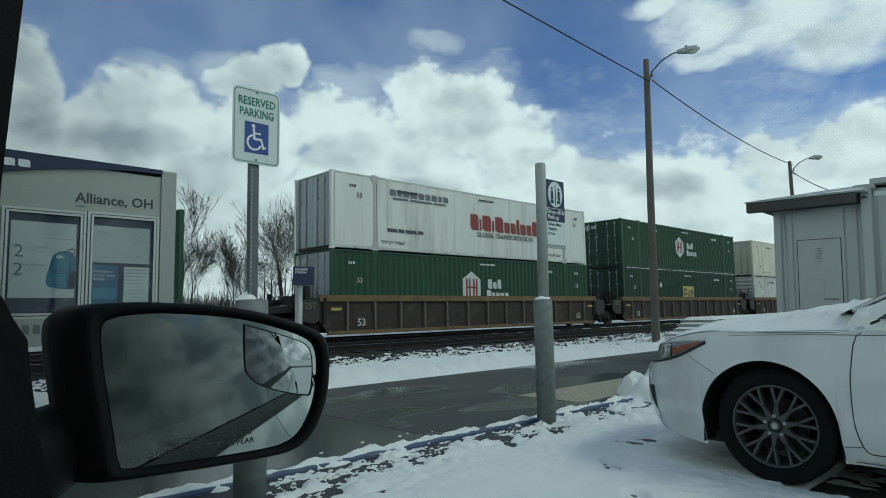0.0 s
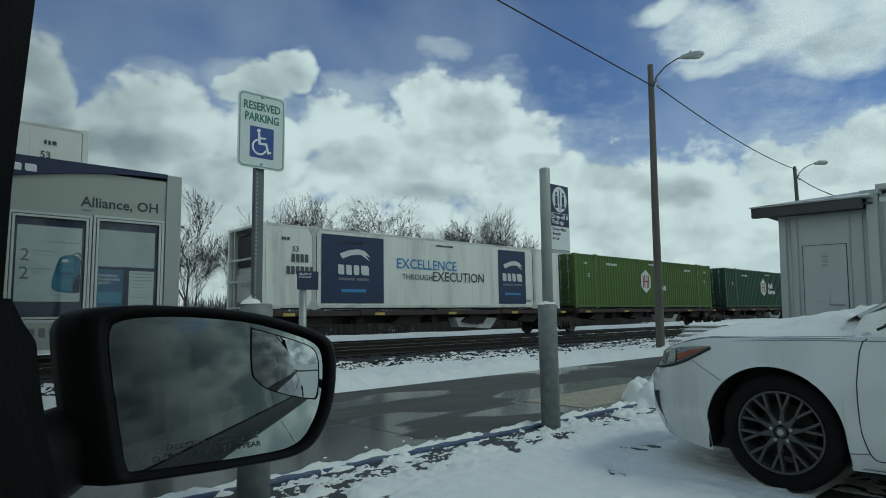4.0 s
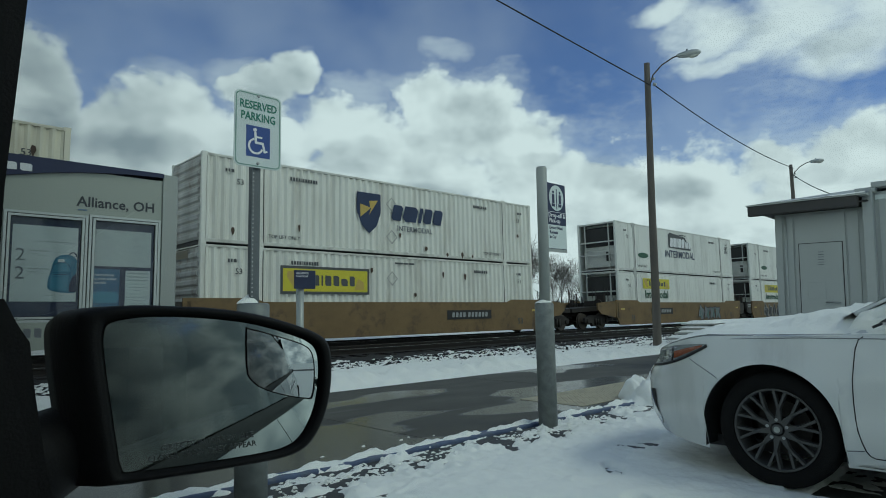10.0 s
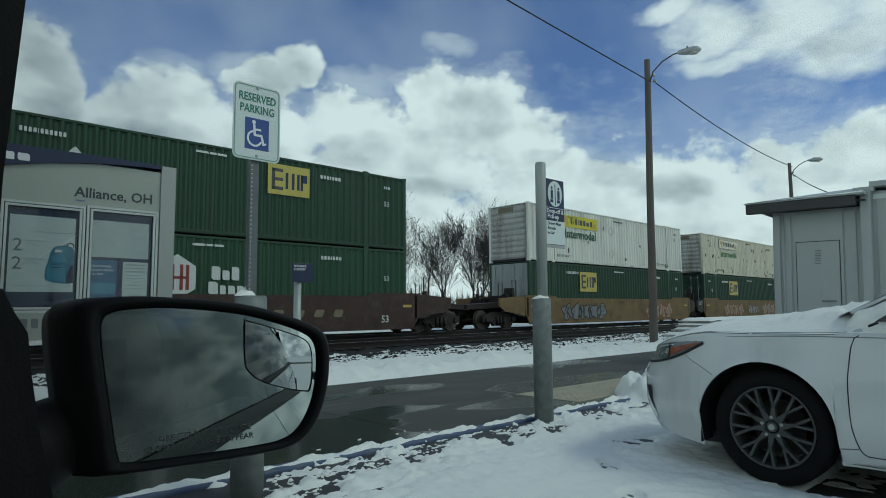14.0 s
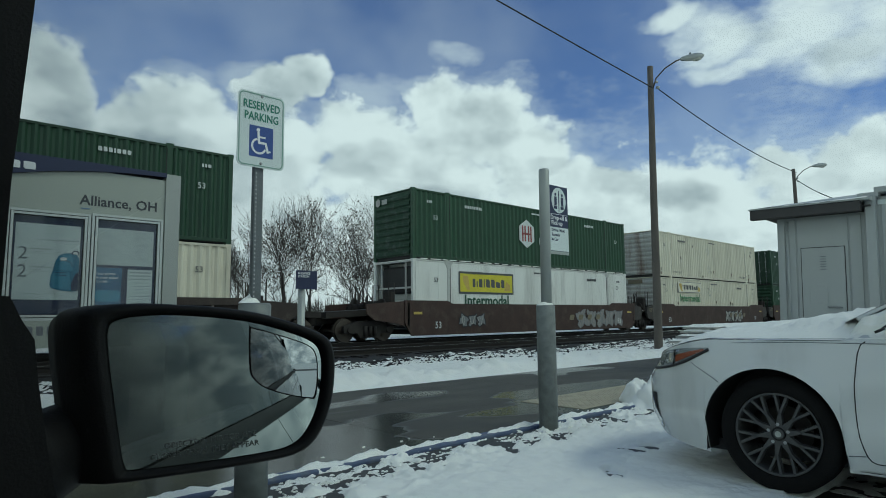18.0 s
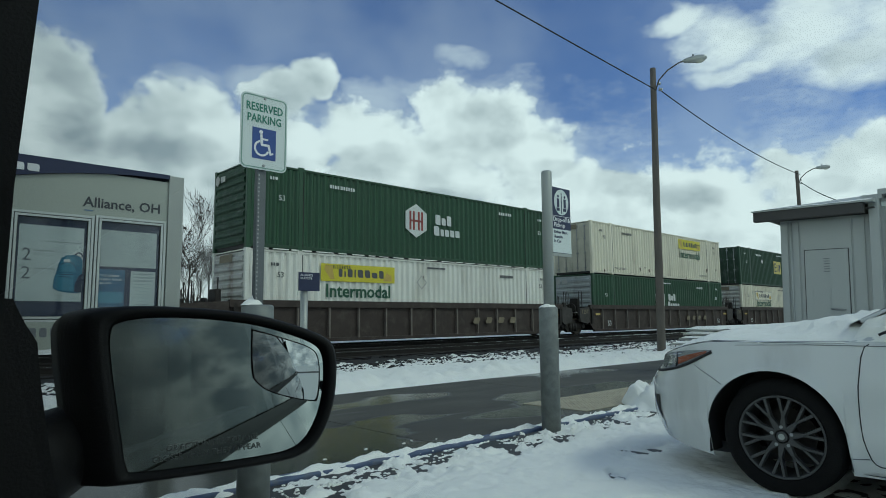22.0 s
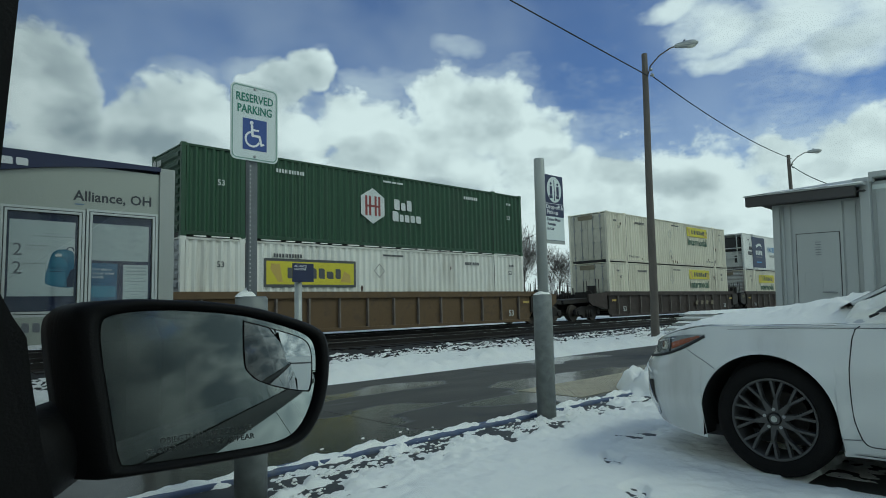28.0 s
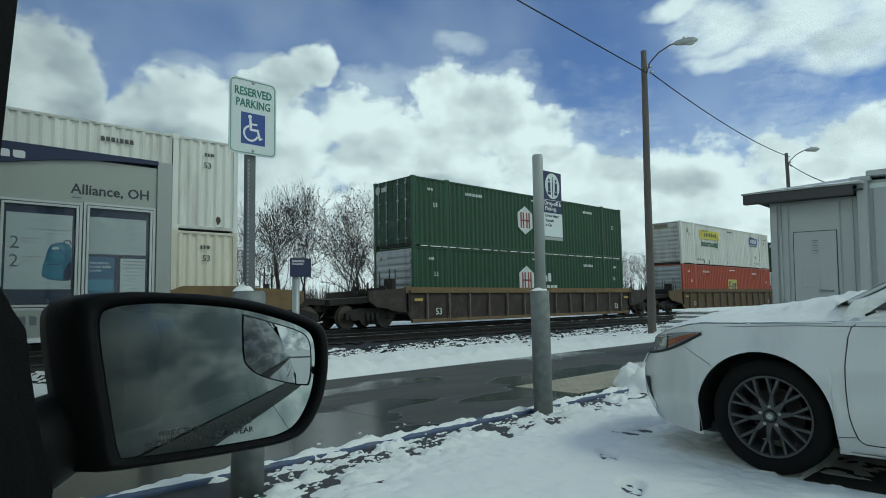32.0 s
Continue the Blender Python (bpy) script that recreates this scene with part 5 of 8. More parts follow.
def well_car(car, style, left_gap, right_gap, left_truck, right_truck, tags, seed):
    """A double-stack well car. left_gap, right_gap: metres from the container's ends to the joints."""
    paint = {"yellow": "car_yellow", "yribs": "car_tan", "orange": "car_brown", "brown": "car_brown", "red": "car_red"}[style]
    word = {"car_yellow": "yellow-brown", "car_tan": "tan-brown", "car_brown": "dark brown", "car_red": "red-brown"}[paint]
    top = thing("well_car", Matrix.Translation((OFFSET[car], TRACK_Y, WELL_Z)), f"{word} steel double-stack well car with a grimy underframe", "railcar", "cars of the train")
    x0, x1 = -0.55, LENGTH + 0.55
    smooth = style in ("yellow", "red")
    def side():
        g = Geo()
        if smooth:
            g.prism([(x0, 0.62), (x0 + 0.35, 0.11), (x1 - 0.35, 0.11), (x1, 0.62), (x1, 1.50), (x1 - 2.3, 1.50), (x1 - 2.6, 1.38), (x0 + 2.6, 1.38), (x0 + 2.3, 1.50), (x0, 1.50)], -SIDE_Y, -SIDE_Y + 0.07)
        else:
            g.prism([(x0, 0.6), (x0 + 0.4, 0.14), (x1 - 0.4, 0.14), (x1, 0.6), (x1, 1.33), (x0, 1.33)], -SIDE_Y + 0.10, -SIDE_Y + 0.14)
        return g.mesh("side_sill", M[paint])
    def chords():
        g = Geo()
        g.box(x0 + 0.35, x1 - 0.35, -SIDE_Y, -SIDE_Y + 0.15, 0.09, 0.22, 0.01)
        g.prism([(x0, 1.27), (x1, 1.27), (x1, 1.50), (x0, 1.50)], -SIDE_Y, -SIDE_Y + 0.16)
        return g.mesh("chord", M["car_yellow" if style == "orange" else paint])
    def rib():
        return Geo().prism([(-0.03, 0.2), (0.03, 0.2), (0.03, 1.26), (-0.03, 1.26)], -SIDE_Y - 0.012, -SIDE_Y + 0.12).mesh("rib", M["car_rib"])
    for turn in (Matrix.Identity(4), Matrix.Translation((LENGTH, 0, 0)) @ Matrix.Rotation(math.pi, 4, "Z")):
        part("side_sill", kept(("sill", style), side), None, top, at=turn)
        if not smooth:
            part("chord", kept(("chord", style), chords), None, top, at=turn)
            for i in range(13):
                part("rib", kept(("rib", style), rib), None, top, at=turn @ Matrix.Translation((0.6 + i * (LENGTH - 1.2) / 12, 0, 0)))
    part("well_floor", kept("well_floor", lambda: Geo().box(0, LENGTH, -1.3, 1.3, 0.16, 0.29).mesh("well_floor", M["truck"])), None, top)
    for s, gap, truck in ((-1, left_gap, left_truck), (1, right_gap, right_truck)):
        e = 0 if s < 0 else LENGTH
        def deck(gap=gap):
            g = Geo().prism([(0.2, 0.95), (0.2, 1.22), (gap - 0.1, 1.05), (gap - 0.1, 0.85)], -0.75, 0.75)
            g.box(0.3, 0.42, -SIDE_Y, SIDE_Y, 0.5, 1.4).box(0.42, 0.95, -1.3, 1.3, 0.95, 1.05)
            return g.mesh("end_platform", M["truck"])
        flip = Matrix.Translation((e, 0, 0)) @ (Matrix.Rotation(math.pi, 4, "Z") if s < 0 else Matrix.Identity(4))
        part("end_platform", kept(("deck", paint, round(gap, 2)), deck), None, top, at=flip)
        def ladder():
            g = Geo()
            for y in (-1.38, -1.0):
                g.tube([(0.75, y, 0.2), (0.75, y, 1.95)], 0.018, 6)
            for k in range(5):
                g.tube([(0.75, -1.38, 0.3 + k * 0.3), (0.75, -1.0, 0.3 + k * 0.3)], 0.014, 6)
            return g.mesh("ladder", M["truck"])
        part("ladder", kept("ladder", ladder), None, top, at=flip)
        def gear():
            g = Geo().tube([(0.9, -0.55, 1.05), (0.9, -0.55, 1.75)], 0.035, 8).box(0.8, 1.0, -0.4, 0.5, 1.05, 1.5, 0.03).tube([(1.1, -1.0, 1.0), (1.1, 0.9, 1.0)], 0.06, 8)
            g.tube([(0.95, 0.55, 1.3), (1.05, 0.55, 1.3)], 0.28, 14).box(0.55, 0.75, 0.3, 0.8, 1.05, 1.85, 0.02).tube([(0.4, -1.2, 0.7), (1.4, -0.9, 0.62)], 0.035, 6)
            return g.mesh("brake_gear", M["truck"])
        part("brake_gear", kept("brake_gear", gear), None, top, at=flip)
        def bolster():
            g = Geo().prism([(0.56, 0.62), (0.75, 0.5), (1.35, 0.62), (1.45, 0.95), (1.38, 1.3), (0.56, 1.38)], -SIDE_Y + 0.06, -SIDE_Y + 0.2)
            return g.mesh("end_bolster", M["grime"])
        part("end_bolster", kept("end_bolster", bolster), None, top, "grimy dark end bolster", at=flip)
        part("end_bolster", kept("end_bolster", bolster), None, top, "grimy dark end bolster", at=flip @ Matrix.Translation((0, 2 * SIDE_Y - 0.26, 0)))
        for y, xx, zt in ((-1.2, 1.0, 2.15), (-0.7, 1.25, 1.9), (0.5, 1.1, 2.1), (1.1, 0.8, 2.2)):
            part("grab_rail", kept(("grab_rail", zt), lambda: Geo().tube([(0, 0, 0.9), (0, 0, zt), (0.28, 0, zt), (0.28, 0, 0.9)], 0.022, 6).mesh("grab_rail", M["truck"])), None, top, at=flip @ Matrix.Translation((xx, y, 0)))
        def hose():
            return Geo().tube([(0.7, -1.25, 0.75), (1.0, -1.3, 0.38), (1.3, -1.28, 0.35), (1.5, -1.2, 0.7)], 0.022, 6).mesh("hose", M["truck"])
        part("hose", kept("slack_hose", hose), None, top, "slack black air hose", at=flip)
        part("air_tank", kept("air_tank", lambda: Geo().tube([(0.8, -1.05, 1.25), (1.4, -1.05, 1.25)], 0.16, 10).box(1.02, 1.2, -1.2, -1.05, 1.32, 1.6, 0.02).mesh("air_tank", M["truck"])), None, top, at=flip)
        part("caught_snow", kept("deck_snow", lambda: Geo().sheet(10, 10, lambda u, v: (0.5 + 0.75 * u, -1.2 + 2.1 * v, 1.10 + 0.09 * math.sin(math.pi * u) * math.sin(math.pi * v) * (1 + 0.5 * math.sin(9 * u + 5 * v)) - 0.03)).mesh("caught_snow", M["snow_dirty"])), None, top, "dirty snow on the end platform", at=flip)
        if truck is not None:
            bogie(top, e + s * truck)
        if gap > 3:
            def tail():
                return Geo().prism([(0.55, 0.50), (1.0, 0.62), (2.0, 0.74), (2.35, 0.98), (2.35, 1.34), (1.5, 1.40), (0.55, 1.46)], -SIDE_Y + 0.03, -SIDE_Y + 0.12).mesh("end_sill", M[paint])
            part("end_sill", kept(("tail", paint), tail), None, top, at=flip)
            part("end_sill", kept(("tail", paint), tail), None, top, at=flip @ Matrix.Translation((0, 2 * SIDE_Y - 0.15, 0)))
            part("coupler", kept("coupler", lambda: Geo().box(2.2, 3.62, -0.11, 0.11, 0.62, 0.82, 0.02).box(3.45, 3.82, -0.2, 0.16, 0.56, 0.88, 0.03).tube([(3.0, -0.3, 0.6), (3.3, -0.32, 0.35), (3.7, -0.3, 0.32)], 0.03, 6).mesh("coupler", M["truck"])), None, top, at=flip)
            part("brake_hose", kept("brake_hose", lambda: Geo().tube([(3.0, -0.4, 0.7), (3.25, -0.42, 0.35), (3.55, -0.42, 0.2), (3.75, -0.42, 0.24)], 0.03, 6).mesh("brake_hose", M["snow_dirty"])), None, top, at=flip)
    ink = M["mark_dark"] if paint == "car_yellow" else M["mark_white"]
    for x in (1.2, LENGTH - 1.2):
        part("stencil_lettering", letters("53", 0.38, ink), None, top, at=Matrix.Translation((x, -SIDE_Y - 0.02, 0.5)) @ FACE)
    part("stencil_lettering", letters("125T", 0.3, M["grimy_gold"] if paint != "car_yellow" else M["mark_white"]), None, top, at=Matrix.Translation((-0.98, -SIDE_Y + 0.045, 1.12)) @ FACE)
    part("reflector", kept("refl", lambda: Geo().box(-0.22, 0.22, -0.006, 0, -0.05, 0.05).mesh("reflector", M["logo_gold"])), None, top, at=Matrix.Translation((0.1, -SIDE_Y - 0.014, 1.0)))
    part("reflector", KEPT["refl"], None, top, at=Matrix.Translation((LENGTH - 0.1, -SIDE_Y - 0.014, 1.0)))
    if style in ("brown", "red"):
        part("word_bars", bars([0.34, 0.34, 0.34, 0.34], 0.26, 0.45, M["grimy_gold"], lean=0.1), None, top, at=Matrix.Translation((11.6, -SIDE_Y - 0.022, 0.75)))
    if car in NUMBER_AT:
        b = part("number_panel", kept("numpanel", lambda: Geo().box(-1.35, 1.35, -0.004, 0, -0.19, 0.19).mesh("number_panel", M["frame_dark"])), None, top, at=Matrix.Translation((NUMBER_AT[car], -SIDE_Y - 0.016, 0.85)))
        part("number_bars", bars([0.14, 0.14, 0.14, 0.14, 0.01, 0.14, 0.14, 0.14, 0.14, 0.14, 0.14], 0.2, 0.075, M["steel_bar"], lean=0.03), None, b, at=Matrix.Translation((0, -0.005, 0)))
    for i, (x, w, h, inks) in enumerate(tags):
        graffiti(top, x, w, h, 0.68, inks, seed * 10 + i)
    return top


def flat_car(car, left_gap, right_gap, left_truck, right_truck):
    """A spine car: one deep centre beam with outrigger arms for the container."""
    top = thing("spine_car", Matrix.Translation((OFFSET[car], TRACK_Y, WELL_Z)), "grimy yellow-brown spine car with snow caught on its frame", "railcar", "cars of the train")
    part("centre_beam", Geo().box(-left_gap + 0.1, LENGTH + right_gap - 0.1, -0.35, 0.35, 0.62, 1.05, 0.02), M["truck"], top)
    for x in (0.4, 4.2, 8.0, 12.0, LENGTH - 0.4):
        part("cross_arm", kept("cross_arm", lambda: Geo().prism([(-0.3, 0.95), (0.3, 0.95), (0.3, 1.15), (-0.3, 1.15)], -1.38, 1.38).prism([(-0.12, 0.6), (0.12, 0.6), (0.2, 0.96), (-0.2, 0.96)], -0.9, 0.9).mesh("cross_arm", M["car_brown"])), None, top, at=Matrix.Translation((x, 0, 0)))
        part("reflector", KEPT["refl"], None, top, at=Matrix.Translation((x + 0.6, -1.36, 0.98)))
    part("edge_rail", Geo().box(0, LENGTH, -1.34, -1.24, 0.92, 1.1, 0.01), M["car_brown"], top)
    part("edge_rail", Geo().box(0, LENGTH, 1.24, 1.34, 0.92, 1.1, 0.01), M["car_brown"], top)
    g = Geo()
    for x in (2.2, 6.3, 10.2, 13.8):
        g.prism([(x - 0.7, 0.62), (x + 0.5, 0.50), (x + 0.9, 0.9), (x - 0.2, 0.92)], -1.1, -0.5)
    part("brace", g, M["truck"], top)
    part("caught_snow", Geo().prism([(9.4, 0.4), (11.4, 0.28), (11.9, 0.75), (9.2, 0.8)], -0.9, -0.42), M["snow_dirty"], top, "dirty snow caught under the frame")
    for s, truck in ((-1, left_truck), (1, right_truck)):
        if truck is not None:
            bogie(top, (0 if s < 0 else LENGTH) + s * truck)
    return top


# left end of each load at the start, metres along the track
OFFSET = {-1: 52.1, 0: 32.26, 1: 12.38, 2: -9.0, 3: -27.6, 4: -45.17, 5: -66.51, 6: -86.04, 7: -105.63, 8: -129.53, 9: -149.29, 10: -168.7, 11: -192.64, 12: -212.23, 13: -231.91, 14: -255.63, 15: -275.33, 16: -295.0, 17: -318.58, 18: -338.08, 19: -357.7, 20: -381.42, 21: -405.16, 22: -428.98, 23: -452.6, 24: -476.4}
# well style, then top and bottom load: paint, wall, end towards us, marks
LOADS = {
    -1: ("orange", ("cream", "flat", "dirty", ""), ("white", "rib", "ribs", "")),
    0: ("orange", ("forest", "rib", "doors", "forest"), ("pine", "rib", "doors", "pine_low")),
    1: ("orange", ("reefer", "flat", "dirty", "crest_right"), ("forest", "rib", "dirty", "forest")),
    2: ("spine", ("forest", "rib", "doors", "forest")), 3: ("spine", ("lime", "rib", "doors", "forest")), 4: ("spine", ("reefer", "flat", "fridge", "navyfield")),
    5: ("yellow", ("reefer", "flat", "fridge", "crest_left"), ("reefer", "flat", "fridge", "amber_frame_word")),
    6: ("yellow", ("reefer", "flat", "fridge", "blockname"), ("reefer", "flat", "fridge", "amber")),
    7: ("yellow", ("reefer", "flat", "fridge", "blockname"), ("reefer", "flat", "fridge", "amber")),
    8: ("yellow", ("white", "rib", "ribs", "shielded"), ("white", "rib", "ribs", "amber_frame")),
    9: ("yellow", ("cream", "rib", "ribs", "amber_faded"), ("pine", "rib", "doors", "pine_left")),
    10: ("yellow", ("white", "rib", "ribs", "amber"), ("pine", "rib", "dirty", "pine_left")),
    11: ("red", ("pine", "rib", "doors", "pine_right"), ("forest", "rib", "ribs", "forest")),
    12: ("red", ("cream", "rib", "ribs", ""), ("cream", "rib", "ribs", "amber_faded")),
    13: ("red", ("forest", "rib", "ribs", "forest"), ("reefer", "flat", "fridge", "amber_frame_word")),
    14: ("brown", ("pine", "rib", "doors", "pine"), ("cream", "rib", "ribs", "amber_pale")),
    15: ("brown", ("cream", "rib", "dirty", "amber_right"), ("forest", "rib", "whiteribs", "forest")),
    16: ("brown", ("forest", "rib", "ribs", "forest"), ("white", "rib", "ribs", "amber")),
    17: ("brown", ("cream", "rib", "ribs", "amber"), ("reefer", "flat", "fridge", "navyfield")),
    18: ("brown", ("reefer", "flat", "fridge", "navyfield_low"), ("cream", "rib", "ribs", "amber")),
    19: ("brown", ("cream", "rib", "dirty", "amber_right"), ("cream", "rib", "dirty", "amber_right")),
    20: ("yribs", ("forest", "rib", "ribs", "forest"), ("white", "rib", "whiteribs", "amber_frame")),
    21: ("yribs", ("white", "rib", "ribs", "amber_blueplate"), ("red", "rib", "whiteribs", "pine_low")),
    22: ("orange", ("forest", "rib", "doors", "forest"), ("forest", "rib", "whiteribs", "forest")),
    23: ("yellow", ("white", "rib", "ribs", "amber"), ("cream", "rib", "ribs", "")),
    24: ("yellow", ("white", "rib", "ribs", ""), ("white", "rib", "ribs", "")),
}
SPRAY = {5: ((6.3, 3.0, 0.95, ("tag_grey", "tag_white", "tag_black")), (14.4, 0.9, 0.8, ("tag_black", "tag_teal", "tag_grey"))), 6: ((5.4, 7.0, 1.15, ("tag_white", "tag_black", "tag_grey")), (13.0, 1.1, 0.9, ("tag_black", "tag_teal", "tag_grey"))),
         7: ((11.4, 3.4, 1.05, ("tag_black", "tag_grey", "tag_teal")),), 9: ((4.6, 3.4, 0.95, ("tag_rust", "tag_tan", "tag_rust")), (8.4, 2.0, 0.7, ("tag_black", "tag_white", "tag_black")), (12.1, 3.6, 1.05, ("tag_rust", "tag_tan", "tag_grey"))),
         10: ((4.4, 4.0, 0.9, ("tag_black", "tag_grey", "tag_black")), (12.5, 3.2, 0.95, ("tag_rust", "tag_tan", "tag_rust"))), 11: ((5.6, 2.4, 0.9, ("tag_black", "tag_white", "tag_grey")),), 12: ((11.0, 3.0, 0.95, ("tag_black", "tag_white", "tag_black")),),
         13: ((3.2, 1.6, 0.6, ("tag_black", "tag_grey", "tag_white")), (13.1, 4.4, 1.0, ("tag_grey", "tag_dim", "tag_grey")))}
PACKS = ((-1, 0, 1), (2, 3, 4), (5, 6, 7), (8, 9, 10), (11, 12, 13), (14, 15, 16), (17, 18, 19), (20,), (21,), (22,), (23,), (24,))


def build_train():
    for pack in PACKS:
        for i, c in enumerate(pack):
            style, *loads = LOADS[c]
            gap_left = (OFFSET[c] - OFFSET[c + 1] - LENGTH) / 2 if c < 24 else 3.7
            gap_right = (OFFSET[c - 1] - OFFSET[c] - LENGTH) / 2 if c > -1 else 1.8
            lt = gap_left if i < len(pack) - 1 else min(2.0, gap_left - 1.2)
            rt = None if i else min(2.0, gap_right - 1.2)
            if style == "spine":
                TRAIN.append(flat_car(c, gap_left, gap_right, max(lt, 0.6), rt if rt is None else max(rt, 0.6)))
                TRAIN.append(container(c, FLAT_Z, *loads[0], seed=c))
            else:
                TRAIN.append(well_car(c, style, gap_left, gap_right, lt, rt, SPRAY.get(c, ()), c + 3))
                TRAIN.append(container(c, TOP_Z, *loads[0], seed=c + 50))
                TRAIN.append(container(c, LOW_Z, *loads[1], seed=c + 90))


build_train()


def travelled(t):
    return 13.652 * t + 0.1702 * t * t / 32 + 0.0967 * t ** 3 / 1024


def motions():
    """The train rolls by; the clouds drift the same way."""
    steps = (0, 4, 8, 12, 16, 20, 24, 28, 32)
    for ob in TRAIN:
        base = ob.matrix_basis.copy()
        walk(ob, [(t, Matrix.Translation((travelled(t), 0, 0)) @ base) for t in steps])
    walk(clouds, [(t, Matrix.Translation((t * 7.3, 0, 0))) for t in (0, 16, 32)])


# ---- signs and posts on the platform ----
def snow_cap(parent, x, y, z, r, h, seed):
    def at(u, v):
        a = u * 2 * math.pi
        k = 1 + 0.18 * math.sin(2 * a + seed)
        return (math.cos(a) * r * v * k, math.sin(a) * r * v * k, h * (1 - v ** 2.4) * (1 + 0.3 * math.sin(a + seed)))
    part("snow_cap", Geo().sheet(16, 6, at), M["snow"], parent, "cap of snow", at=pose(x, y, z))


def bollard(x, y, r, h, label):
    b = thing("bollard", pose(x, y, 0), label, "bollard", "bollards by the kerb")
    part("sleeve", Geo().tube([(0, 0, -0.1), (0, 0, h - 0.012), (0, 0, h)], [r, r, r - 0.01], 28), M["galv"], b)
    return b


def rounded(w, h, r, n=6):
    pts = []
    for cx, cz, a0 in ((w / 2 - r, h / 2 - r, 0), (-w / 2 + r, h / 2 - r, 90), (-w / 2 + r, -h / 2 + r, 180), (w / 2 - r, -h / 2 + r, 270)):
        pts += [(cx + r * math.cos(radians(a0 + 90 * k / n)), cz + r * math.sin(radians(a0 + 90 * k / n))) for k in range(n + 1)]
    return pts


def ring_bar(g, cx, cz, r, w, a0, a1, y0, y1, n=18):
    for k in range(n):
        a, b = radians(a0 + (a1 - a0) * k / n), radians(a0 + (a1 - a0) * (k + 1) / n)
        g.prism([(cx + (r - w) * math.cos(a), cz + (r - w) * math.sin(a)), (cx + r * math.cos(a), cz + r * math.sin(a)), (cx + r * math.cos(b), cz + r * math.sin(b)), (cx + (r - w) * math.cos(b), cz + (r - w) * math.sin(b))][::-1], y0, y1)
    return g


def bar2(g, x0, z0, x1, z1, w, y0, y1):
    d = Vector((x1 - x0, z1 - z0)).normalized() * (w / 2)
    return g.prism([(x0 - d.y - d.x * 0.6, z0 + d.x - d.y * 0.6), (x0 + d.y - d.x * 0.6, z0 - d.x - d.y * 0.6), (x1 + d.y + d.x * 0.6, z1 - d.x + d.y * 0.6), (x1 - d.y + d.x * 0.6, z1 + d.x + d.y * 0.6)], y0, y1)


def parking_sign():
    b = bollard(1.715, 3.45, 0.093, 1.14, "galvanised steel bollard round the foot of the parking sign")
    snow_cap(b, -0.03, 0.01, 1.138, 0.062, 0.045, 1.0)
    s = thing("parking_sign", pose(1.715, 3.45, 1.13), "white reserved parking sign with green letters on a steel post", "sign")
    g = Geo().prism([(-0.027, -0.02), (-0.027, 0.02), (-0.012, 0.02), (-0.012, -0.012), (0.012, -0.012), (0.012, 0.02), (0.027, 0.02), (0.027, -0.02)][::-1], 0, 1.24)
    part("post", g, M["post_dark"], s, "dark galvanised channel post", at=pose(0, 0.004, 0, 90) @ Matrix.Scale(-1, 4, (0, 0, 1)))
    for k in range(30):
        part("hole", kept("post_hole", lambda: Geo().tube([(0, 0, 0), (0, -0.003, 0)], 0.0048, 8).mesh("hole", M["lamp_shell"])), None, s, at=pose(-0.017, -0.0135, 0.05 + k * 0.0255))
    plate = part("plate", Geo().prism(rounded(0.305, 0.462, 0.035)[::-1], -0.004, 0), M["white_sign"], s, "white reflective plate", at=pose(0, -0.03, 1.05))
    edge = Geo()
    o, i = rounded(0.289, 0.446, 0.03), rounded(0.277, 0.434, 0.025)
    for k in range(len(o)):
        q = (k + 1) % len(o)
        edge.prism([o[k], o[q], i[q], i[k]], -0.0058, -0.004)
    part("border", edge, M["green_pale"], plate, "thin green border")
    part("lettering", letters("RESERVED", 0.0625, M["green_ink"], 0.014), None, plate, "green lettering", at=pose(0, -0.0055, 0.148) @ FACE @ Matrix.Diagonal((0.86, 1.12, 1, 1)))
    part("lettering", letters("PARKING", 0.0625, M["green_ink"], 0.014), None, plate, "green lettering", at=pose(0, -0.0055, 0.078) @ FACE @ Matrix.Diagonal((0.86, 1.12, 1, 1)))
    sq = part("blue_square", Geo().box(-0.077, 0.077, -0.0058, -0.004, -0.178, 0.012), M["blue_ink"], plate, "blue access square", at=pose(0, 0, 0.012))
    g = Geo()
    g.prism([(-0.022 + 0.012 * math.cos(a), -0.012 + 0.012 * math.sin(a)) for a in [k * math.pi / 8 for k in range(16)]][::-1], -0.0076, -0.0058)
    bar2(g, -0.02, -0.03, -0.016, -0.088, 0.015, -0.0078, -0.0058)
    bar2(g, -0.018, -0.055, 0.022, -0.055, 0.011, -0.0080, -0.0058)
    bar2(g, -0.016, -0.09, 0.028, -0.09, 0.014, -0.0082, -0.0058)
    bar2(g, 0.028, -0.09, 0.042, -0.142, 0.014, -0.0084, -0.0058)
    bar2(g, 0.042, -0.142, 0.056, -0.136, 0.011, -0.0086, -0.0058)
    ring_bar(g, -0.016, -0.112, 0.05, 0.012, 105, 340, -0.0088, -0.0058)
    part("access_symbol", g, M["white_ink"], sq, "white wheelchair access symbol")
    for z in (0.212, -0.205):
        part("bolt", kept("sign_bolt", lambda: Geo().tube([(0, -0.012, 0), (0, -0.004, 0)], [0.007, 0.009], 10).mesh("bolt", M["steel_bar"])), None, plate, at=pose(0, 0, z))


parking_sign()


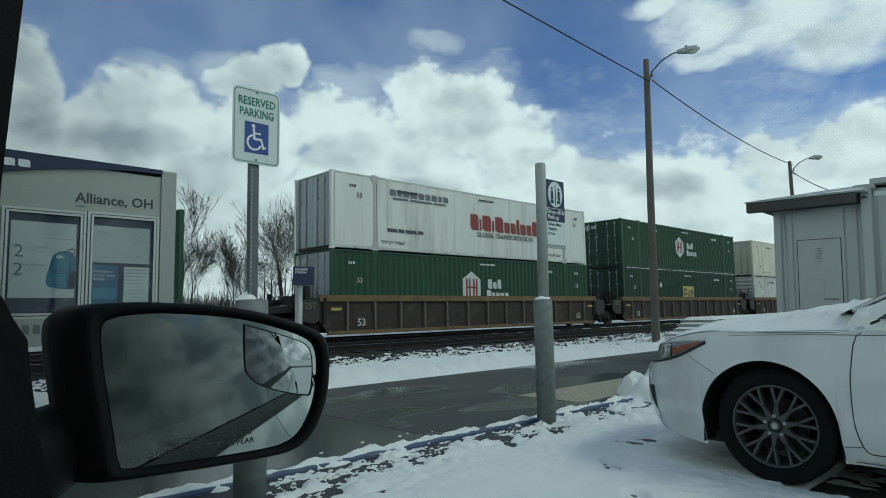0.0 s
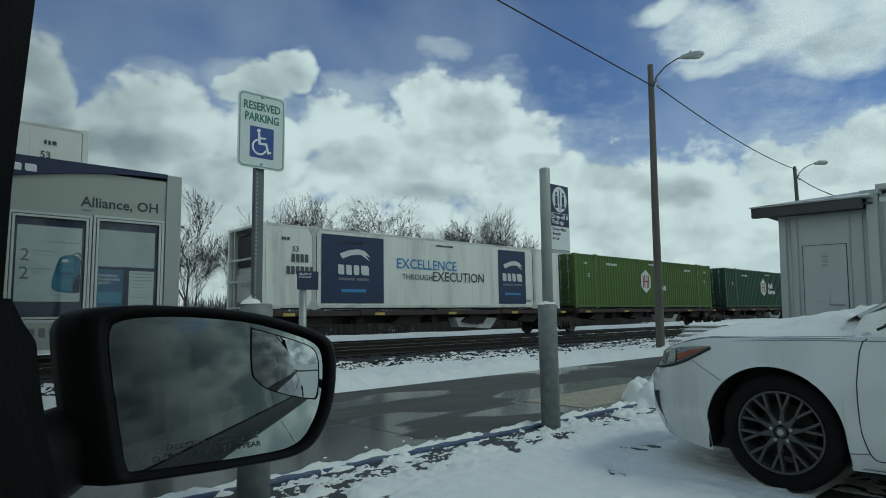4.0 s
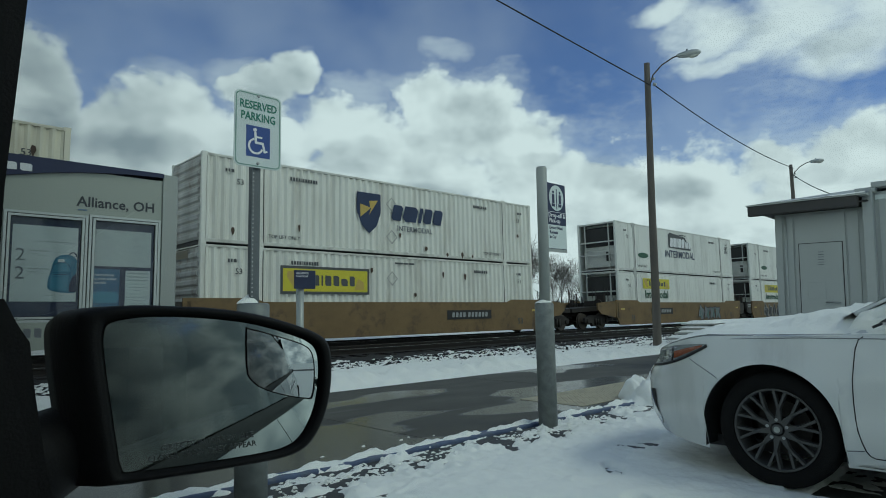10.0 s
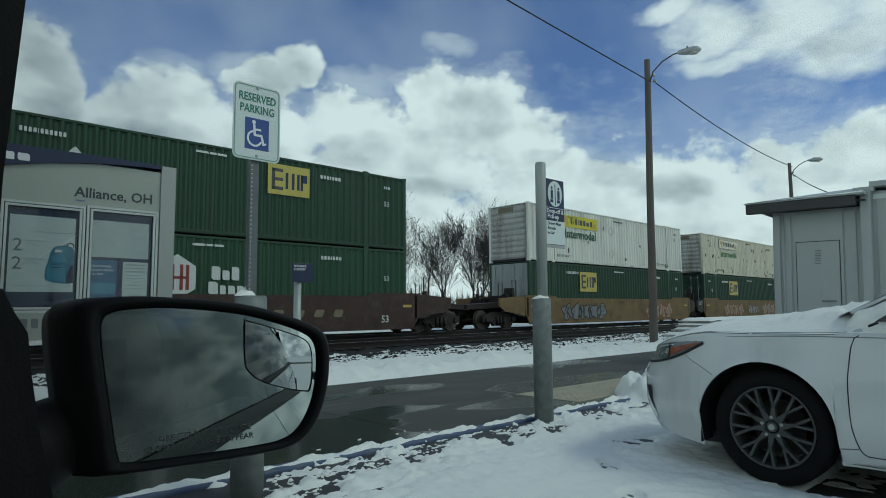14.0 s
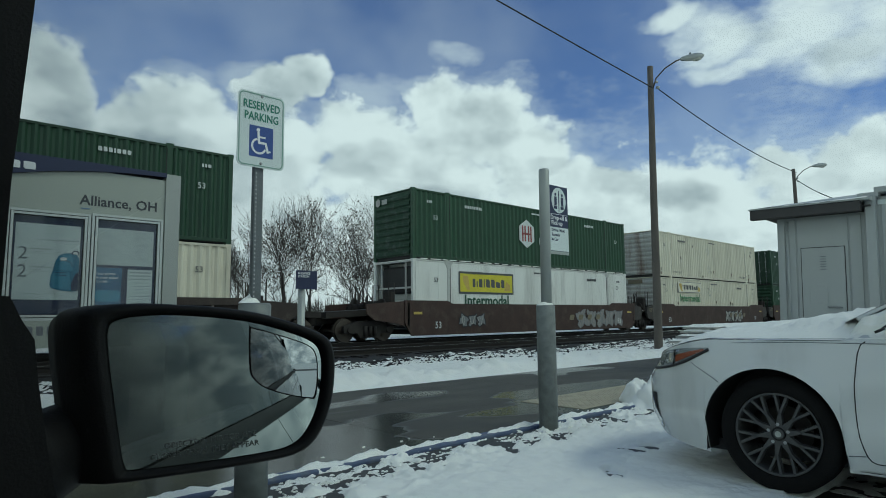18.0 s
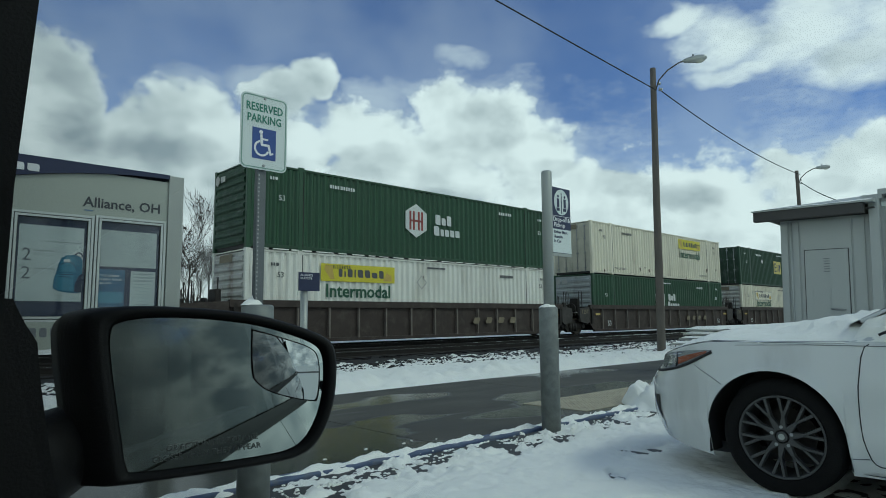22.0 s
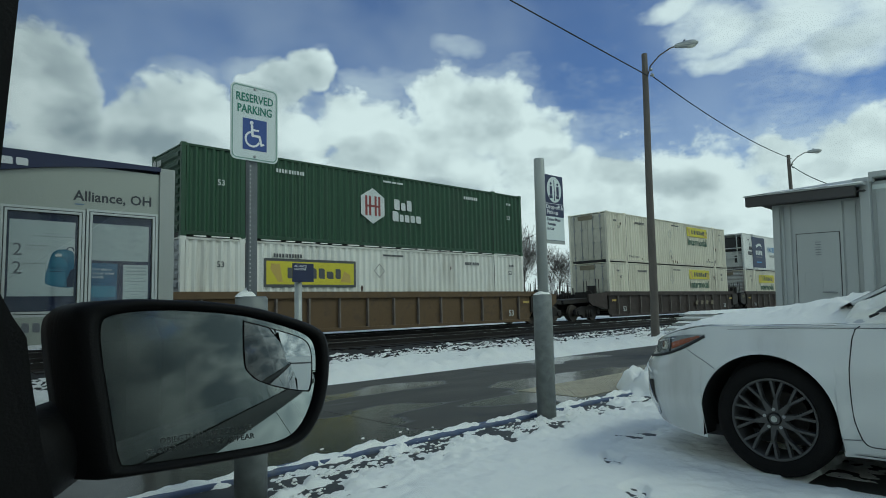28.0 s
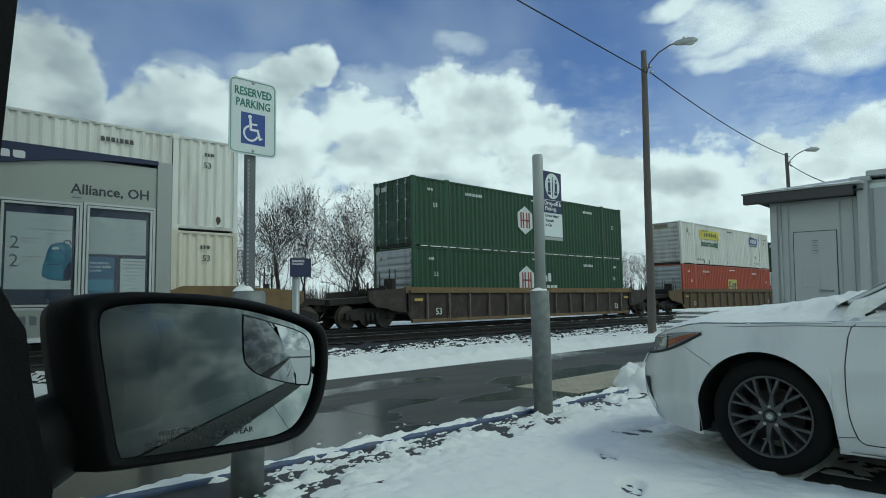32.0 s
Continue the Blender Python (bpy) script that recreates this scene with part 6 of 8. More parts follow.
def drop_off_sign():
    b = bollard(4.84, 3.705, 0.09, 1.15, "galvanised steel bollard round the foot of the drop-off sign")
    snow_cap(b, -0.01, 0, 1.146, 0.075, 0.045, 2.4)
    s = thing("drop_off_sign", pose(4.85, 3.70, 1.12), "navy and white drop-off and pick-up sign on a grey post", "sign")
    part("post", Geo().tube([(0, 0, 0), (0.006, -0.008, 1.35), (0.006, -0.008, 1.365)], [0.052, 0.052, 0.045], 24), M["post_grey"], s, "smooth grey tubular post")
    p = part("plate", Geo().box(0, 0.305, -0.004, 0.004, 0, 0.69), M["navy"], s, "navy enamel plate", at=pose(0.058, -0.02, 0.53))
    part("white_field", Geo().box(0.002, 0.303, -0.006, -0.004, 0.035, 0.27), M["white_sign"], p, "white lower field")
    part("grey_foot", Geo().box(0.002, 0.303, -0.006, -0.004, 0.0, 0.03), M["post_grey"], p)
    part("disc", Geo().prism([(0.155 + 0.118 * math.cos(a), 0.545 + 0.13 * math.sin(a)) for a in [k * math.pi / 16 for k in range(32)]][::-1], -0.006, -0.004), M["white_sign"], p, "white disc")
    g = Geo().box(0.149, 0.159, -0.008, -0.006, 0.43, 0.64)
    for s0 in (-1, 1):
        x = 0.155 + s0 * 0.055
        g.box(x - 0.018, x + 0.018, -0.008, -0.006, 0.49, 0.58).box(x - 0.028, x + 0.022, -0.008, -0.006, 0.455, 0.485).prism([(x + 0.014 * math.cos(a), 0.602 + 0.014 * math.sin(a)) for a in [k * math.pi / 6 for k in range(12)]][::-1], -0.008, -0.006)
    part("pictogram", g, M["navy"], p, "plain dark shapes")
    part("rule", Geo().box(0.01, 0.295, -0.006, -0.004, 0.399, 0.403), M["white_ink"], p)
    for i, w in enumerate(("Drop-off &", "Pick-up")):
        part("lettering", letters(w, 0.062, M["white_ink"]), None, p, "white lettering", at=pose(0.15 if i == 0 else 0.115, -0.006, 0.366 - i * 0.054) @ FACE)
    for i, w in enumerate(("Driver Must", "Remain", "in Car")):
        part("lettering", letters(w, 0.044, M["navy"]), None, p, "navy lettering", at=pose((0.13, 0.09, 0.075)[i], -0.0072, 0.24 - i * 0.046) @ FACE)


drop_off_sign()


def station_sign():
    s = thing("station_sign", pose(4.36, 7.42, 0), "small navy station sign on a grey tubular post", "sign")
    part("post", Geo().tube([(0, 0, -0.1), (0, 0, 1.45)], 0.05, 20), M["post_grey"], s, "smooth grey tubular post")
    p = part("plate", Geo().box(-0.125, 0.20, -0.07, -0.055, 1.435, 1.685, 0.004), M["navy"], s, "navy enamel plate")
    for i, w in enumerate(("ALLIANCE", "STATION")):
        part("lettering", letters(w, 0.042, M["white_ink"]), None, p, "white lettering", at=pose((-0.005, -0.013)[i], -0.0712, 1.645 - i * 0.042) @ FACE)


station_sign()


def kiosk():
    """Information case on the platform, two glazed notice frames under a curved navy header."""
    k = thing("information_kiosk", pose(0, 6.0, 0), "silver information kiosk with two glazed poster cases", "kiosk")
    part("cabinet", Geo().box(0.02, 2.06, 0.02, 0.34, 0.86, 2.36), M["silver"], k, "silver painted panel")
    arc = lambda t: 2.385 - 0.40 * (1 - t) ** 2.0
    part("header", Geo().prism([(0.0, 1.98)] + [(2.06 * t, arc(t)) for t in [q / 12 for q in range(13)]][1:] + [(2.06, 2.425), (0.0, 2.425)], -0.012, 0.36), M["navy"], k, "navy header with a curved lower edge")
    part("name_bars", bars([0.085, 0.1, 0.085, 0.085, 0.1, 0.085], 0.062, 0.022, M["white_ink"]), None, k, at=pose(0.68, -0.014, 2.325))
    corner = [(2.06, 0.0)] + [(2.178 + 0.025 * math.sin(a), 0.025 - 0.025 * math.cos(a)) for a in [q * math.pi / 8 for q in range(5)]] + [(2.203, 0.36), (2.06, 0.36)]
    part("corner_column", Geo().add([(x, y, 0.1) for x, y in corner] + [(x, y, 2.42) for x, y in corner], [tuple(range(len(corner)))[::-1], tuple(range(len(corner), 2 * len(corner)))] + [(i, (i + 1) % len(corner), len(corner) + (i + 1) % len(corner), len(corner) + i) for i in range(len(corner))]), M["post_grey"], k, "rounded pale corner column")
    part("leg", Geo().box(0.05, 0.17, 0.1, 0.3, -0.02, 0.87), M["post_grey"], k)
    low = [(0.02, 0.80), (0.7, 0.80), (1.2, 0.83), (1.7, 0.86), (2.06, 0.865), (2.06, 1.06), (0.02, 1.06)]
    part("lower_panel", Geo().prism(low, -0.008, 0.3), M["silver"], k)
    part("base_trim", Geo().prism([(0.02, 0.765), (0.7, 0.77), (1.2, 0.80), (1.7, 0.83), (2.06, 0.84), (2.06, 0.87), (1.7, 0.86), (1.2, 0.83), (0.7, 0.80), (0.02, 0.80)], -0.01, 0.3), M["white_ink"], k)
    part("lettering", letters("Alliance, OH", 0.124, M["kiosk_ink"], 0.018), None, k, "dark grey lettering", at=pose(1.672, 0.018, 2.088) @ FACE)
    part("number_bars", bars([0.04, 0.05, 0.05, 0.05, 0.05, 0.05, 0.05, 0.05], 0.075, 0.025, M["grey_ink"]), None, k, at=pose(1.22, -0.01, 0.965))
    part("small_label", Geo().box(1.36, 1.43, 0.014, 0.02, 2.012, 2.022), M["kiosk_blue"], k)
    for x0, x1, z0, z1 in ((0.83, 1.437, 1.05, 1.965), (1.447, 2.042, 1.05, 1.978)):
        f = part("poster_case", Geo().box(x0, x1, 0.012, 0.024, z0, z1), M["navy"], k, "dark backed poster case")
        for k0, k1, lift, paint in ((0.0, 0.020, -0.012, "case_alu"), (0.020, 0.027, 0.006, "black"), (0.027, 0.046, -0.018, "case_alu"), (0.046, 0.051, -0.004, "black")):
            part("case_frame" if paint == "case_alu" else "gasket", Geo().box(x0 + k0, x1 - k0, lift, 0.02, z1 - k1, z1 - k0).box(x0 + k0, x1 - k0, lift, 0.02, z0 + k0, z0 + k1).box(x0 + k0, x0 + k1, lift, 0.02, z0 + k1, z1 - k1).box(x1 - k1, x1 - k0, lift, 0.02, z0 + k1, z1 - k1), M[paint], f, "pale aluminium frame" if paint == "case_alu" else "black gasket")
        for sx in (x0 + 0.12, x1 - 0.12):
            part("screw", kept("case_screw", lambda: Geo().tube([(0, 0, 0), (0, -0.004, 0)], 0.006, 8).mesh("screw", M["grey_ink"])), None, f, at=pose(sx, -0.018, z0 + 0.036))
        part("glass", Geo().box(x0 + 0.04, x1 - 0.04, -0.004, -0.002, z0 + 0.04, z1 - 0.04), M["case_glass"], f, "clear glazing")
    # left case: a baggage notice
    n = part("notice", Geo().box(0.897, 1.368, 0.006, 0.010, 1.222, 1.851), M["paper"], k, "printed baggage notice")
    for z in (1.60, 1.45):
        part("numeral", letters("2", 0.148, M["grey_ink"], 0.0), None, n, at=pose(0.957, 0.0045, z) @ FACE)
        part("text_bars", Geo().box(1.005, 1.16, 0.0045, 0.006, z + 0.036, z + 0.046).box(1.005, 1.09, 0.0045, 0.006, z + 0.016, z + 0.021).box(1.005, 1.14, 0.0045, 0.006, z + 0.002, z + 0.006), M["print_grey"], n)["kind"] = "stuff"
    part("text_bars", Geo().box(1.04, 1.345, 0.0045, 0.006, 1.716, 1.724).box(0.92, 1.07, 0.0045, 0.006, 1.27, 1.274).box(1.13, 1.2, 0.0045, 0.006, 1.27, 1.276), M["print_grey"], n)
    shape = lambda w, h, r, x, z: [(x + p, z + q) for p, q in rounded(w, h, r)][::-1]
    bag = part("printed_bag", Geo().prism([(1.155, 1.345), (1.158, 1.42), (1.172, 1.455), (1.185, 1.53), (1.205, 1.585), (1.24, 1.612), (1.30, 1.618), (1.345, 1.605), (1.366, 1.575), (1.366, 1.30), (1.33, 1.292), (1.24, 1.298), (1.185, 1.312), (1.162, 1.325)][::-1], 0.0035, 0.006), M["bag_blue"], n, "blue rucksack printed on the notice")
    part("printed_panel", Geo().prism([(1.195, 1.47), (1.20, 1.53), (1.22, 1.575), (1.25, 1.598), (1.305, 1.60), (1.318, 1.57), (1.318, 1.47)][::-1], 0.0022, 0.0035), M["bag_light"], bag)
    part("printed_pocket", Geo().prism([(1.182, 1.322), (1.172, 1.36), (1.178, 1.44), (1.19, 1.458), (1.285, 1.462), (1.302, 1.445), (1.305, 1.32), (1.29, 1.31)][::-1], 0.0022, 0.0035), M["bag_light"], bag)
    part("printed_label", Geo().prism(shape(0.05, 0.028, 0.012, 1.248, 1.565), 0.0010, 0.0022), M["paper"], bag, "pale label")
    part("printed_strap", ring_bar(Geo(), 1.335, 1.612, 0.030, 0.009, -20, 190, 0.0035, 0.006), M["navy"], bag)
    part("printed_zip", ring_bar(Geo(), 1.257, 1.495, 0.062, 0.005, 5, 150, 0.001, 0.0022, 14), M["navy"], bag)
    part("printed_seam", Geo().box(1.195, 1.275, 0.001, 0.0022, 1.425, 1.431).box(1.19, 1.295, 0.001, 0.0022, 1.447, 1.451), M["navy"], bag)
    part("printed_side", Geo().prism([(1.315, 1.30), (1.312, 1.36), (1.34, 1.44), (1.366, 1.46), (1.366, 1.30)][::-1], 0.0010, 0.0035), M["navy"], bag)
    # right case: a blank sheet, a ticket poster and a printed list
    part("notice", Geo().sheet(40, 30, lambda u, v: (1.482 + 0.486 * u, 0.006 - 0.006 * max(0.0, fbm(u, v, 3.0, 5.0, 3)), 1.532 + 0.325 * v)), M["crumpled"], k, "crumpled blank paper sheet")
    t = part("poster", Geo().box(1.492, 1.708, 0.006, 0.010, 1.12, 1.508), M["poster_blue"], k, "blue ticket poster")
    for i, w in enumerate(("Your phone", "is your ticket", "to ride")):
        part("lettering", letters(w, 0.034, M["white_ink"]), None, t, at=pose((1.577, 1.592, 1.553)[i], 0.0045, 1.455 - i * 0.034) @ FACE)
    part("text_bars", Geo().box(1.545, 1.69, 0.0045, 0.006, 1.215, 1.222), M["white_ink"], t)
    part("printed_glow", Geo().prism(shape(0.20, 0.10, 0.03, 1.60, 1.26), 0.0035, 0.006), M["bag_light"], t, "pale blue lower part of the poster")
    q = part("notice", Geo().box(1.757, 1.968, 0.006, 0.010, 1.12, 1.50), M["paper"], k, "printed timetable sheet")
    g = Geo()
    for i in range(11):
        w = 0.085 if i < 3 else 0.06 + 0.03 * math.sin(i * 2.1)
        g.box(1.862 - w, 1.862 + w, 0.0045, 0.006, 1.468 - i * 0.03, (1.480 if i < 3 else 1.474) - i * 0.03)
    part("text_bars", g, M["print_grey"], q)["kind"] = "stuff"


M["kiosk_ink"] = mat("dark_grey_letters", (0.045, 0.05, 0.06), 0.5, var=0.08)
M["kiosk_blue"] = mat("small_blue_print", (0.12, 0.19, 0.30), 0.5, var=0.1)
M["case_alu"] = mat("pale_aluminium", (0.56, 0.59, 0.57), 0.4, 0.2, var=0.08, scale=6)
M["paper"] = mat("paper", (0.72, 0.75, 0.74), 0.7, var=0.06, scale=3)
M["print_grey"] = mat("print_grey", (0.46, 0.48, 0.48), 0.6, var=0.1)
# Grey mottle in the colour stands for reflective blotches and highlights on the sheet
M["crumpled"] = mat("crumpled_paper", (0.60, 0.63, 0.62), 0.45, var=0.25, scale=5, bump=1.0, bscale=9, dirt=(0.36, 0.38, 0.38), dirt_amt=0.5, dscale=4)
M["bag_blue"] = mat("print_blue", (0.05, 0.20, 0.32), 0.6, var=0.15)
M["bag_light"] = mat("print_light_blue", (0.10, 0.30, 0.44), 0.6, var=0.12)
M["poster_blue"] = mat("poster_blue", (0.06, 0.16, 0.30), 0.5, var=0.6, scale=5)
M["case_glass"] = pane_mat("case_glass", (0.9, 0.92, 0.92), gloss=1.0)
kiosk()


# ---- lamp poles and wires ----
def lamp_pole(x, y, h, lean, label):
    p = thing("street_lamp", pose(x, y, 0), label, "street lamp", "lamps along the platform")
    lx, ly = lean
    path = [(lx * k + 0.012 * math.sin(k * 9), ly * k, -0.3 + (h + 0.3) * k) for k in [i / 10 for i in range(11)]]
    part("pole", Geo().tube(path, [0.125 - 0.04 * i / 10 for i in range(11)], 14), M["wood_pole"], p, "weathered round timber pole")
    part("arm", Geo().tube([(lx, ly - 0.06, h - 0.75), (lx + 0.03, ly - 0.16, h - 0.42), (lx + 0.12, ly - 0.42, h - 0.15), (lx + 0.24, ly - 0.72, h + 0.02), (lx + 0.31, ly - 0.92, h + 0.06)], 0.022, 8), M["wood_pole"], p, "curved steel bracket arm")
    d = Vector((0.42, -0.9, 0.02)).normalized()
    a = Vector((lx + 0.28, ly - 0.82, h + 0.05))
    prof = [(0, 0.03), (0.08, 0.07), (0.25, 0.10), (0.45, 0.115), (0.6, 0.09), (0.68, 0.03)]
    part("lamp_head", Geo().tube([a + d * s for s, _ in prof], [r for _, r in prof], 14), M["lamp_shell"], p, "cobra-head lamp shell")
    part("lens", Geo().tube([a + d * (0.32 + 0.06 * i) + Vector((0, 0, -0.055)) for i in range(6)], [0.03, 0.075, 0.085, 0.085, 0.07, 0.03], 12), M["lamp_glass"], p, "cloudy lamp lens")
    part("photocell", Geo().tube([a + d * 0.3 + Vector((0, 0, 0.09)), a + d * 0.3 + Vector((0, 0, 0.15))], 0.03, 8), M["grey_ink"], p)
    part("insulator", Geo().tube([(lx + 0.1, ly - 0.12, h - 0.66), (lx + 0.15, ly - 0.2, h - 0.70)], 0.05, 8).tube([(lx + 0.08, ly - 0.1, h - 0.5), (lx + 0.13, ly - 0.16, h - 0.5)], 0.045, 8), M["lamp_shell"], p, "pale insulator")
    return p


lamp_pole(17.2, 9.09, 8.62, (0.07, -0.12), "timber pole with a cobra-head street lamp beside the tracks")
lamp_pole(36.0, 10.82, 8.7, (0.0, 0.0), "distant timber pole with a cobra-head street lamp")


def wire(a, b, sag, label):
    a, b = Vector(a), Vector(b)
    pts = [a.lerp(b, i / 30) - Vector((0, 0, sag * 4 * (i / 30) * (1 - i / 30))) for i in range(31)]
    w = tagged(part("overhead_wire", Geo().tube(pts, 0.017, 6), M["wire"]), label, "wire")
    return w


wire((17.37, 8.82, 7.92), (36.08, 10.7, 8.5), 0.28, "thin dark cable sagging from lamp pole to lamp pole")
wire((17.2, 8.85, 7.88), (-24.0, 8.4, 9.6), 0.15, "thin dark cable running in to the lamp pole")
wire((36.1, 10.8, 8.2), (16.0, 2.6, 3.05), 0.3, "thin service cable dropping to the shed roof")


# ---- equipment shed ----
def shed():
    lean = Matrix.Translation((0, 3.4, 0)) @ Matrix.Rotation(radians(1.9), 4, (0.69, 0.72, 0)) @ Matrix.Translation((0, -3.4, 0))
    s = thing("equipment_shed", pose(12.3, 0, 0) @ lean, "grey sheet-metal equipment shed with a snowy roof edge", "shed")
    ys = [4.12, 3.98, 3.80, 2.98, 2.78]
    part("wall", Geo().box(0.0, 4.0, -3.0, 4.12, -0.1, 2.76), M["shed"], s, "grey painted metal wall")
    for a, b in zip(ys, ys[1:]):
        part("wall_panel", Geo().box(-0.022, 0, b + 0.012, a - 0.012, 0.05, 2.72, 0.006), M["shed"], s)
    for i in range(9):
        part("wall_panel", Geo().box(-0.022, 0, 2.5 - 0.6 * (i + 1) + 0.008, 2.5 - 0.6 * i - 0.008, 0.05, 2.98, 0.004), M["shed"], s)
    part("upper_wall", Geo().box(0.0, 4.0, -3.0, 2.6, 2.76, 3.0), M["shed"], s)
    part("corner_pilaster", Geo().box(-0.17, 0.0, 2.55, 2.70, -0.1, 3.02, 0.012), M["shed"], s, "boxed grey downpipe casing")
    part("fascia", Geo().box(-0.38, -0.25, 2.72, 4.46, 2.735, 2.905, 0.008), M["shed_dark"], s, "dark eaves board")
    part("fascia", Geo().box(-0.25, 4.2, 4.40, 4.46, 2.84, 2.905, 0.006), M["shed_dark"], s, "dark eaves board")
    part("soffit", Geo().box(-0.25, 4.2, 2.6, 4.40, 2.82, 2.84), M["shed_dark"], s)
    eaves, ridge = 2.91, 3.20
    part("roof", Geo().add([(-0.40, 4.48, eaves), (-0.40, 2.58, eaves), (4.3, 2.58, eaves), (4.3, 4.48, eaves), (-0.40, 4.48, eaves + 0.022), (-0.40, 2.58, eaves + 0.022), (0.6, 2.58, ridge), (4.3, 2.58, ridge), (4.3, 4.48, eaves + 0.06), (1.4, 4.48, eaves + 0.06)], [(3, 2, 1, 0), (4, 5, 6, 9), (9, 6, 7, 8), (0, 1, 5, 4), (2, 7, 6, 5, 1), (2, 3, 8, 7), (3, 0, 4, 9, 8)]).box(-0.16, 4.3, -3.2, 2.56, 3.05, 3.14, 0.01), M["shed"], s, "low sheet-metal roof")
    part("roof_snow", Geo().sheet(40, 4, lambda u, v: (-0.41 + 0.3 * v, 4.47 - 1.86 * u, eaves + 0.026 + 0.072 * v * u + 0.014 * math.sin(v * math.pi) + 0.008 * fbm(u * 9, v, 1.0, 4.0))), M["snow"], s, "thin snow on the roof edge")
    part("gutter_head", Geo().box(-0.15, 0.0, 2.50, 2.80, 2.98, 3.06, 0.012), M["shed"], s, "grey gutter box on the downpipe casing")
    part("wall_band", Geo().box(-0.03, 0.0, -3.0, 2.54, 2.86, 2.94, 0.006), M["white_sign"], s, "pale band below the roof")
    d = part("door", Geo().box(-0.045, -0.022, 3.05, 3.72, 0.08, 2.19, 0.006), M["shed"], s, "grey flush metal door")
    part("door_frame", Geo().box(-0.034, -0.02, 3.038, 3.05, 0.05, 2.202).box(-0.034, -0.02, 3.72, 3.732, 0.05, 2.202).box(-0.034, -0.02, 3.05, 3.72, 2.19, 2.202), M["shed_dark"], d)
    for i in range(6):
        part("louvre", kept("louvre", lambda: Geo().box(-0.056, -0.045, 3.33, 3.42, 0, 0.010).mesh("louvre", M["grey_ink"])), None, d, at=pose(0, 0, 1.80 + i * 0.045))
    part("hatch", Geo().box(-0.052, -0.045, 3.32, 3.60, 1.2, 1.5, 0.003), M["shed"], d)
    part("handle", Geo().tube([(-0.05, 3.12, 1.14), (-0.10, 3.12, 1.14), (-0.10, 3.32, 1.15)], 0.014, 8), M["steel_bar"], d, "bare metal lever handle")
    part("conduit", Geo().tube([(-0.04, 3.93, 0.1), (-0.04, 3.93, 2.7)], 0.02, 8), M["shed"], s)


shed()


def slab_stack():
    M["old_board"] = mat("bleached_board", (0.42, 0.42, 0.40), 0.8, var=0.2, scale=4, dirt=(0.2, 0.19, 0.18), dirt_amt=0.4, dscale=2)
    s = thing("board_stack", pose(0, 0, 0), "stack of long boards covered with snow", "stack")
    for i, (x0, z) in enumerate(((19.3, -0.02), (19.0, 0.13), (19.5, 0.28), (19.75, 0.43), (19.9, 0.57))):
        part("board", Geo().box(x0, 27.0, 8.7 - 0.04 * i, 9.75 - 0.03 * i, z, z + 0.06, 0.01), M["old_board"], s)
        part("snow_layer", Geo().sheet(40, 6, lambda u, v: (x0 - 0.04 + (27.1 - x0) * u, 8.64 - 0.04 * i + 1.15 * v, z + 0.06 + 0.075 * min(1, 14 * v * (1 - v)) * min(1, 60 * u) + 0.012 * math.sin(u * 55 + i))), M["snow"], s, "layer of snow")


slab_stack()


# ---- the car from which the camera looks out ----
M["own_paint"] = mat("dark_grey_car_paint", (0.03, 0.033, 0.035), 0.3, 0.4, var=0.05, coat=1.0)
M["own_trim"] = mat("black_trim", (0.0035, 0.0036, 0.004), 0.6, var=0.15, scale=20, bump=0.12, bscale=400)
M["own_trim"].node_tree.nodes["Principled BSDF"].inputs["Specular IOR Level"].default_value = 0.22
M["cabin"] = mat("dark_cabin_trim", (0.006, 0.006, 0.007), 0.9, var=0.2)
M["own_glass"] = mat("tinted_glass", (0.01, 0.012, 0.013), 0.04, var=0.05)
M["window"] = pane_mat("car_window", (0.93, 0.95, 0.95), 1.33, gloss=0.9)
M["mirror"] = mat("mirror_silver", (0.55, 0.61, 0.585), 0.015, 1.0, var=0.01)
M["spot"] = mat("spot_mirror_silver", (0.5, 0.53, 0.53), 0.015, 1.0, var=0.01)
M["etched"] = mat("etched_mark", (0.06, 0.065, 0.065), 0.6, var=0.05)


def side_x(y, z):
    """Outer face of the car's flank: door skin below the belt, glass leaning in above it."""
    belt = 0.885
    bow = -0.035 * (max(0.0, -y - 0.4) / 2.2) ** 2 - 0.05 * max(0.0, -y - 2.2) ** 2
    if z >= belt:
        return 0.118 + bow - (z - belt) * 0.2 - (z - belt) ** 2 * 0.335
    k = (belt - z) / 0.64
    return 0.118 + bow + 0.16 * math.sin(min(1.0, k * 1.15) * 2.3) - 0.05 * k * k + (0.018 if 0.60 < z < 0.66 else 0.0)


def curve_round(p, n=4):
    """The closed outline p, rounded through its points."""
    out = []
    for i in range(len(p)):
        a, b, c, d = (Vector(p[(i + k - 1) % len(p)]) for k in range(4))
        for j in range(n):
            t = j / n
            out.append(tuple(0.5 * (2 * b + (c - a) * t + (2 * a - 5 * b + 4 * c - d) * t * t + (3 * b - a - 3 * c + d) * t ** 3)))
    return out


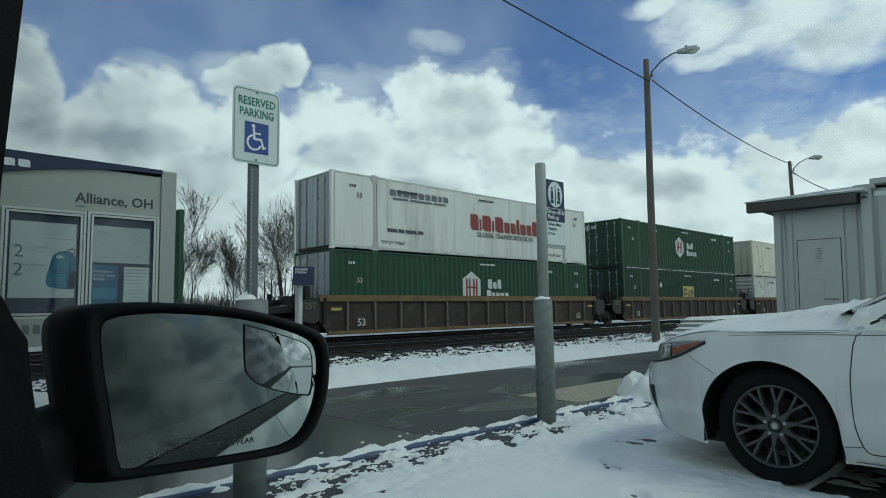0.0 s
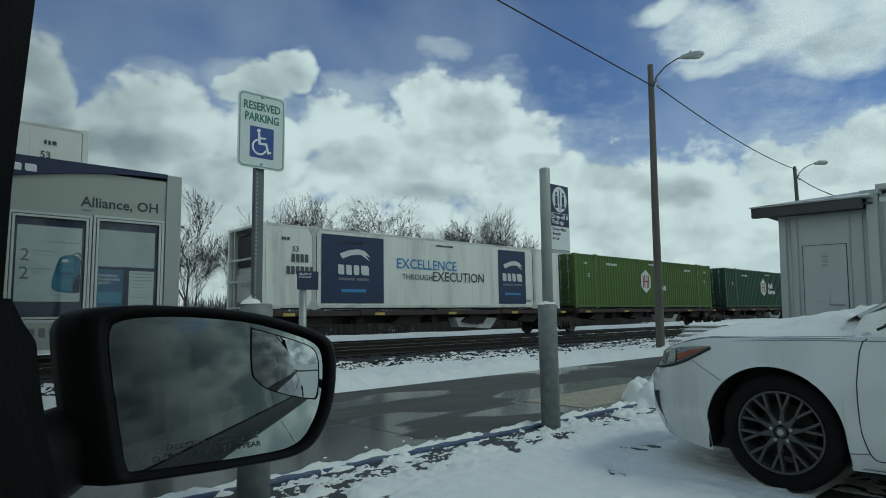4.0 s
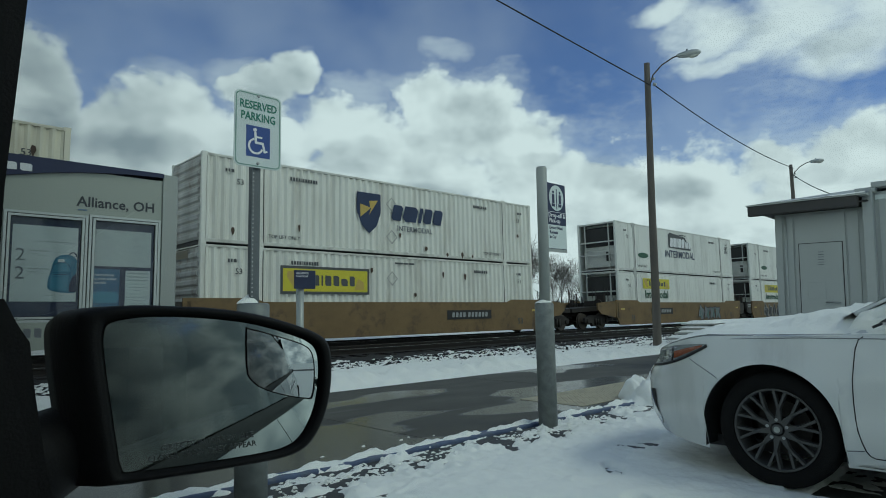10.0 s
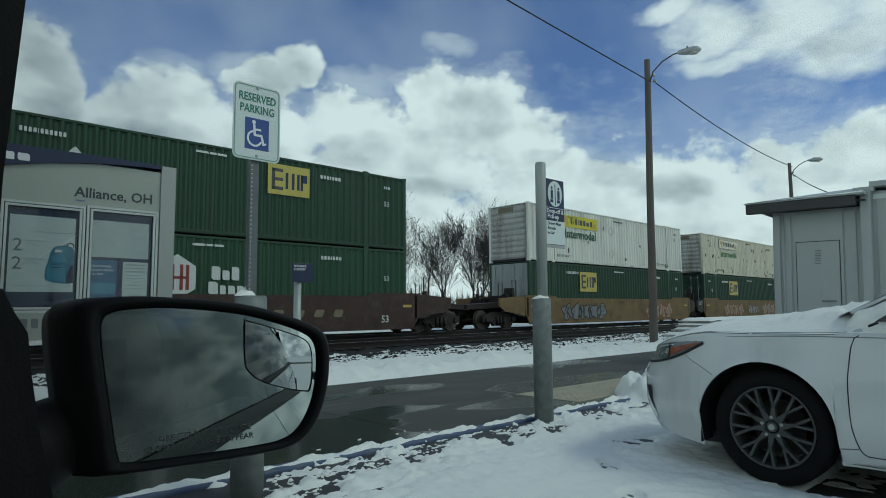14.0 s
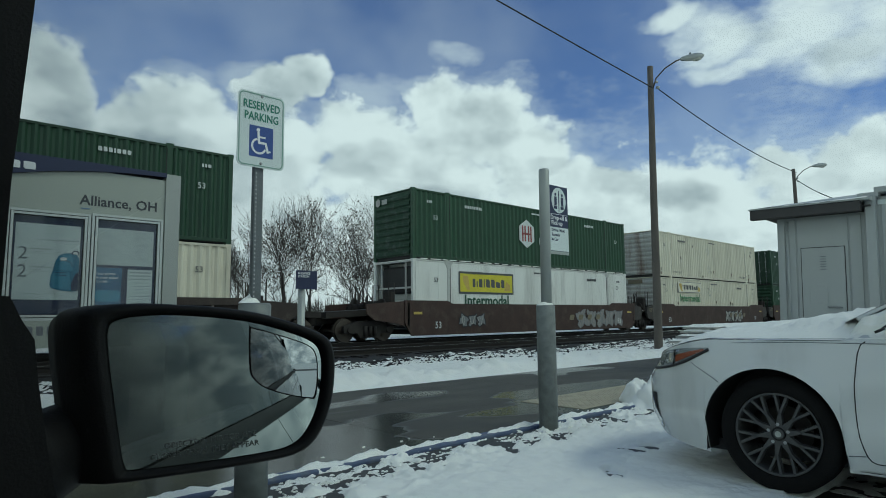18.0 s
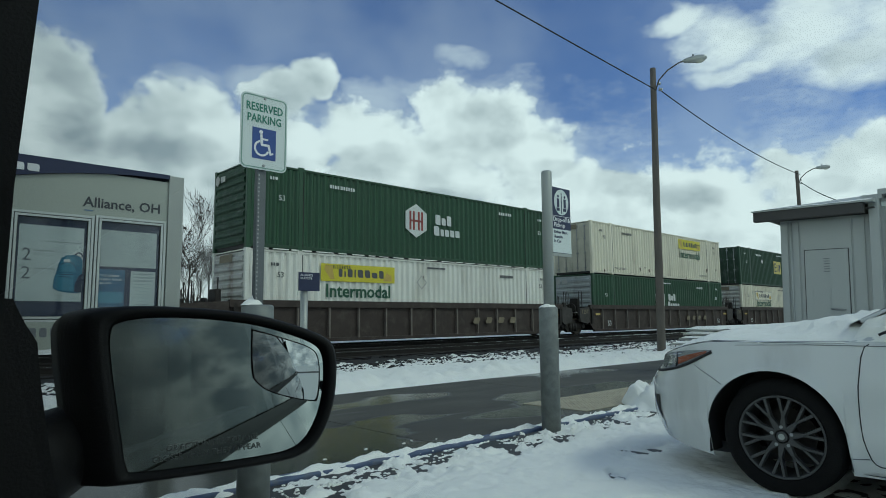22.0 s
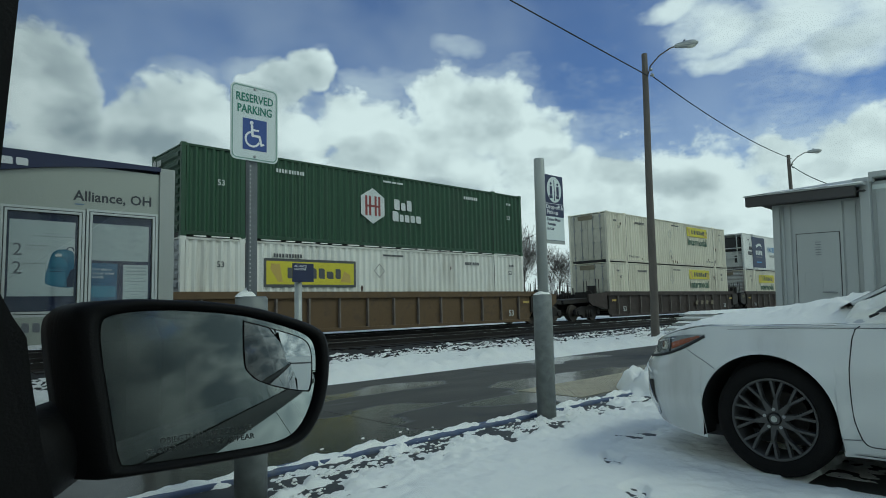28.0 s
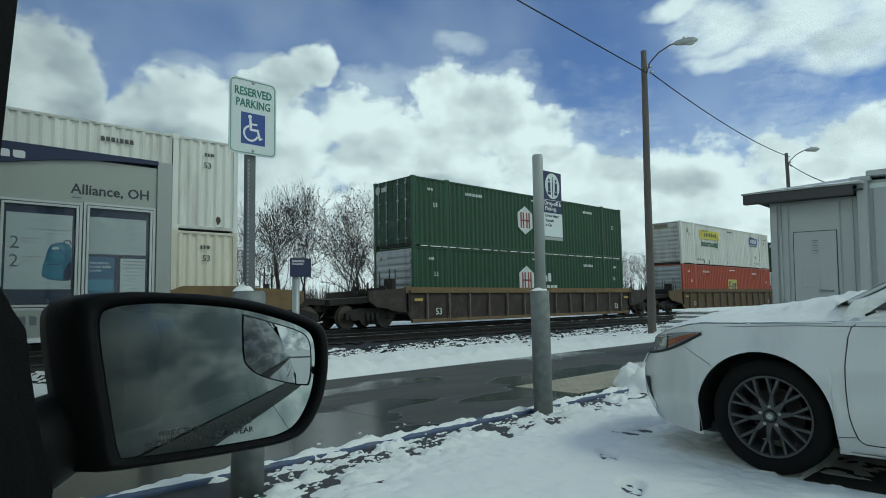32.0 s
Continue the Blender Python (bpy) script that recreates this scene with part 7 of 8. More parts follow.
def own_body(c):
    """The far flank, bonnet, boot, glass and wheels."""
    far = Matrix.Translation((-1.32, 0, 0)) @ Matrix.Scale(-1, 4, (1, 0, 0))
    def flank_part(name, y0, y1, z0, z1, material):
        part(name, Geo().sheet(12, 10, lambda u, v: (side_x(y0 + (y1 - y0) * u, z0 + (z1 - z0) * v), y0 + (y1 - y0) * u, z0 + (z1 - z0) * v)), material, c, at=far)
    flank_part("front_door", 0.42, -0.62, 0.2, 0.885, M["own_paint"])
    flank_part("rear_door", -0.628, -1.62, 0.2, 0.885, M["own_paint"])
    flank_part("rear_quarter", -1.628, -3.0, 0.2, 0.885, M["own_paint"])
    flank_part("side_window", 0.5, -2.25, 0.89, 1.36, M["own_glass"])
    flank_part("roof_rail", 0.5, -2.1, 1.345, 1.42, M["own_paint"])
    part("front_wing", Geo().sheet(10, 8, lambda u, v: (side_x(0.43, 0.2 + 0.6 * v) - 0.12 * u * u, 0.43 + 1.3 * u, 0.2 + (0.66 - 0.12 * u) * v)), M["own_paint"], c, at=far)
    wide = lambda y: (-1.45 + 0.12 * max(0.0, y - 0.43) ** 2 / 1.7, 0.13 - 0.12 * max(0.0, y - 0.43) ** 2 / 1.7)
    def across(y, k, z, rise):
        a, b = wide(y)
        return (a + (b - a) * k, y, z + rise * math.sin(math.pi * k))
    part("bonnet", Geo().sheet(12, 12, lambda u, v: across(0.78 + 0.97 * u, v, 0.88 - 0.10 * u * u, 0.07)), M["own_paint"], c, "dark grey bonnet")
    part("front_bumper", Geo().sheet(12, 6, lambda u, v: (wide(1.7)[0] + (wide(1.7)[1] - wide(1.7)[0]) * u, 1.75 + 0.12 * math.sin(math.pi * u) * math.sin(math.pi * (0.2 + 0.6 * v)), 0.2 + 0.58 * v)), M["own_paint"], c, "dark grey front bumper")
    part("boot", Geo().sheet(12, 8, lambda u, v: (-1.40 + 1.48 * u, -2.45 - 0.58 * v, 0.92 - 0.03 * v + 0.04 * math.sin(math.pi * u))), M["own_paint"], c, "dark grey boot lid")
    part("rear_bumper", Geo().sheet(12, 6, lambda u, v: (-1.40 + 1.48 * u, -3.03 - 0.08 * math.sin(math.pi * u), 0.2 + 0.69 * v)), M["own_paint"], c)
    part("rear_screen", Geo().sheet(8, 6, lambda u, v: (-1.36 + 1.40 * u + (0.10 - 0.2 * u) * v, -2.46 + 0.36 * v, 0.93 + 0.49 * v)), M["own_glass"], c, "dark rear screen")
    part("windscreen", Geo().sheet(8, 6, lambda u, v: (-1.36 + 1.36 * u, 0.80 - 0.18 * v, 0.94 + 0.48 * v)), M["own_glass"], c, "dark windscreen")
    for s in (1, -1):
        for ay in (1.05, -2.1):
            car_wheel(c, s, ay, -0.66)


def own_car():
    c = thing("car", pose(0, 0, 0), "dark grey car seen from its own passenger seat", "car")
    def panel(y0, y1, z0, z1, n=12, m=10, out=0.0):
        return Geo().sheet(n, m, lambda u, v: (side_x(y0 + (y1 - y0) * u, z0 + (z1 - z0) * v) + out, y0 + (y1 - y0) * u, z0 + (z1 - z0) * v))
    part("front_door", panel(0.42, -0.62, 0.2, 0.865), M["own_paint"], c, "dark grey door skin")
    part("rear_door", panel(-0.628, -1.62, 0.2, 0.865), M["own_paint"], c, "dark grey door skin")
    part("rear_quarter", panel(-1.628, -3.0, 0.2, 0.865), M["own_paint"], c)
    part("front_wing", Geo().sheet(10, 8, lambda u, v: (side_x(0.43, 0.2 + 0.6 * v) - 0.12 * u * u, 0.43 + 1.3 * u, 0.2 + (0.66 - 0.12 * u) * v)), M["own_paint"], c)
    # Black moulding, widened so that it stands for a dark window reflection too
    part("belt_moulding", Geo().sheet(20, 3, lambda u, v: (side_x(0.45 - 2.6 * u, 0.868) + 0.016 * math.sin(v * math.pi), 0.45 - 2.6 * u, 0.846 + 0.048 * v)), M["own_trim"], c)
    part("front_window", panel(0.56, -0.668, 0.875, 1.36, 8, 14, -0.003), M["window"], c, "clear side window").visible_shadow = False
    part("rear_window", panel(-0.672, -2.25, 0.875, 1.36, 8, 14, -0.003), M["window"], c, "clear side window").visible_shadow = False
    part("middle_pillar", panel(-0.595, -0.705, 0.87, 1.37, 3, 14, -0.012), M["cabin"], c)
    part("rear_pillar", panel(-2.25, -3.0, 0.87, 1.25, 6, 4, 0.002), M["own_paint"], c)
    part("roof_rail", panel(0.5, -2.1, 1.345, 1.42, 10, 3, 0.004), M["own_paint"], c)
    part("roof", Geo().sheet(10, 8, lambda u, v: (side_x(0, 1.42) - 1.15 * v, 0.5 - 2.6 * u, 1.42 + 0.09 * math.sin(v * math.pi))), M["own_paint"], c)
    part("headliner", Geo().sheet(2, 2, lambda u, v: (side_x(0, 1.40) - 0.01 - 1.13 * v, 0.52 - 2.6 * u, 1.405)), M["cabin"], c)
    g = Geo().box(-1.45, 0.04, -2.2, 1.2, 0.2, 0.24)
    part("floor", g, M["cabin"], c)
    part("far_door", Geo().box(-1.46, -1.40, -2.2, 1.0, 0.2, 1.41), M["cabin"], c)
    part("bulkhead", Geo().box(-1.3, 0.05, -2.3, -2.2, 0.2, 0.9).add([(-1.3, -2.25, 0.9), (0.05, -2.25, 0.9), (-0.12, -2.25, 1.42), (-1.3, -2.25, 1.42)], [(0, 1, 2, 3)]), M["cabin"], c)
    part("seat", Geo().box(-0.62, -0.12, -0.75, -0.42, 0.3, 1.12, 0.06), M["cabin"], c)
    part("dashboard", Geo().box(-1.4, 0.03, 0.62, 1.15, 0.25, 0.93, 0.05), M["cabin"], c)
    part("door_lining", Geo().box(0.03, 0.075, -0.62, 0.5, 0.25, 0.90, 0.015), M["cabin"], c)
    # windscreen pillar and the corner piece that carries the mirror
    part("windscreen_pillar", Geo().add([(-0.5, 0.60, 1.42), (0.088, 0.52, 1.42), (0.083, 0.55, 1.30), (0.075, 0.55, 1.15), (0.075, 0.56, 1.06), (-0.5, 0.62, 1.06), (-0.5, 0.68, 1.42), (0.075, 0.60, 1.42), (0.07, 0.63, 1.30), (0.062, 0.64, 1.15), (0.062, 0.66, 1.06), (-0.5, 0.70, 1.06)],
         [(0, 1, 2, 3, 4, 5), (11, 10, 9, 8, 7, 6), (1, 7, 8, 2), (2, 8, 9, 3), (3, 9, 10, 4), (0, 6, 7, 1), (4, 10, 11, 5), (5, 11, 6, 0)]), M["own_trim"], c, "black windscreen pillar trim")
    sail = [(-0.4, 1.065), (0.078, 1.067), (0.086, 1.05), (0.095, 1.035), (0.099, 1.003), (0.104, 0.973), (0.108, 0.95), (0.112, 0.93), (0.116, 0.915), (0.112, 0.89), (-0.4, 0.88)]
    part("mirror_sail", Geo().prism(sail[::-1], 0.545, 0.62), M["own_trim"], c, "black mirror mounting corner")
    # the door mirror, its glass turned in towards the flank
    tilt = Vector((0, 0, 1)).rotation_difference(Vector((-0.0379, -0.0264, 0.9989))).to_matrix().to_4x4()
    centre, n = Vector((0.232, 0.57, 0.978)), Vector((-0.27424, -0.95975, 0.06065))
    ax = Vector((0.96152, -0.27475, 0.0))
    ay = n.cross(ax)
    if ay.z < 0:
        ay = -ay
    m = Matrix.Identity(4)
    for i, v in enumerate((ax, ay, n)):
        for j in range(3):
            m[j][i] = v[j]
    m.translation = centre
    glass = [(-0.078, 0.060), (-0.070, 0.069), (-0.040, 0.0725), (0.0, 0.0705), (0.040, 0.065), (0.075, 0.055), (0.098, 0.045), (0.106, 0.034), (0.1075, 0.015), (0.105, -0.008), (0.099, -0.027), (0.089, -0.043), (0.076, -0.051), (0.055, -0.0545), (0.0, -0.0575), (-0.052, -0.0585), (-0.061, -0.054), (-0.066, -0.03), (-0.071, 0.0), (-0.0765, 0.035)]
    glass = curve_round(glass)
    def grow(k, dx=0.0, extra=0.0):
        return [(x * k + dx - (extra if x < 0 else 0), y * k + 0.002) for x, y in glass]
    rings = [(grow(1.0), -0.010), (grow(1.045), 0.008), (grow(1.10, 0.0, 0.002), 0.010), (grow(1.15, -0.001, 0.010), 0.002), (grow(1.17, -0.002, 0.026), -0.025), (grow(1.12, -0.006, 0.034), -0.06), (grow(0.9, -0.012, 0.01), -0.088), (grow(0.5, -0.02), -0.105)]
    k = len(glass)
    v = [(x, y, z) for r, z in rings for x, y in r]
    f = [(i * k + j, i * k + (j + 1) % k, (i + 1) * k + (j + 1) % k, (i + 1) * k + j) for i in range(len(rings) - 1) for j in range(k)]
    f.append(tuple((len(rings) - 1) * k + j for j in range(k)))
    h = part("mirror_housing", Geo().add(v, f, True), M["own_trim"], c, "black plastic mirror housing", at=m)
    g = Geo()
    g.add([(x, y, 0) for x, y in grow(1.005)], [tuple(range(k))[::-1]])
    part("mirror_glass", g, M["mirror"], h, "silvered mirror glass", at=tilt)
    # convex spot mirror in the outer upper corner, bulging slightly
    spot = [(0.0405, 0.059), (0.044, 0.061), (0.070, 0.053), (0.094, 0.044), (0.102, 0.034), (0.1035, 0.015), (0.1015, -0.004), (0.095, -0.0055), (0.075, -0.001), (0.056, 0.006), (0.046, 0.014), (0.0415, 0.024)]
    spot = curve_round(spot)
    sx, sy = 0.073, 0.026
    def dome(x, y):
        return 0.0026 - ((x - sx) ** 2 + (y - sy) ** 2) * 1.15
    vs, fs, q = [], [], len(spot)
    for r in range(7):
        vs += [(sx + (x - sx) * r / 6, sy + (y - sy) * r / 6, dome(sx + (x - sx) * r / 6, sy + (y - sy) * r / 6)) for x, y in spot]
    for r in range(6):
        fs += [(r * q + j, r * q + (j + 1) % q, (r + 1) * q + (j + 1) % q, (r + 1) * q + j) for j in range(q)]
    part("spot_mirror", Geo().add(vs, fs, True), M["spot"], h, "convex blind-spot mirror", at=tilt)
    edge = Geo()
    for j in range(q):
        a, b = spot[j], spot[(j + 1) % q]
        o = lambda p: (sx + (p[0] - sx) * 1.04, sy + (p[1] - sy) * 1.04)
        edge.add([(*a, 0.0015), (*b, 0.0015), (*o(b), 0.001), (*o(a), 0.001)], [(0, 1, 2, 3), (3, 2, 1, 0)])
    part("spot_border", edge, M["own_trim"], h, "thin black border", at=tilt)
    for i, w in enumerate(("OBJECTS IN MIRROR ARE", "CLOSER THAN THEY APPEAR")):
        part("lettering", letters(w, 0.0070, M["etched"], 0.0), None, h, "etched warning lettering", at=tilt @ pose(0.004 + 0.004 * (1 - i), -0.0375 - i * 0.0085, 0.0006, 0, 0, 3.0))
    part("mirror_arm", Geo().tube([(0.085, 0.61, 0.928), (0.115, 0.63, 0.932), (0.15, 0.65, 0.942), (0.18, 0.66, 0.95)], [0.042, 0.040, 0.036, 0.03], 14), M["own_trim"], c, "black mirror arm")
    return c


# ---- the white saloon in the next bay ----
M["white_paint"] = mat("pearl_white_paint", (0.64, 0.66, 0.65), 0.24, var=0.04, scale=2, coat=1.0, dirt=(0.36, 0.36, 0.34), dirt_amt=0.45, dscale=3.0, streak=True)
M["tyre"] = mat("tyre_rubber", (0.0075, 0.0075, 0.0075), 0.9, var=0.3, scale=8, bump=0.4, bscale=90)
M["tyre"].node_tree.nodes["Principled BSDF"].inputs["Specular IOR Level"].default_value = 0.2
M["alloy"] = mat("dusty_alloy", (0.075, 0.076, 0.076), 0.55, 0.4, var=0.15, scale=8)
M["head_glass"] = pane_mat("headlamp_cover", (0.9, 0.92, 0.93))
M["chrome"] = mat("chrome", (0.6, 0.61, 0.62), 0.12, 1.0, var=0.03)
M["amber"] = mat("amber_lens", (0.34, 0.085, 0.035), 0.25, var=0.35, scale=30)
M["lamp_inner"] = mat("lamp_inner", (0.22, 0.23, 0.235), 0.3, 0.3, var=0.8, scale=26)
M["glass_dark"] = mat("dark_window", (0.012, 0.015, 0.017), 0.03, var=0.05)

WX, WY, WR = 0.0, 0.0, 0.337   # car centre line, front axle at the origin of its own space
NOSE, TAIL = 1.035, -3.80
ARCH, ARCH_Y = 0.384, 0.031   # size of the wheel arch, and how far it sits before the axle


def half_width(y):
    if y > 0.25:
        s = min(1.0, (y - 0.25) / (NOSE - 0.25))
        return 0.915 * max(0.0, 1 - s ** 2.5) ** (1 / 2.5)
    if y < -3.0:
        s = min(1.0, (-3.0 - y) / 0.8)
        return 0.915 * max(0.0, 1 - s ** 3) ** (1 / 3)
    return 0.915


def shoulder(y):
    if y > 0.35:
        return 0.885 - 0.16 * ((y - 0.35) / (NOSE - 0.35)) ** 1.5
    return 0.885 + 0.012 * min(1.0, max(0.0, -y))


def sill(y):
    z = 0.172 + 0.075 * max(0.0, (y - 0.42) / 0.61) ** 1.3
    for ay in (0.0, -2.82):
        d = abs(y - ay - ARCH_Y)
        if d < ARCH:
            z = max(z, WR + math.sqrt(ARCH * ARCH - d * d))
    return z


def flank(y, z):
    k = (z - 0.185) / 0.7
    tuck = 0.065 * max(0.0, 0.30 - k) / 0.30 + 0.05 * max(0.0, k - 0.62) ** 1.6 / 0.38 ** 1.6
    flare = 0.0
    for ay in (0.0, -2.82):
        r = math.hypot(y - ay - ARCH_Y, z - WR)
        flare = max(flare, 0.02 * math.exp(-((r - ARCH) / 0.06) ** 2))
    hw = half_width(y)
    return max(0.0, hw - tuck * min(1.0, hw / 0.5)) + flare * (hw > 0.6)


def nosed(g):
    """Pushes the bumper forward at mid height and draws lamp and lip back."""
    def shift(z):
        if z > 0.60:
            return 0.035 - 0.085 * min(1.0, (z - 0.60) / 0.13)
        return 0.035 - 0.05 * max(0.0, (0.38 - z) / 0.16) ** 1.5
    g.v = [(x, y + shift(z) * min(1.0, max(0.0, (y - 0.45) / 0.45)), z) for x, y, z in g.v]
    return g


def white_car():
    c = thing("car", pose(4.895, 1.395, 0.0), "white saloon car parked in the snow, snow on its bonnet", "car")
    stations = [NOSE, NOSE - 0.006, NOSE - 0.02, NOSE - 0.045, NOSE - 0.09, NOSE - 0.14, NOSE - 0.2, NOSE - 0.28, 0.74, 0.66, 0.58, 0.5, 0.45, 0.4155]
    stations += [ARCH_Y + ARCH * math.cos(math.pi * i / 22) for i in range(23)] + [-0.40, -0.43, -0.4525]
    door_y = -0.445
    rear = [-0.452 - i * 0.13 for i in range(17)] + [-2.82 + ARCH_Y + ARCH * math.cos(math.pi * i / 14) for i in range(15)] + [-3.25, -3.4, -3.55, -3.65, -3.72, -3.77, -3.795, TAIL]
    def skin(ys, s):
        m = 12
        vs = []
        for y in ys:
            z0, z1 = sill(y), shoulder(y)
            vs += [(-s * flank(y, z0 + (z1 - z0) * j / m), y, z0 + (z1 - z0) * j / m) for j in range(m + 1)]
        fs = [(i * (m + 1) + j, i * (m + 1) + j + 1, (i + 1) * (m + 1) + j + 1, (i + 1) * (m + 1) + j) for i in range(len(ys) - 1) for j in range(m)]
        return nosed(Geo().add(vs, fs if s > 0 else [q[::-1] for q in fs], True))
    for s in (1, -1):
        part("front_wing", skin(stations, s), M["white_paint"], c, "white front wing and bumper")
        part("side_body", skin(rear, s), M["white_paint"], c, "white door and rear wing")
    def bonnet(u, v):
        y = NOSE - (NOSE + 0.58) * u
        w = flank(y, shoulder(y)) * 0.998
        x = w * (2 * v - 1)
        crown = 0.018 + 0.125 * u ** 1.15
        k = abs(2 * v - 1)
        return (x, y, shoulder(y) + crown * (1 - k ** 2.6) * (0.35 + 0.65 * min(1, u * 4)) + 0.004)
    part("bonnet", nosed(Geo().sheet(30, 24, bonnet)), M["white_paint"], c, "white bonnet")
    def hood_snow(u, v):
        x, y, z = bonnet(0.05 + 0.90 * u, 0.012 + 0.976 * v)
        lump = fbm(x + 3, y * 1.0, 3.0, 2.0)
        edge = min(1.0, 0.06 + 9 * v * (1 - v), 8 * u + 0.05, 7 * (1 - u) + 0.1)
        back = max(0.0, u - 0.60) * 0.17 * (0.8 + 0.8 * fbm(x, y, 5.0, 4.0))
        return (x, y, z + edge * (0.020 + 0.016 * lump + back + 0.012 * fbm(x, y, 12.0, 3.0) + 0.006 * fbm(x, y, 30.0, 3.0)))
    part("bonnet_snow", nosed(Geo().sheet(90, 66, hood_snow)), M["snow"], c, "melting snow on the bonnet")
    # Dark line laid on the skin for the shade in its crease
    part("crease", Geo().tube([(-flank(y, 0.872) - 0.0005, y, 0.866 + 0.012 * (0.24 - y) / 0.4 if y > -0.16 else 0.878) for y in [0.24 - 0.1 * i for i in range(27)]], 0.0022, 6), M["grey_ink"], c)
    gap = [(-0.475, 0.889), (-0.452, 0.872), (-0.436, 0.82), (-0.428, 0.748), (-0.418, 0.66), (-0.416, 0.595), (-0.416, 0.52), (-0.419, 0.443), (-0.424, 0.38), (-0.434, 0.322), (-0.446, 0.275), (-0.462, 0.25), (-0.486, 0.239), (-0.58, 0.238), (-1.4, 0.235)]
    part("door_gap", Geo().tube([(-flank(y, z) - 0.0008, y, z) for y, z in gap], 0.003, 6), M["black"], c)
    part("bumper_gap", nosed(Geo().tube([(-flank(y, z) - 0.0005, y, z) for y, z in ((0.515, 0.735), (0.46, 0.705), (0.41, 0.678), (0.36, 0.65), (0.315, 0.625))], 0.002, 6)), M["grey_ink"], c)
    part("sill_gap", Geo().tube([(-flank(y, z) - 0.0005, y, z) for y, z in ((-0.36, 0.268), (-0.40, 0.271), (-0.44, 0.274))], 0.003, 6), M["grey_ink"], c)
    part("nose_cap", Geo().sheet(8, 10, lambda u, v: (-0.0 + (2 * u - 1) * 0.02, NOSE + 0.0005, 0.24 + (shoulder(NOSE) - 0.24) * v)), M["black_gloss"], c)
    # greenhouse
    def cabin(u, v):
        y = -0.55 - 2.7 * u
        return -(0.85 - 0.25 * v ** 1.3), y + (-0.60 * v * (1 - u) + 0.45 * v * u), 0.965 + 0.425 * v
    for s in (1, -1):
        def strip(u, v):
            y = -0.36 - 2.9 * u
            k = min(1.0, max(0.0, (-0.36 - y) / 0.24))
            x0, z0 = flank(y, shoulder(y)), shoulder(y)
            x1, z1 = x0 - 0.06 * k, z0 + 0.004 + 0.072 * k
            return (-s * (x0 + (x1 - x0) * v ** 1.4), y, z0 + (z1 - z0) * v)
        part("shoulder", Geo().sheet(24, 6, strip), M["white_paint"], c, "white shoulder below the side windows")
        def cowl(u, v):
            y = -0.37 - 0.55 * u
            k = max(0.0, -0.445 - y)
            a, b = Vector((flank(y, shoulder(y)) - 0.004, y, shoulder(y) + 0.004)), Vector((0.752 - 0.26 * k, y, 1.006 - max(0.0, 0.445 + y) * 1.2 + 0.53 * k))
            p = a.lerp(b, v)
            lump = math.sin(math.pi * v) ** 0.6 * (0.022 + 0.03 * fbm(y * 2, v, 3.0, 7.0)) * min(1.0, 6 * u + 0.1)
            return (-s * (p.x + lump * 0.8), p.y, p.z + lump)
        part("cowl_snow", Geo().sheet(40, 20, cowl), M["snow"], c, "snow packed between bonnet, screen and door")
        part("window_trim", Geo().tube([(-s * 0.905, -0.53, 0.94), (-s * 0.895, -0.575, 0.962)], 0.008, 6), M["black"], c)
    for s in (1, -1):
        part("side_window", Geo().sheet(10, 6, lambda u, v: (s * cabin(u, v)[0], cabin(u, v)[1], cabin(u, v)[2])), M["glass_dark"], c, "dark side glass")
    part("windscreen", Geo().sheet(10, 6, lambda u, v: ((2 * u - 1) * (0.775 - 0.18 * v), -0.36 - 0.72 * v + 0.09 * (1 - (2 * u - 1) ** 2) * (1 - 0.5 * v), 0.99 + 0.40 * v)), M["glass_dark"], c, "dark windscreen")
    part("roof_panel", Geo().sheet(8, 8, lambda u, v: ((2 * u - 1) * 0.6, -1.12 - 1.7 * v, 1.392 + 0.05 * math.sin(math.pi * u) + 0.02 * math.sin(math.pi * v))), M["white_paint"], c)
    part("rear_window", Geo().sheet(6, 4, lambda u, v: ((2 * u - 1) * (0.6 + 0.24 * v), -2.80 - 0.6 * v, 1.395 - 0.46 * v)), M["glass_dark"], c)
    part("boot", Geo().sheet(8, 6, lambda u, v: ((2 * u - 1) * flank(-3.3, 0.88), -3.2 - 0.58 * v, 0.90 + 0.05 * math.sin(math.pi * u))), M["white_paint"], c)
    part("windscreen_pillar", Geo().tube([(-0.76, -0.42, 1.01), (-0.745, -0.445, 1.026), (-0.70, -0.62, 1.12), (-0.65, -0.84, 1.26), (-0.60, -1.08, 1.395)], 0.012, 8), M["white_paint"], c)
    part("door_mirror", Geo().tube([(-0.90, -0.80, 0.98), (-0.98, -0.79, 1.0), (-1.08, -0.78, 1.0), (-1.11, -0.78, 1.0)], [0.03, 0.06, 0.07, 0.03], 12), M["white_paint"], c)
    # headlamp: lens, amber marker and inner bowl
    def lamp(u, v, out):
        y = NOSE - 0.09 - 0.56 * u
        top = 0.822 - 0.062 * (1 - u) ** 2.2 + 0.010 * u
        bot = 0.665 + 0.155 * u ** 2.0
        z = bot + (top - bot) * v
        return (-flank(y, z) - out, y, z)
    part("headlamp_bowl", nosed(Geo().sheet(16, 6, lambda u, v: lamp(u, v, 0.002))), M["lamp_inner"], c, "dark headlamp housing")
    part("headlamp", nosed(Geo().sheet(16, 6, lambda u, v: lamp(u, v, 0.008 * math.sin(math.pi * v) * math.sin(math.pi * u) + 0.005))), M["head_glass"], c, "clear headlamp cover")
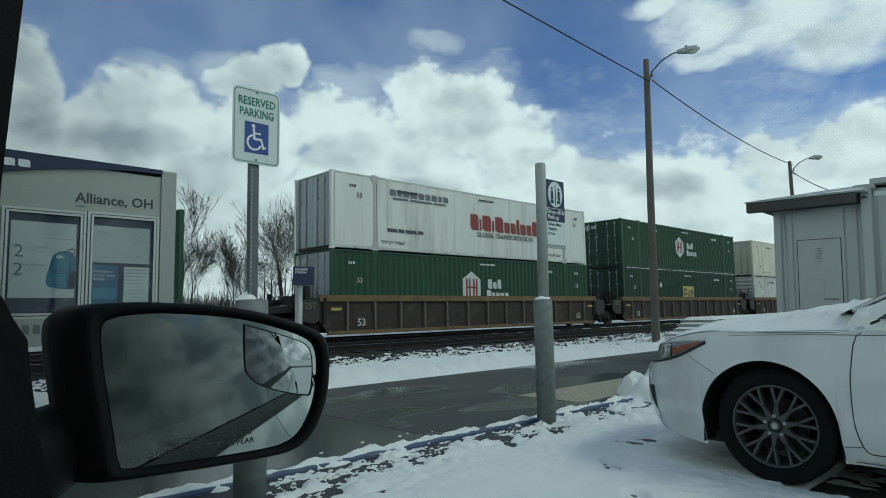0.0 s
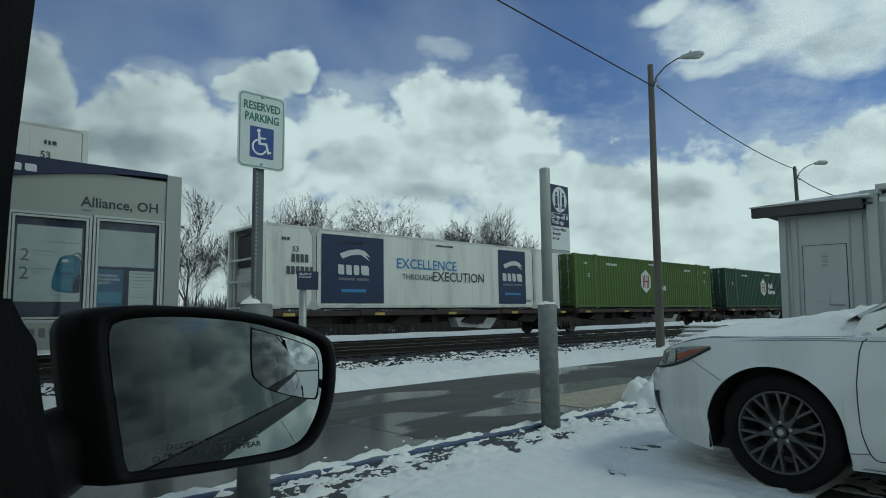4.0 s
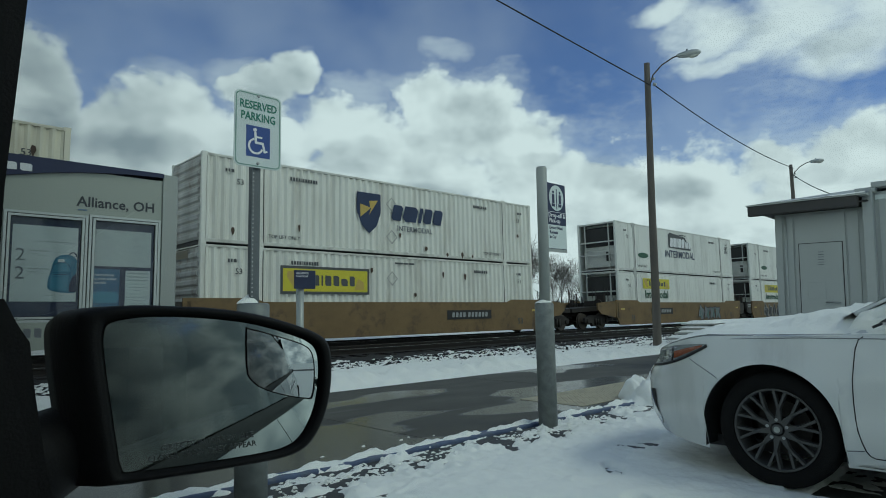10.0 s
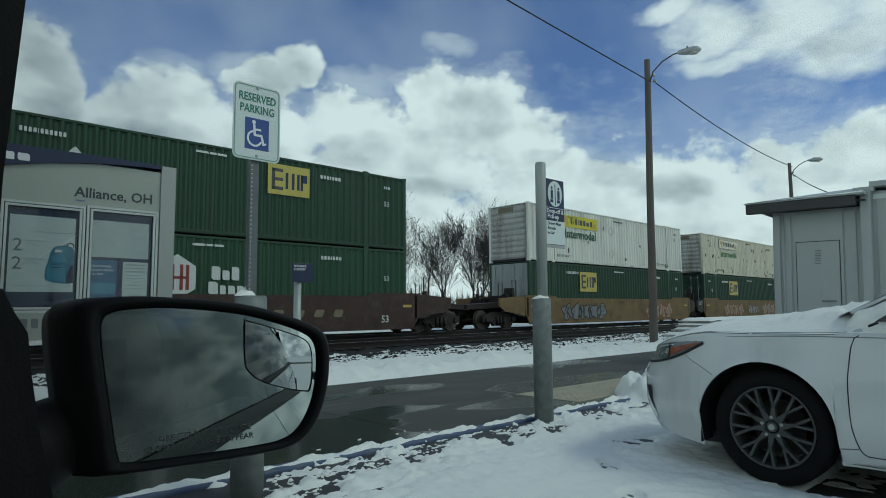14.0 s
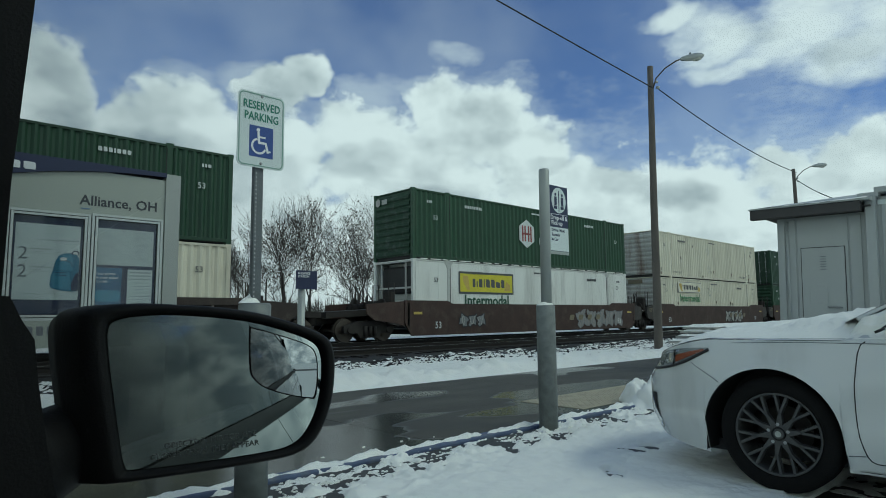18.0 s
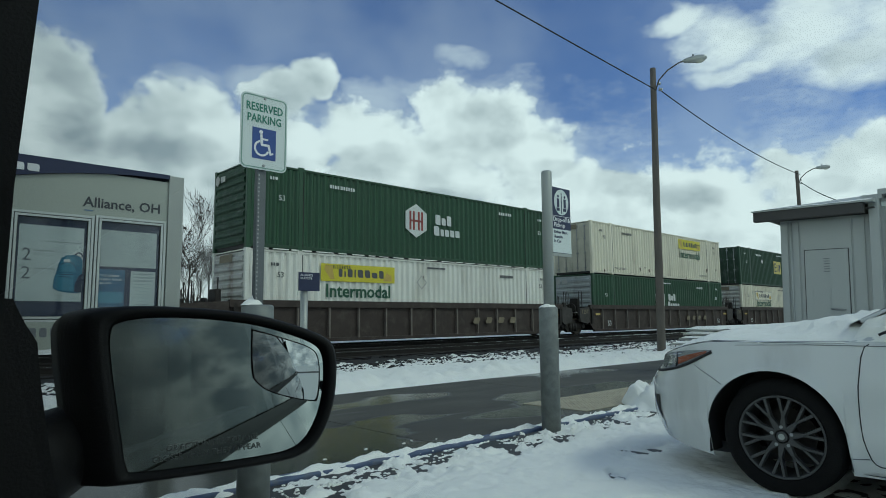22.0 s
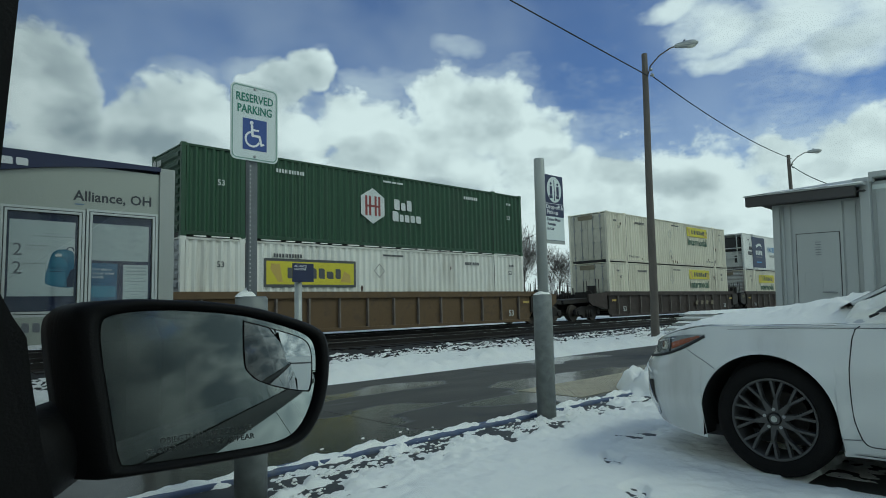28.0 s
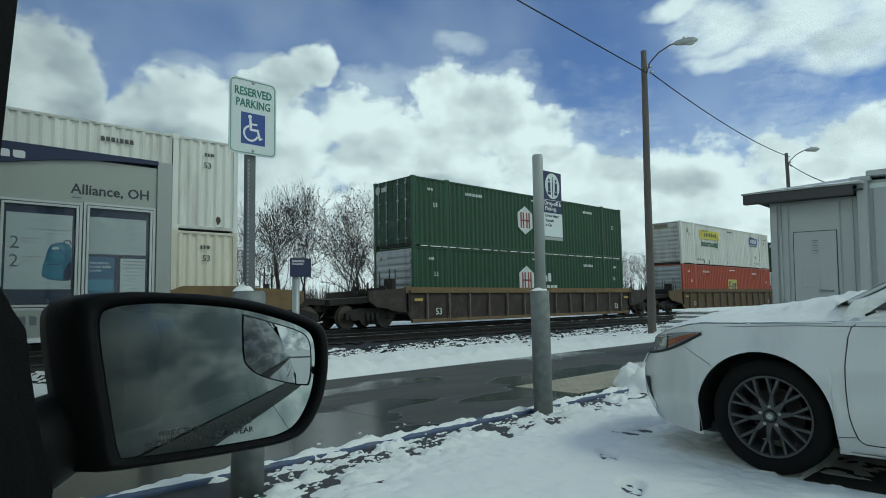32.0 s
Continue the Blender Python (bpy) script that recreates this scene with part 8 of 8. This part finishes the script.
    part("amber_marker", nosed(Geo().sheet(8, 3, lambda u, v: lamp(0.50 + 0.44 * u, 0.22 + 0.42 * v + 0.12 * u, 0.0035))), M["amber"], c, "amber side marker")
    part("lamp_rim", nosed(Geo().tube([lamp(u, 0.02, 0.004) for u in [i / 14 for i in range(15)]], 0.010, 6)), M["black"], c)
    part("projector", nosed(Geo().tube([Vector(lamp(0.28, 0.5, 0.0)), Vector(lamp(0.28, 0.5, 0.005))], 0.042, 14)), M["chrome"], c)
    part("reflector", nosed(Geo().tube([Vector(lamp(0.47, 0.45, 0.0)), Vector(lamp(0.47, 0.45, 0.004))], 0.026, 12)), M["chrome"], c)
    part("lamp_divider", nosed(Geo().tube([lamp(0.485, v, 0.004) for v in (0.1, 0.4, 0.7, 0.95)], 0.007, 6)), M["black"], c)
    part("chrome_bezel", nosed(Geo().sheet(5, 4, lambda u, v: lamp(0.30 + 0.16 * u, 0.28 + 0.56 * v, 0.0032))), M["chrome"], c, "bright reflector bowl")
    part("light_strip", nosed(Geo().tube([lamp(u, 0.85, 0.004) for u in [0.12 + i * 0.05 for i in range(10)]], 0.006, 6)), M["chrome"], c)
    def vent(u, v):
        y = NOSE - 0.15 - 0.10 * u - 0.08 * v * (1 - u)
        z = 0.495 - 0.165 * u + 0.012 * v * (1 - u)
        return (-flank(y, z) - 0.003, y, z)
    part("bumper_vent", nosed(Geo().sheet(6, 4, vent)), M["black"], c, "black bumper vent")
    part("vent_rim", nosed(Geo().tube([vent(i / 8, 0.0) for i in range(9)] + [(-flank(y, z) - 0.002, y, z) for y, z in ((NOSE - 0.245, 0.30), (NOSE - 0.235, 0.27), (NOSE - 0.20, 0.255))], 0.004, 6)), M["chrome"], c, "bright trim line below the vent")
    part("under_tray", Geo().box(-0.72, 0.72, -3.6, 0.62, 0.17, 0.24), M["black"], c)
    part("engine_mass", Geo().box(-0.55, 0.55, -0.5, 0.7, 0.24, 0.7), M["black"], c)
    part("rocker", Geo().sheet(12, 3, lambda u, v: (-0.865 + 0.05 * v, -0.40 - 2.0 * u, 0.19 - 0.02 * v)), M["black"], c)
    for s in (1, -1):
        for ay in (0.0, -2.82):
            part("wheel_arch", Geo().sheet(18, 2, lambda u, v: (-s * (0.90 - 0.32 * v), ay + ARCH_Y + (ARCH + 0.004) * math.cos(math.pi * u), WR + (ARCH + 0.004) * math.sin(math.pi * u) - (0.14 if u in (0.0, 1.0) else 0))), M["black"], c)
            part("arch_back", Geo().prism([(-ARCH, 0.2), (ARCH, 0.2), (ARCH, 0.72), (-ARCH, 0.72)], -0.005, 0.005), M["black"], c, at=pose(-s * 0.57, ay + ARCH_Y, 0, 0, 0, 90))
            car_wheel(c, s, ay)
    return c


def car_wheel(c, s, ay, mid=0.0):
    w = part("wheel", kept("brake_disc", lambda: Geo().tube([(0.055, 0, 0), (0.075, 0, 0)], 0.155, 28).tube([(0.06, 0, 0), (-0.03, 0, 0)], 0.06, 12).mesh("wheel", M["truck"])), None, c, "road wheel", at=pose(mid - s * 0.80, ay, WR, 0, 0, 0 if s > 0 else 180))
    prof = [(0.10, 0.238), (-0.075, 0.238), (-0.098, 0.250), (-0.108, 0.275), (-0.104, 0.305), (-0.088, 0.327), (-0.06, 0.336), (0.06, 0.336), (0.09, 0.325), (0.105, 0.295), (0.10, 0.238)]
    def lathe(pr, n=48):
        vs = [(x, r * math.cos(2 * math.pi * i / n), r * math.sin(2 * math.pi * i / n)) for i in range(n) for x, r in pr]
        k = len(pr)
        return Geo().add(vs, [(i * k + j, ((i + 1) % n) * k + j, ((i + 1) % n) * k + j + 1, i * k + j + 1) for i in range(n) for j in range(k - 1)], True)
    part("tyre", kept("car_tyre", lambda: lathe(prof).mesh("tyre", M["tyre"])), None, w, "black tyre")
    part("rim", kept("car_rim", lambda: lathe([(-0.088, 0.241), (-0.092, 0.234), (-0.082, 0.226), (0.06, 0.215), (0.09, 0.205)]).mesh("rim", M["alloy"])), None, w, "grey alloy rim")
    def spoke():
        g = Geo()
        g.add([(-0.070, -0.020, 0.04), (-0.070, 0.020, 0.04), (-0.055, 0.026, 0.04), (-0.055, -0.026, 0.04), (-0.078, -0.007, 0.125), (-0.078, 0.007, 0.125), (-0.05, 0.012, 0.125), (-0.05, -0.012, 0.125)], [(0, 1, 5, 4), (1, 2, 6, 5), (2, 3, 7, 6), (3, 0, 4, 7)])
        for q in (-1, 1):
            b = q * 0.034
            g.add([(-0.078, -0.007, 0.12), (-0.078, 0.007, 0.12), (-0.05, 0.012, 0.12), (-0.05, -0.012, 0.12), (-0.084, b - 0.008, 0.232), (-0.084, b + 0.008, 0.232), (-0.05, b + 0.010, 0.232), (-0.05, b - 0.010, 0.232)], [(0, 1, 5, 4), (1, 2, 6, 5), (2, 3, 7, 6), (3, 0, 4, 7)])
        return g.mesh("spoke", M["alloy"])
    for i in range(10):
        part("spoke", kept("car_spoke", spoke), None, w, at=Matrix.Rotation(2 * math.pi * (i + 0.2) / 10, 4, "X"))
    part("hub_cap", kept("hub_cap", lambda: Geo().tube([(-0.04, 0, 0), (-0.073, 0, 0), (-0.078, 0, 0)], [0.04, 0.032, 0.028], 24).tube([(-0.03, 0, 0), (-0.050, 0, 0)], 0.072, 24).mesh("hub_cap", M["alloy"])), None, w)
    part("hub_emblem", kept("hub_emblem", lambda: Geo().tube([(-0.078, 0, 0), (-0.080, 0, 0)], 0.018, 20).mesh("hub_emblem", M["post_grey"])), None, w, "bright plain disc")
    for i in range(5):
        a = 2 * math.pi * i / 5 + 0.3
        part("wheel_nut", kept("wheel_nut", lambda: Geo().tube([(-0.055, 0, 0), (-0.075, 0, 0)], 0.0105, 6).mesh("wheel_nut", M["steel_bar"])), None, w, at=Matrix.Translation((0, 0.057 * math.cos(a), 0.057 * math.sin(a))))


own_body(own_car())
white_car()


# ---- bare trees and scrub behind the railway ----
def tree_parts(seed, h, spread, leafy):
    """Trunk and limbs as one mesh, the twigs and last leaves as the crown."""
    rnd = random.Random(seed)
    wood, twigs, leaves = Geo(), Geo(), Geo()
    def grow(p, d, length, r, depth):
        n = 3
        pts, rad = [p], [r]
        for i in range(n):
            d = (d + Vector((rnd.uniform(-1, 1), rnd.uniform(-1, 1), rnd.uniform(-0.25, 0.55))) * 0.16).normalized()
            pts.append(pts[-1] + d * length / n)
            rad.append(max(0.0075, r * (1 - 0.42 * (i + 1) / n)))
        (wood if depth < 2 else twigs).tube(pts, rad, 6 if depth < 1 else 4 if depth < 3 else 3, caps=False)
        if depth >= 6 or length < 0.2:
            if rnd.random() < leafy:
                q = pts[rnd.choice((1, 2, 3))]
                for _ in range(3):
                    a = Vector((rnd.uniform(-1, 1), rnd.uniform(-1, 1), rnd.uniform(-1, 1))) * 0.06
                    b = Vector((rnd.uniform(-1, 1), rnd.uniform(-1, 1), rnd.uniform(-1, 1))) * 0.055
                    leaves.add([q - a, q + b, q + a, q - b], [(0, 1, 2, 3)])
            return
        kids = 3 if depth < 5 else 2
        for i in range(kids + (rnd.random() < 0.35)):
            a = rnd.uniform(0.32, 0.95) * spread
            turn = Vector((rnd.uniform(-1, 1), rnd.uniform(-1, 1), rnd.uniform(-0.4, 0.6))).normalized()
            nd = (d * math.cos(a) + turn * math.sin(a) + Vector((0, 0, 0.10))).normalized()
            start = pts[-1] if i < 2 else pts[rnd.choice((1, 2))]
            grow(start, nd, length * rnd.uniform(0.64, 0.88), rad[-1] * rnd.uniform(0.6, 0.8), depth + 1)
    grow(Vector((0, 0, -0.3)), Vector((rnd.uniform(-0.1, 0.1), rnd.uniform(-0.1, 0.1), 1)).normalized(), h * 0.33, 0.018 * h, 0)
    return wood, twigs, leaves


def tree(seed, h, spread, at, label, leafy=0.05):
    t = thing("tree", at, label, "tree", "bare trees behind the railway")
    wood, twigs, leaves = tree_parts(seed, h, spread, leafy)
    part("trunk", wood, M["bark"], t, "dark bare trunk and limbs")
    crown = part("crown", twigs, M["bark"], t, "open crown of bare twigs")
    crown["kind"] = "stuff"
    part("leaves", leaves, M["leaf_dry"], t, "a few dry brown leaves")["kind"] = "stuff"
    return t


TREE_LABEL = "bare winter tree with a few dry brown leaves"
protos = [tree(11, 8.9, 1.25, pose(24.6, 35.0, 0), TREE_LABEL, 0.8), tree(23, 7.6, 0.85, pose(19.4, 36.0, 0), TREE_LABEL, 0.16), tree(37, 8.8, 0.6, pose(40.0, 37.0, 0), "tall slim bare winter tree"), tree(53, 7.2, 0.75, pose(13.2, 35.0, 0), TREE_LABEL, 0.28)]
rt = random.Random(8)
for x, y, k, s in ((28.4, 37.5, 0, 0.78), (28.6, 35.2, 1, 0.98), (31.0, 38.5, 3, 0.86), (33.5, 37.0, 2, 0.72), (36.6, 38.5, 2, 0.85), (38.4, 36.2, 3, 0.9), (42.5, 38.0, 3, 1.0), (44.5, 36.4, 1, 0.86), (47.0, 38.2, 2, 0.78), (49.6, 36.8, 3, 0.82), (52.4, 37.5, 1, 0.85), (55.5, 38.6, 0, 0.72), (59.0, 37.8, 3, 0.85),
                    (63.5, 38.8, 1, 0.86), (68.0, 39.0, 0, 0.75), (74.0, 39.5, 3, 0.9), (81.0, 40.0, 1, 0.9), (90.0, 41.0, 0, 0.8), (100.0, 42.0, 3, 1.0), (16.6, 34.5, 3, 0.92), (14.6, 36.8, 1, 0.86), (20.6, 37.5, 0, 0.8), (10.8, 35.4, 0, 0.82), (8.2, 36.5, 1, 0.95), (5.4, 35.5, 3, 1.0), (2.2, 36.8, 0, 0.85), (17.9, 38.2, 2, 0.74), (22.0, 36.4, 2, 0.85), (26.8, 36.6, 2, 0.8), (36.9, 35.2, 1, 1.1), (39.6, 35.6, 3, 1.15), (41.3, 36.0, 1, 1.05), (34.6, 36.2, 3, 0.95)):
    copy_thing(protos[k], pose(x, y, 0, 0, 0, rt.uniform(0, 360)) @ Matrix.Scale(s * 0.84 if x < 19 else s, 4))


def scrub(x0, x1, y0, y1, count, h, seed, name, label):
    rnd = random.Random(seed)
    g = Geo()
    for i in range(count):
        x, y = rnd.uniform(x0, x1), rnd.uniform(y0, y1)
        hh = h * rnd.uniform(0.5, 1.15) * (0.75 + 0.35 * math.sin(x * 0.7) * math.sin(x * 0.23 + 1))
        p = Vector((x, y, -0.2))
        q = p + Vector((rnd.uniform(-0.5, 0.5), rnd.uniform(-0.5, 0.5), hh))
        w = 0.02 + 0.00045 * (y - 20)
        mid = p.lerp(q, 0.6) + Vector((rnd.uniform(-0.15, 0.15), 0, 0))
        g.tube([p, mid, q], [w, w * 0.7, w * 0.25], 3, caps=False)
        for _ in range(3):
            a = p.lerp(q, rnd.uniform(0.3, 0.8))
            g.tube([a, a + Vector((rnd.uniform(-0.6, 0.6), rnd.uniform(-0.4, 0.4), hh * rnd.uniform(0.15, 0.35)))], [w * 0.6, w * 0.2], 3, caps=False)
    tagged(part(name, g, M["scrub"]), label, "scrub", kind="stuff")


scrub(-6, 62, 33.5, 40.5, 5200, 2.3, 3, "undergrowth", "tangled leafless undergrowth below the trees")
scrub(60, 150, 40, 52, 3600, 3.2, 5, "far_thicket", "far leafless thicket along the railway")
scrub(-60, 230, 120, 150, 5000, 7.0, 9, "far_wood", "far line of bare woods on the horizon")


motions()
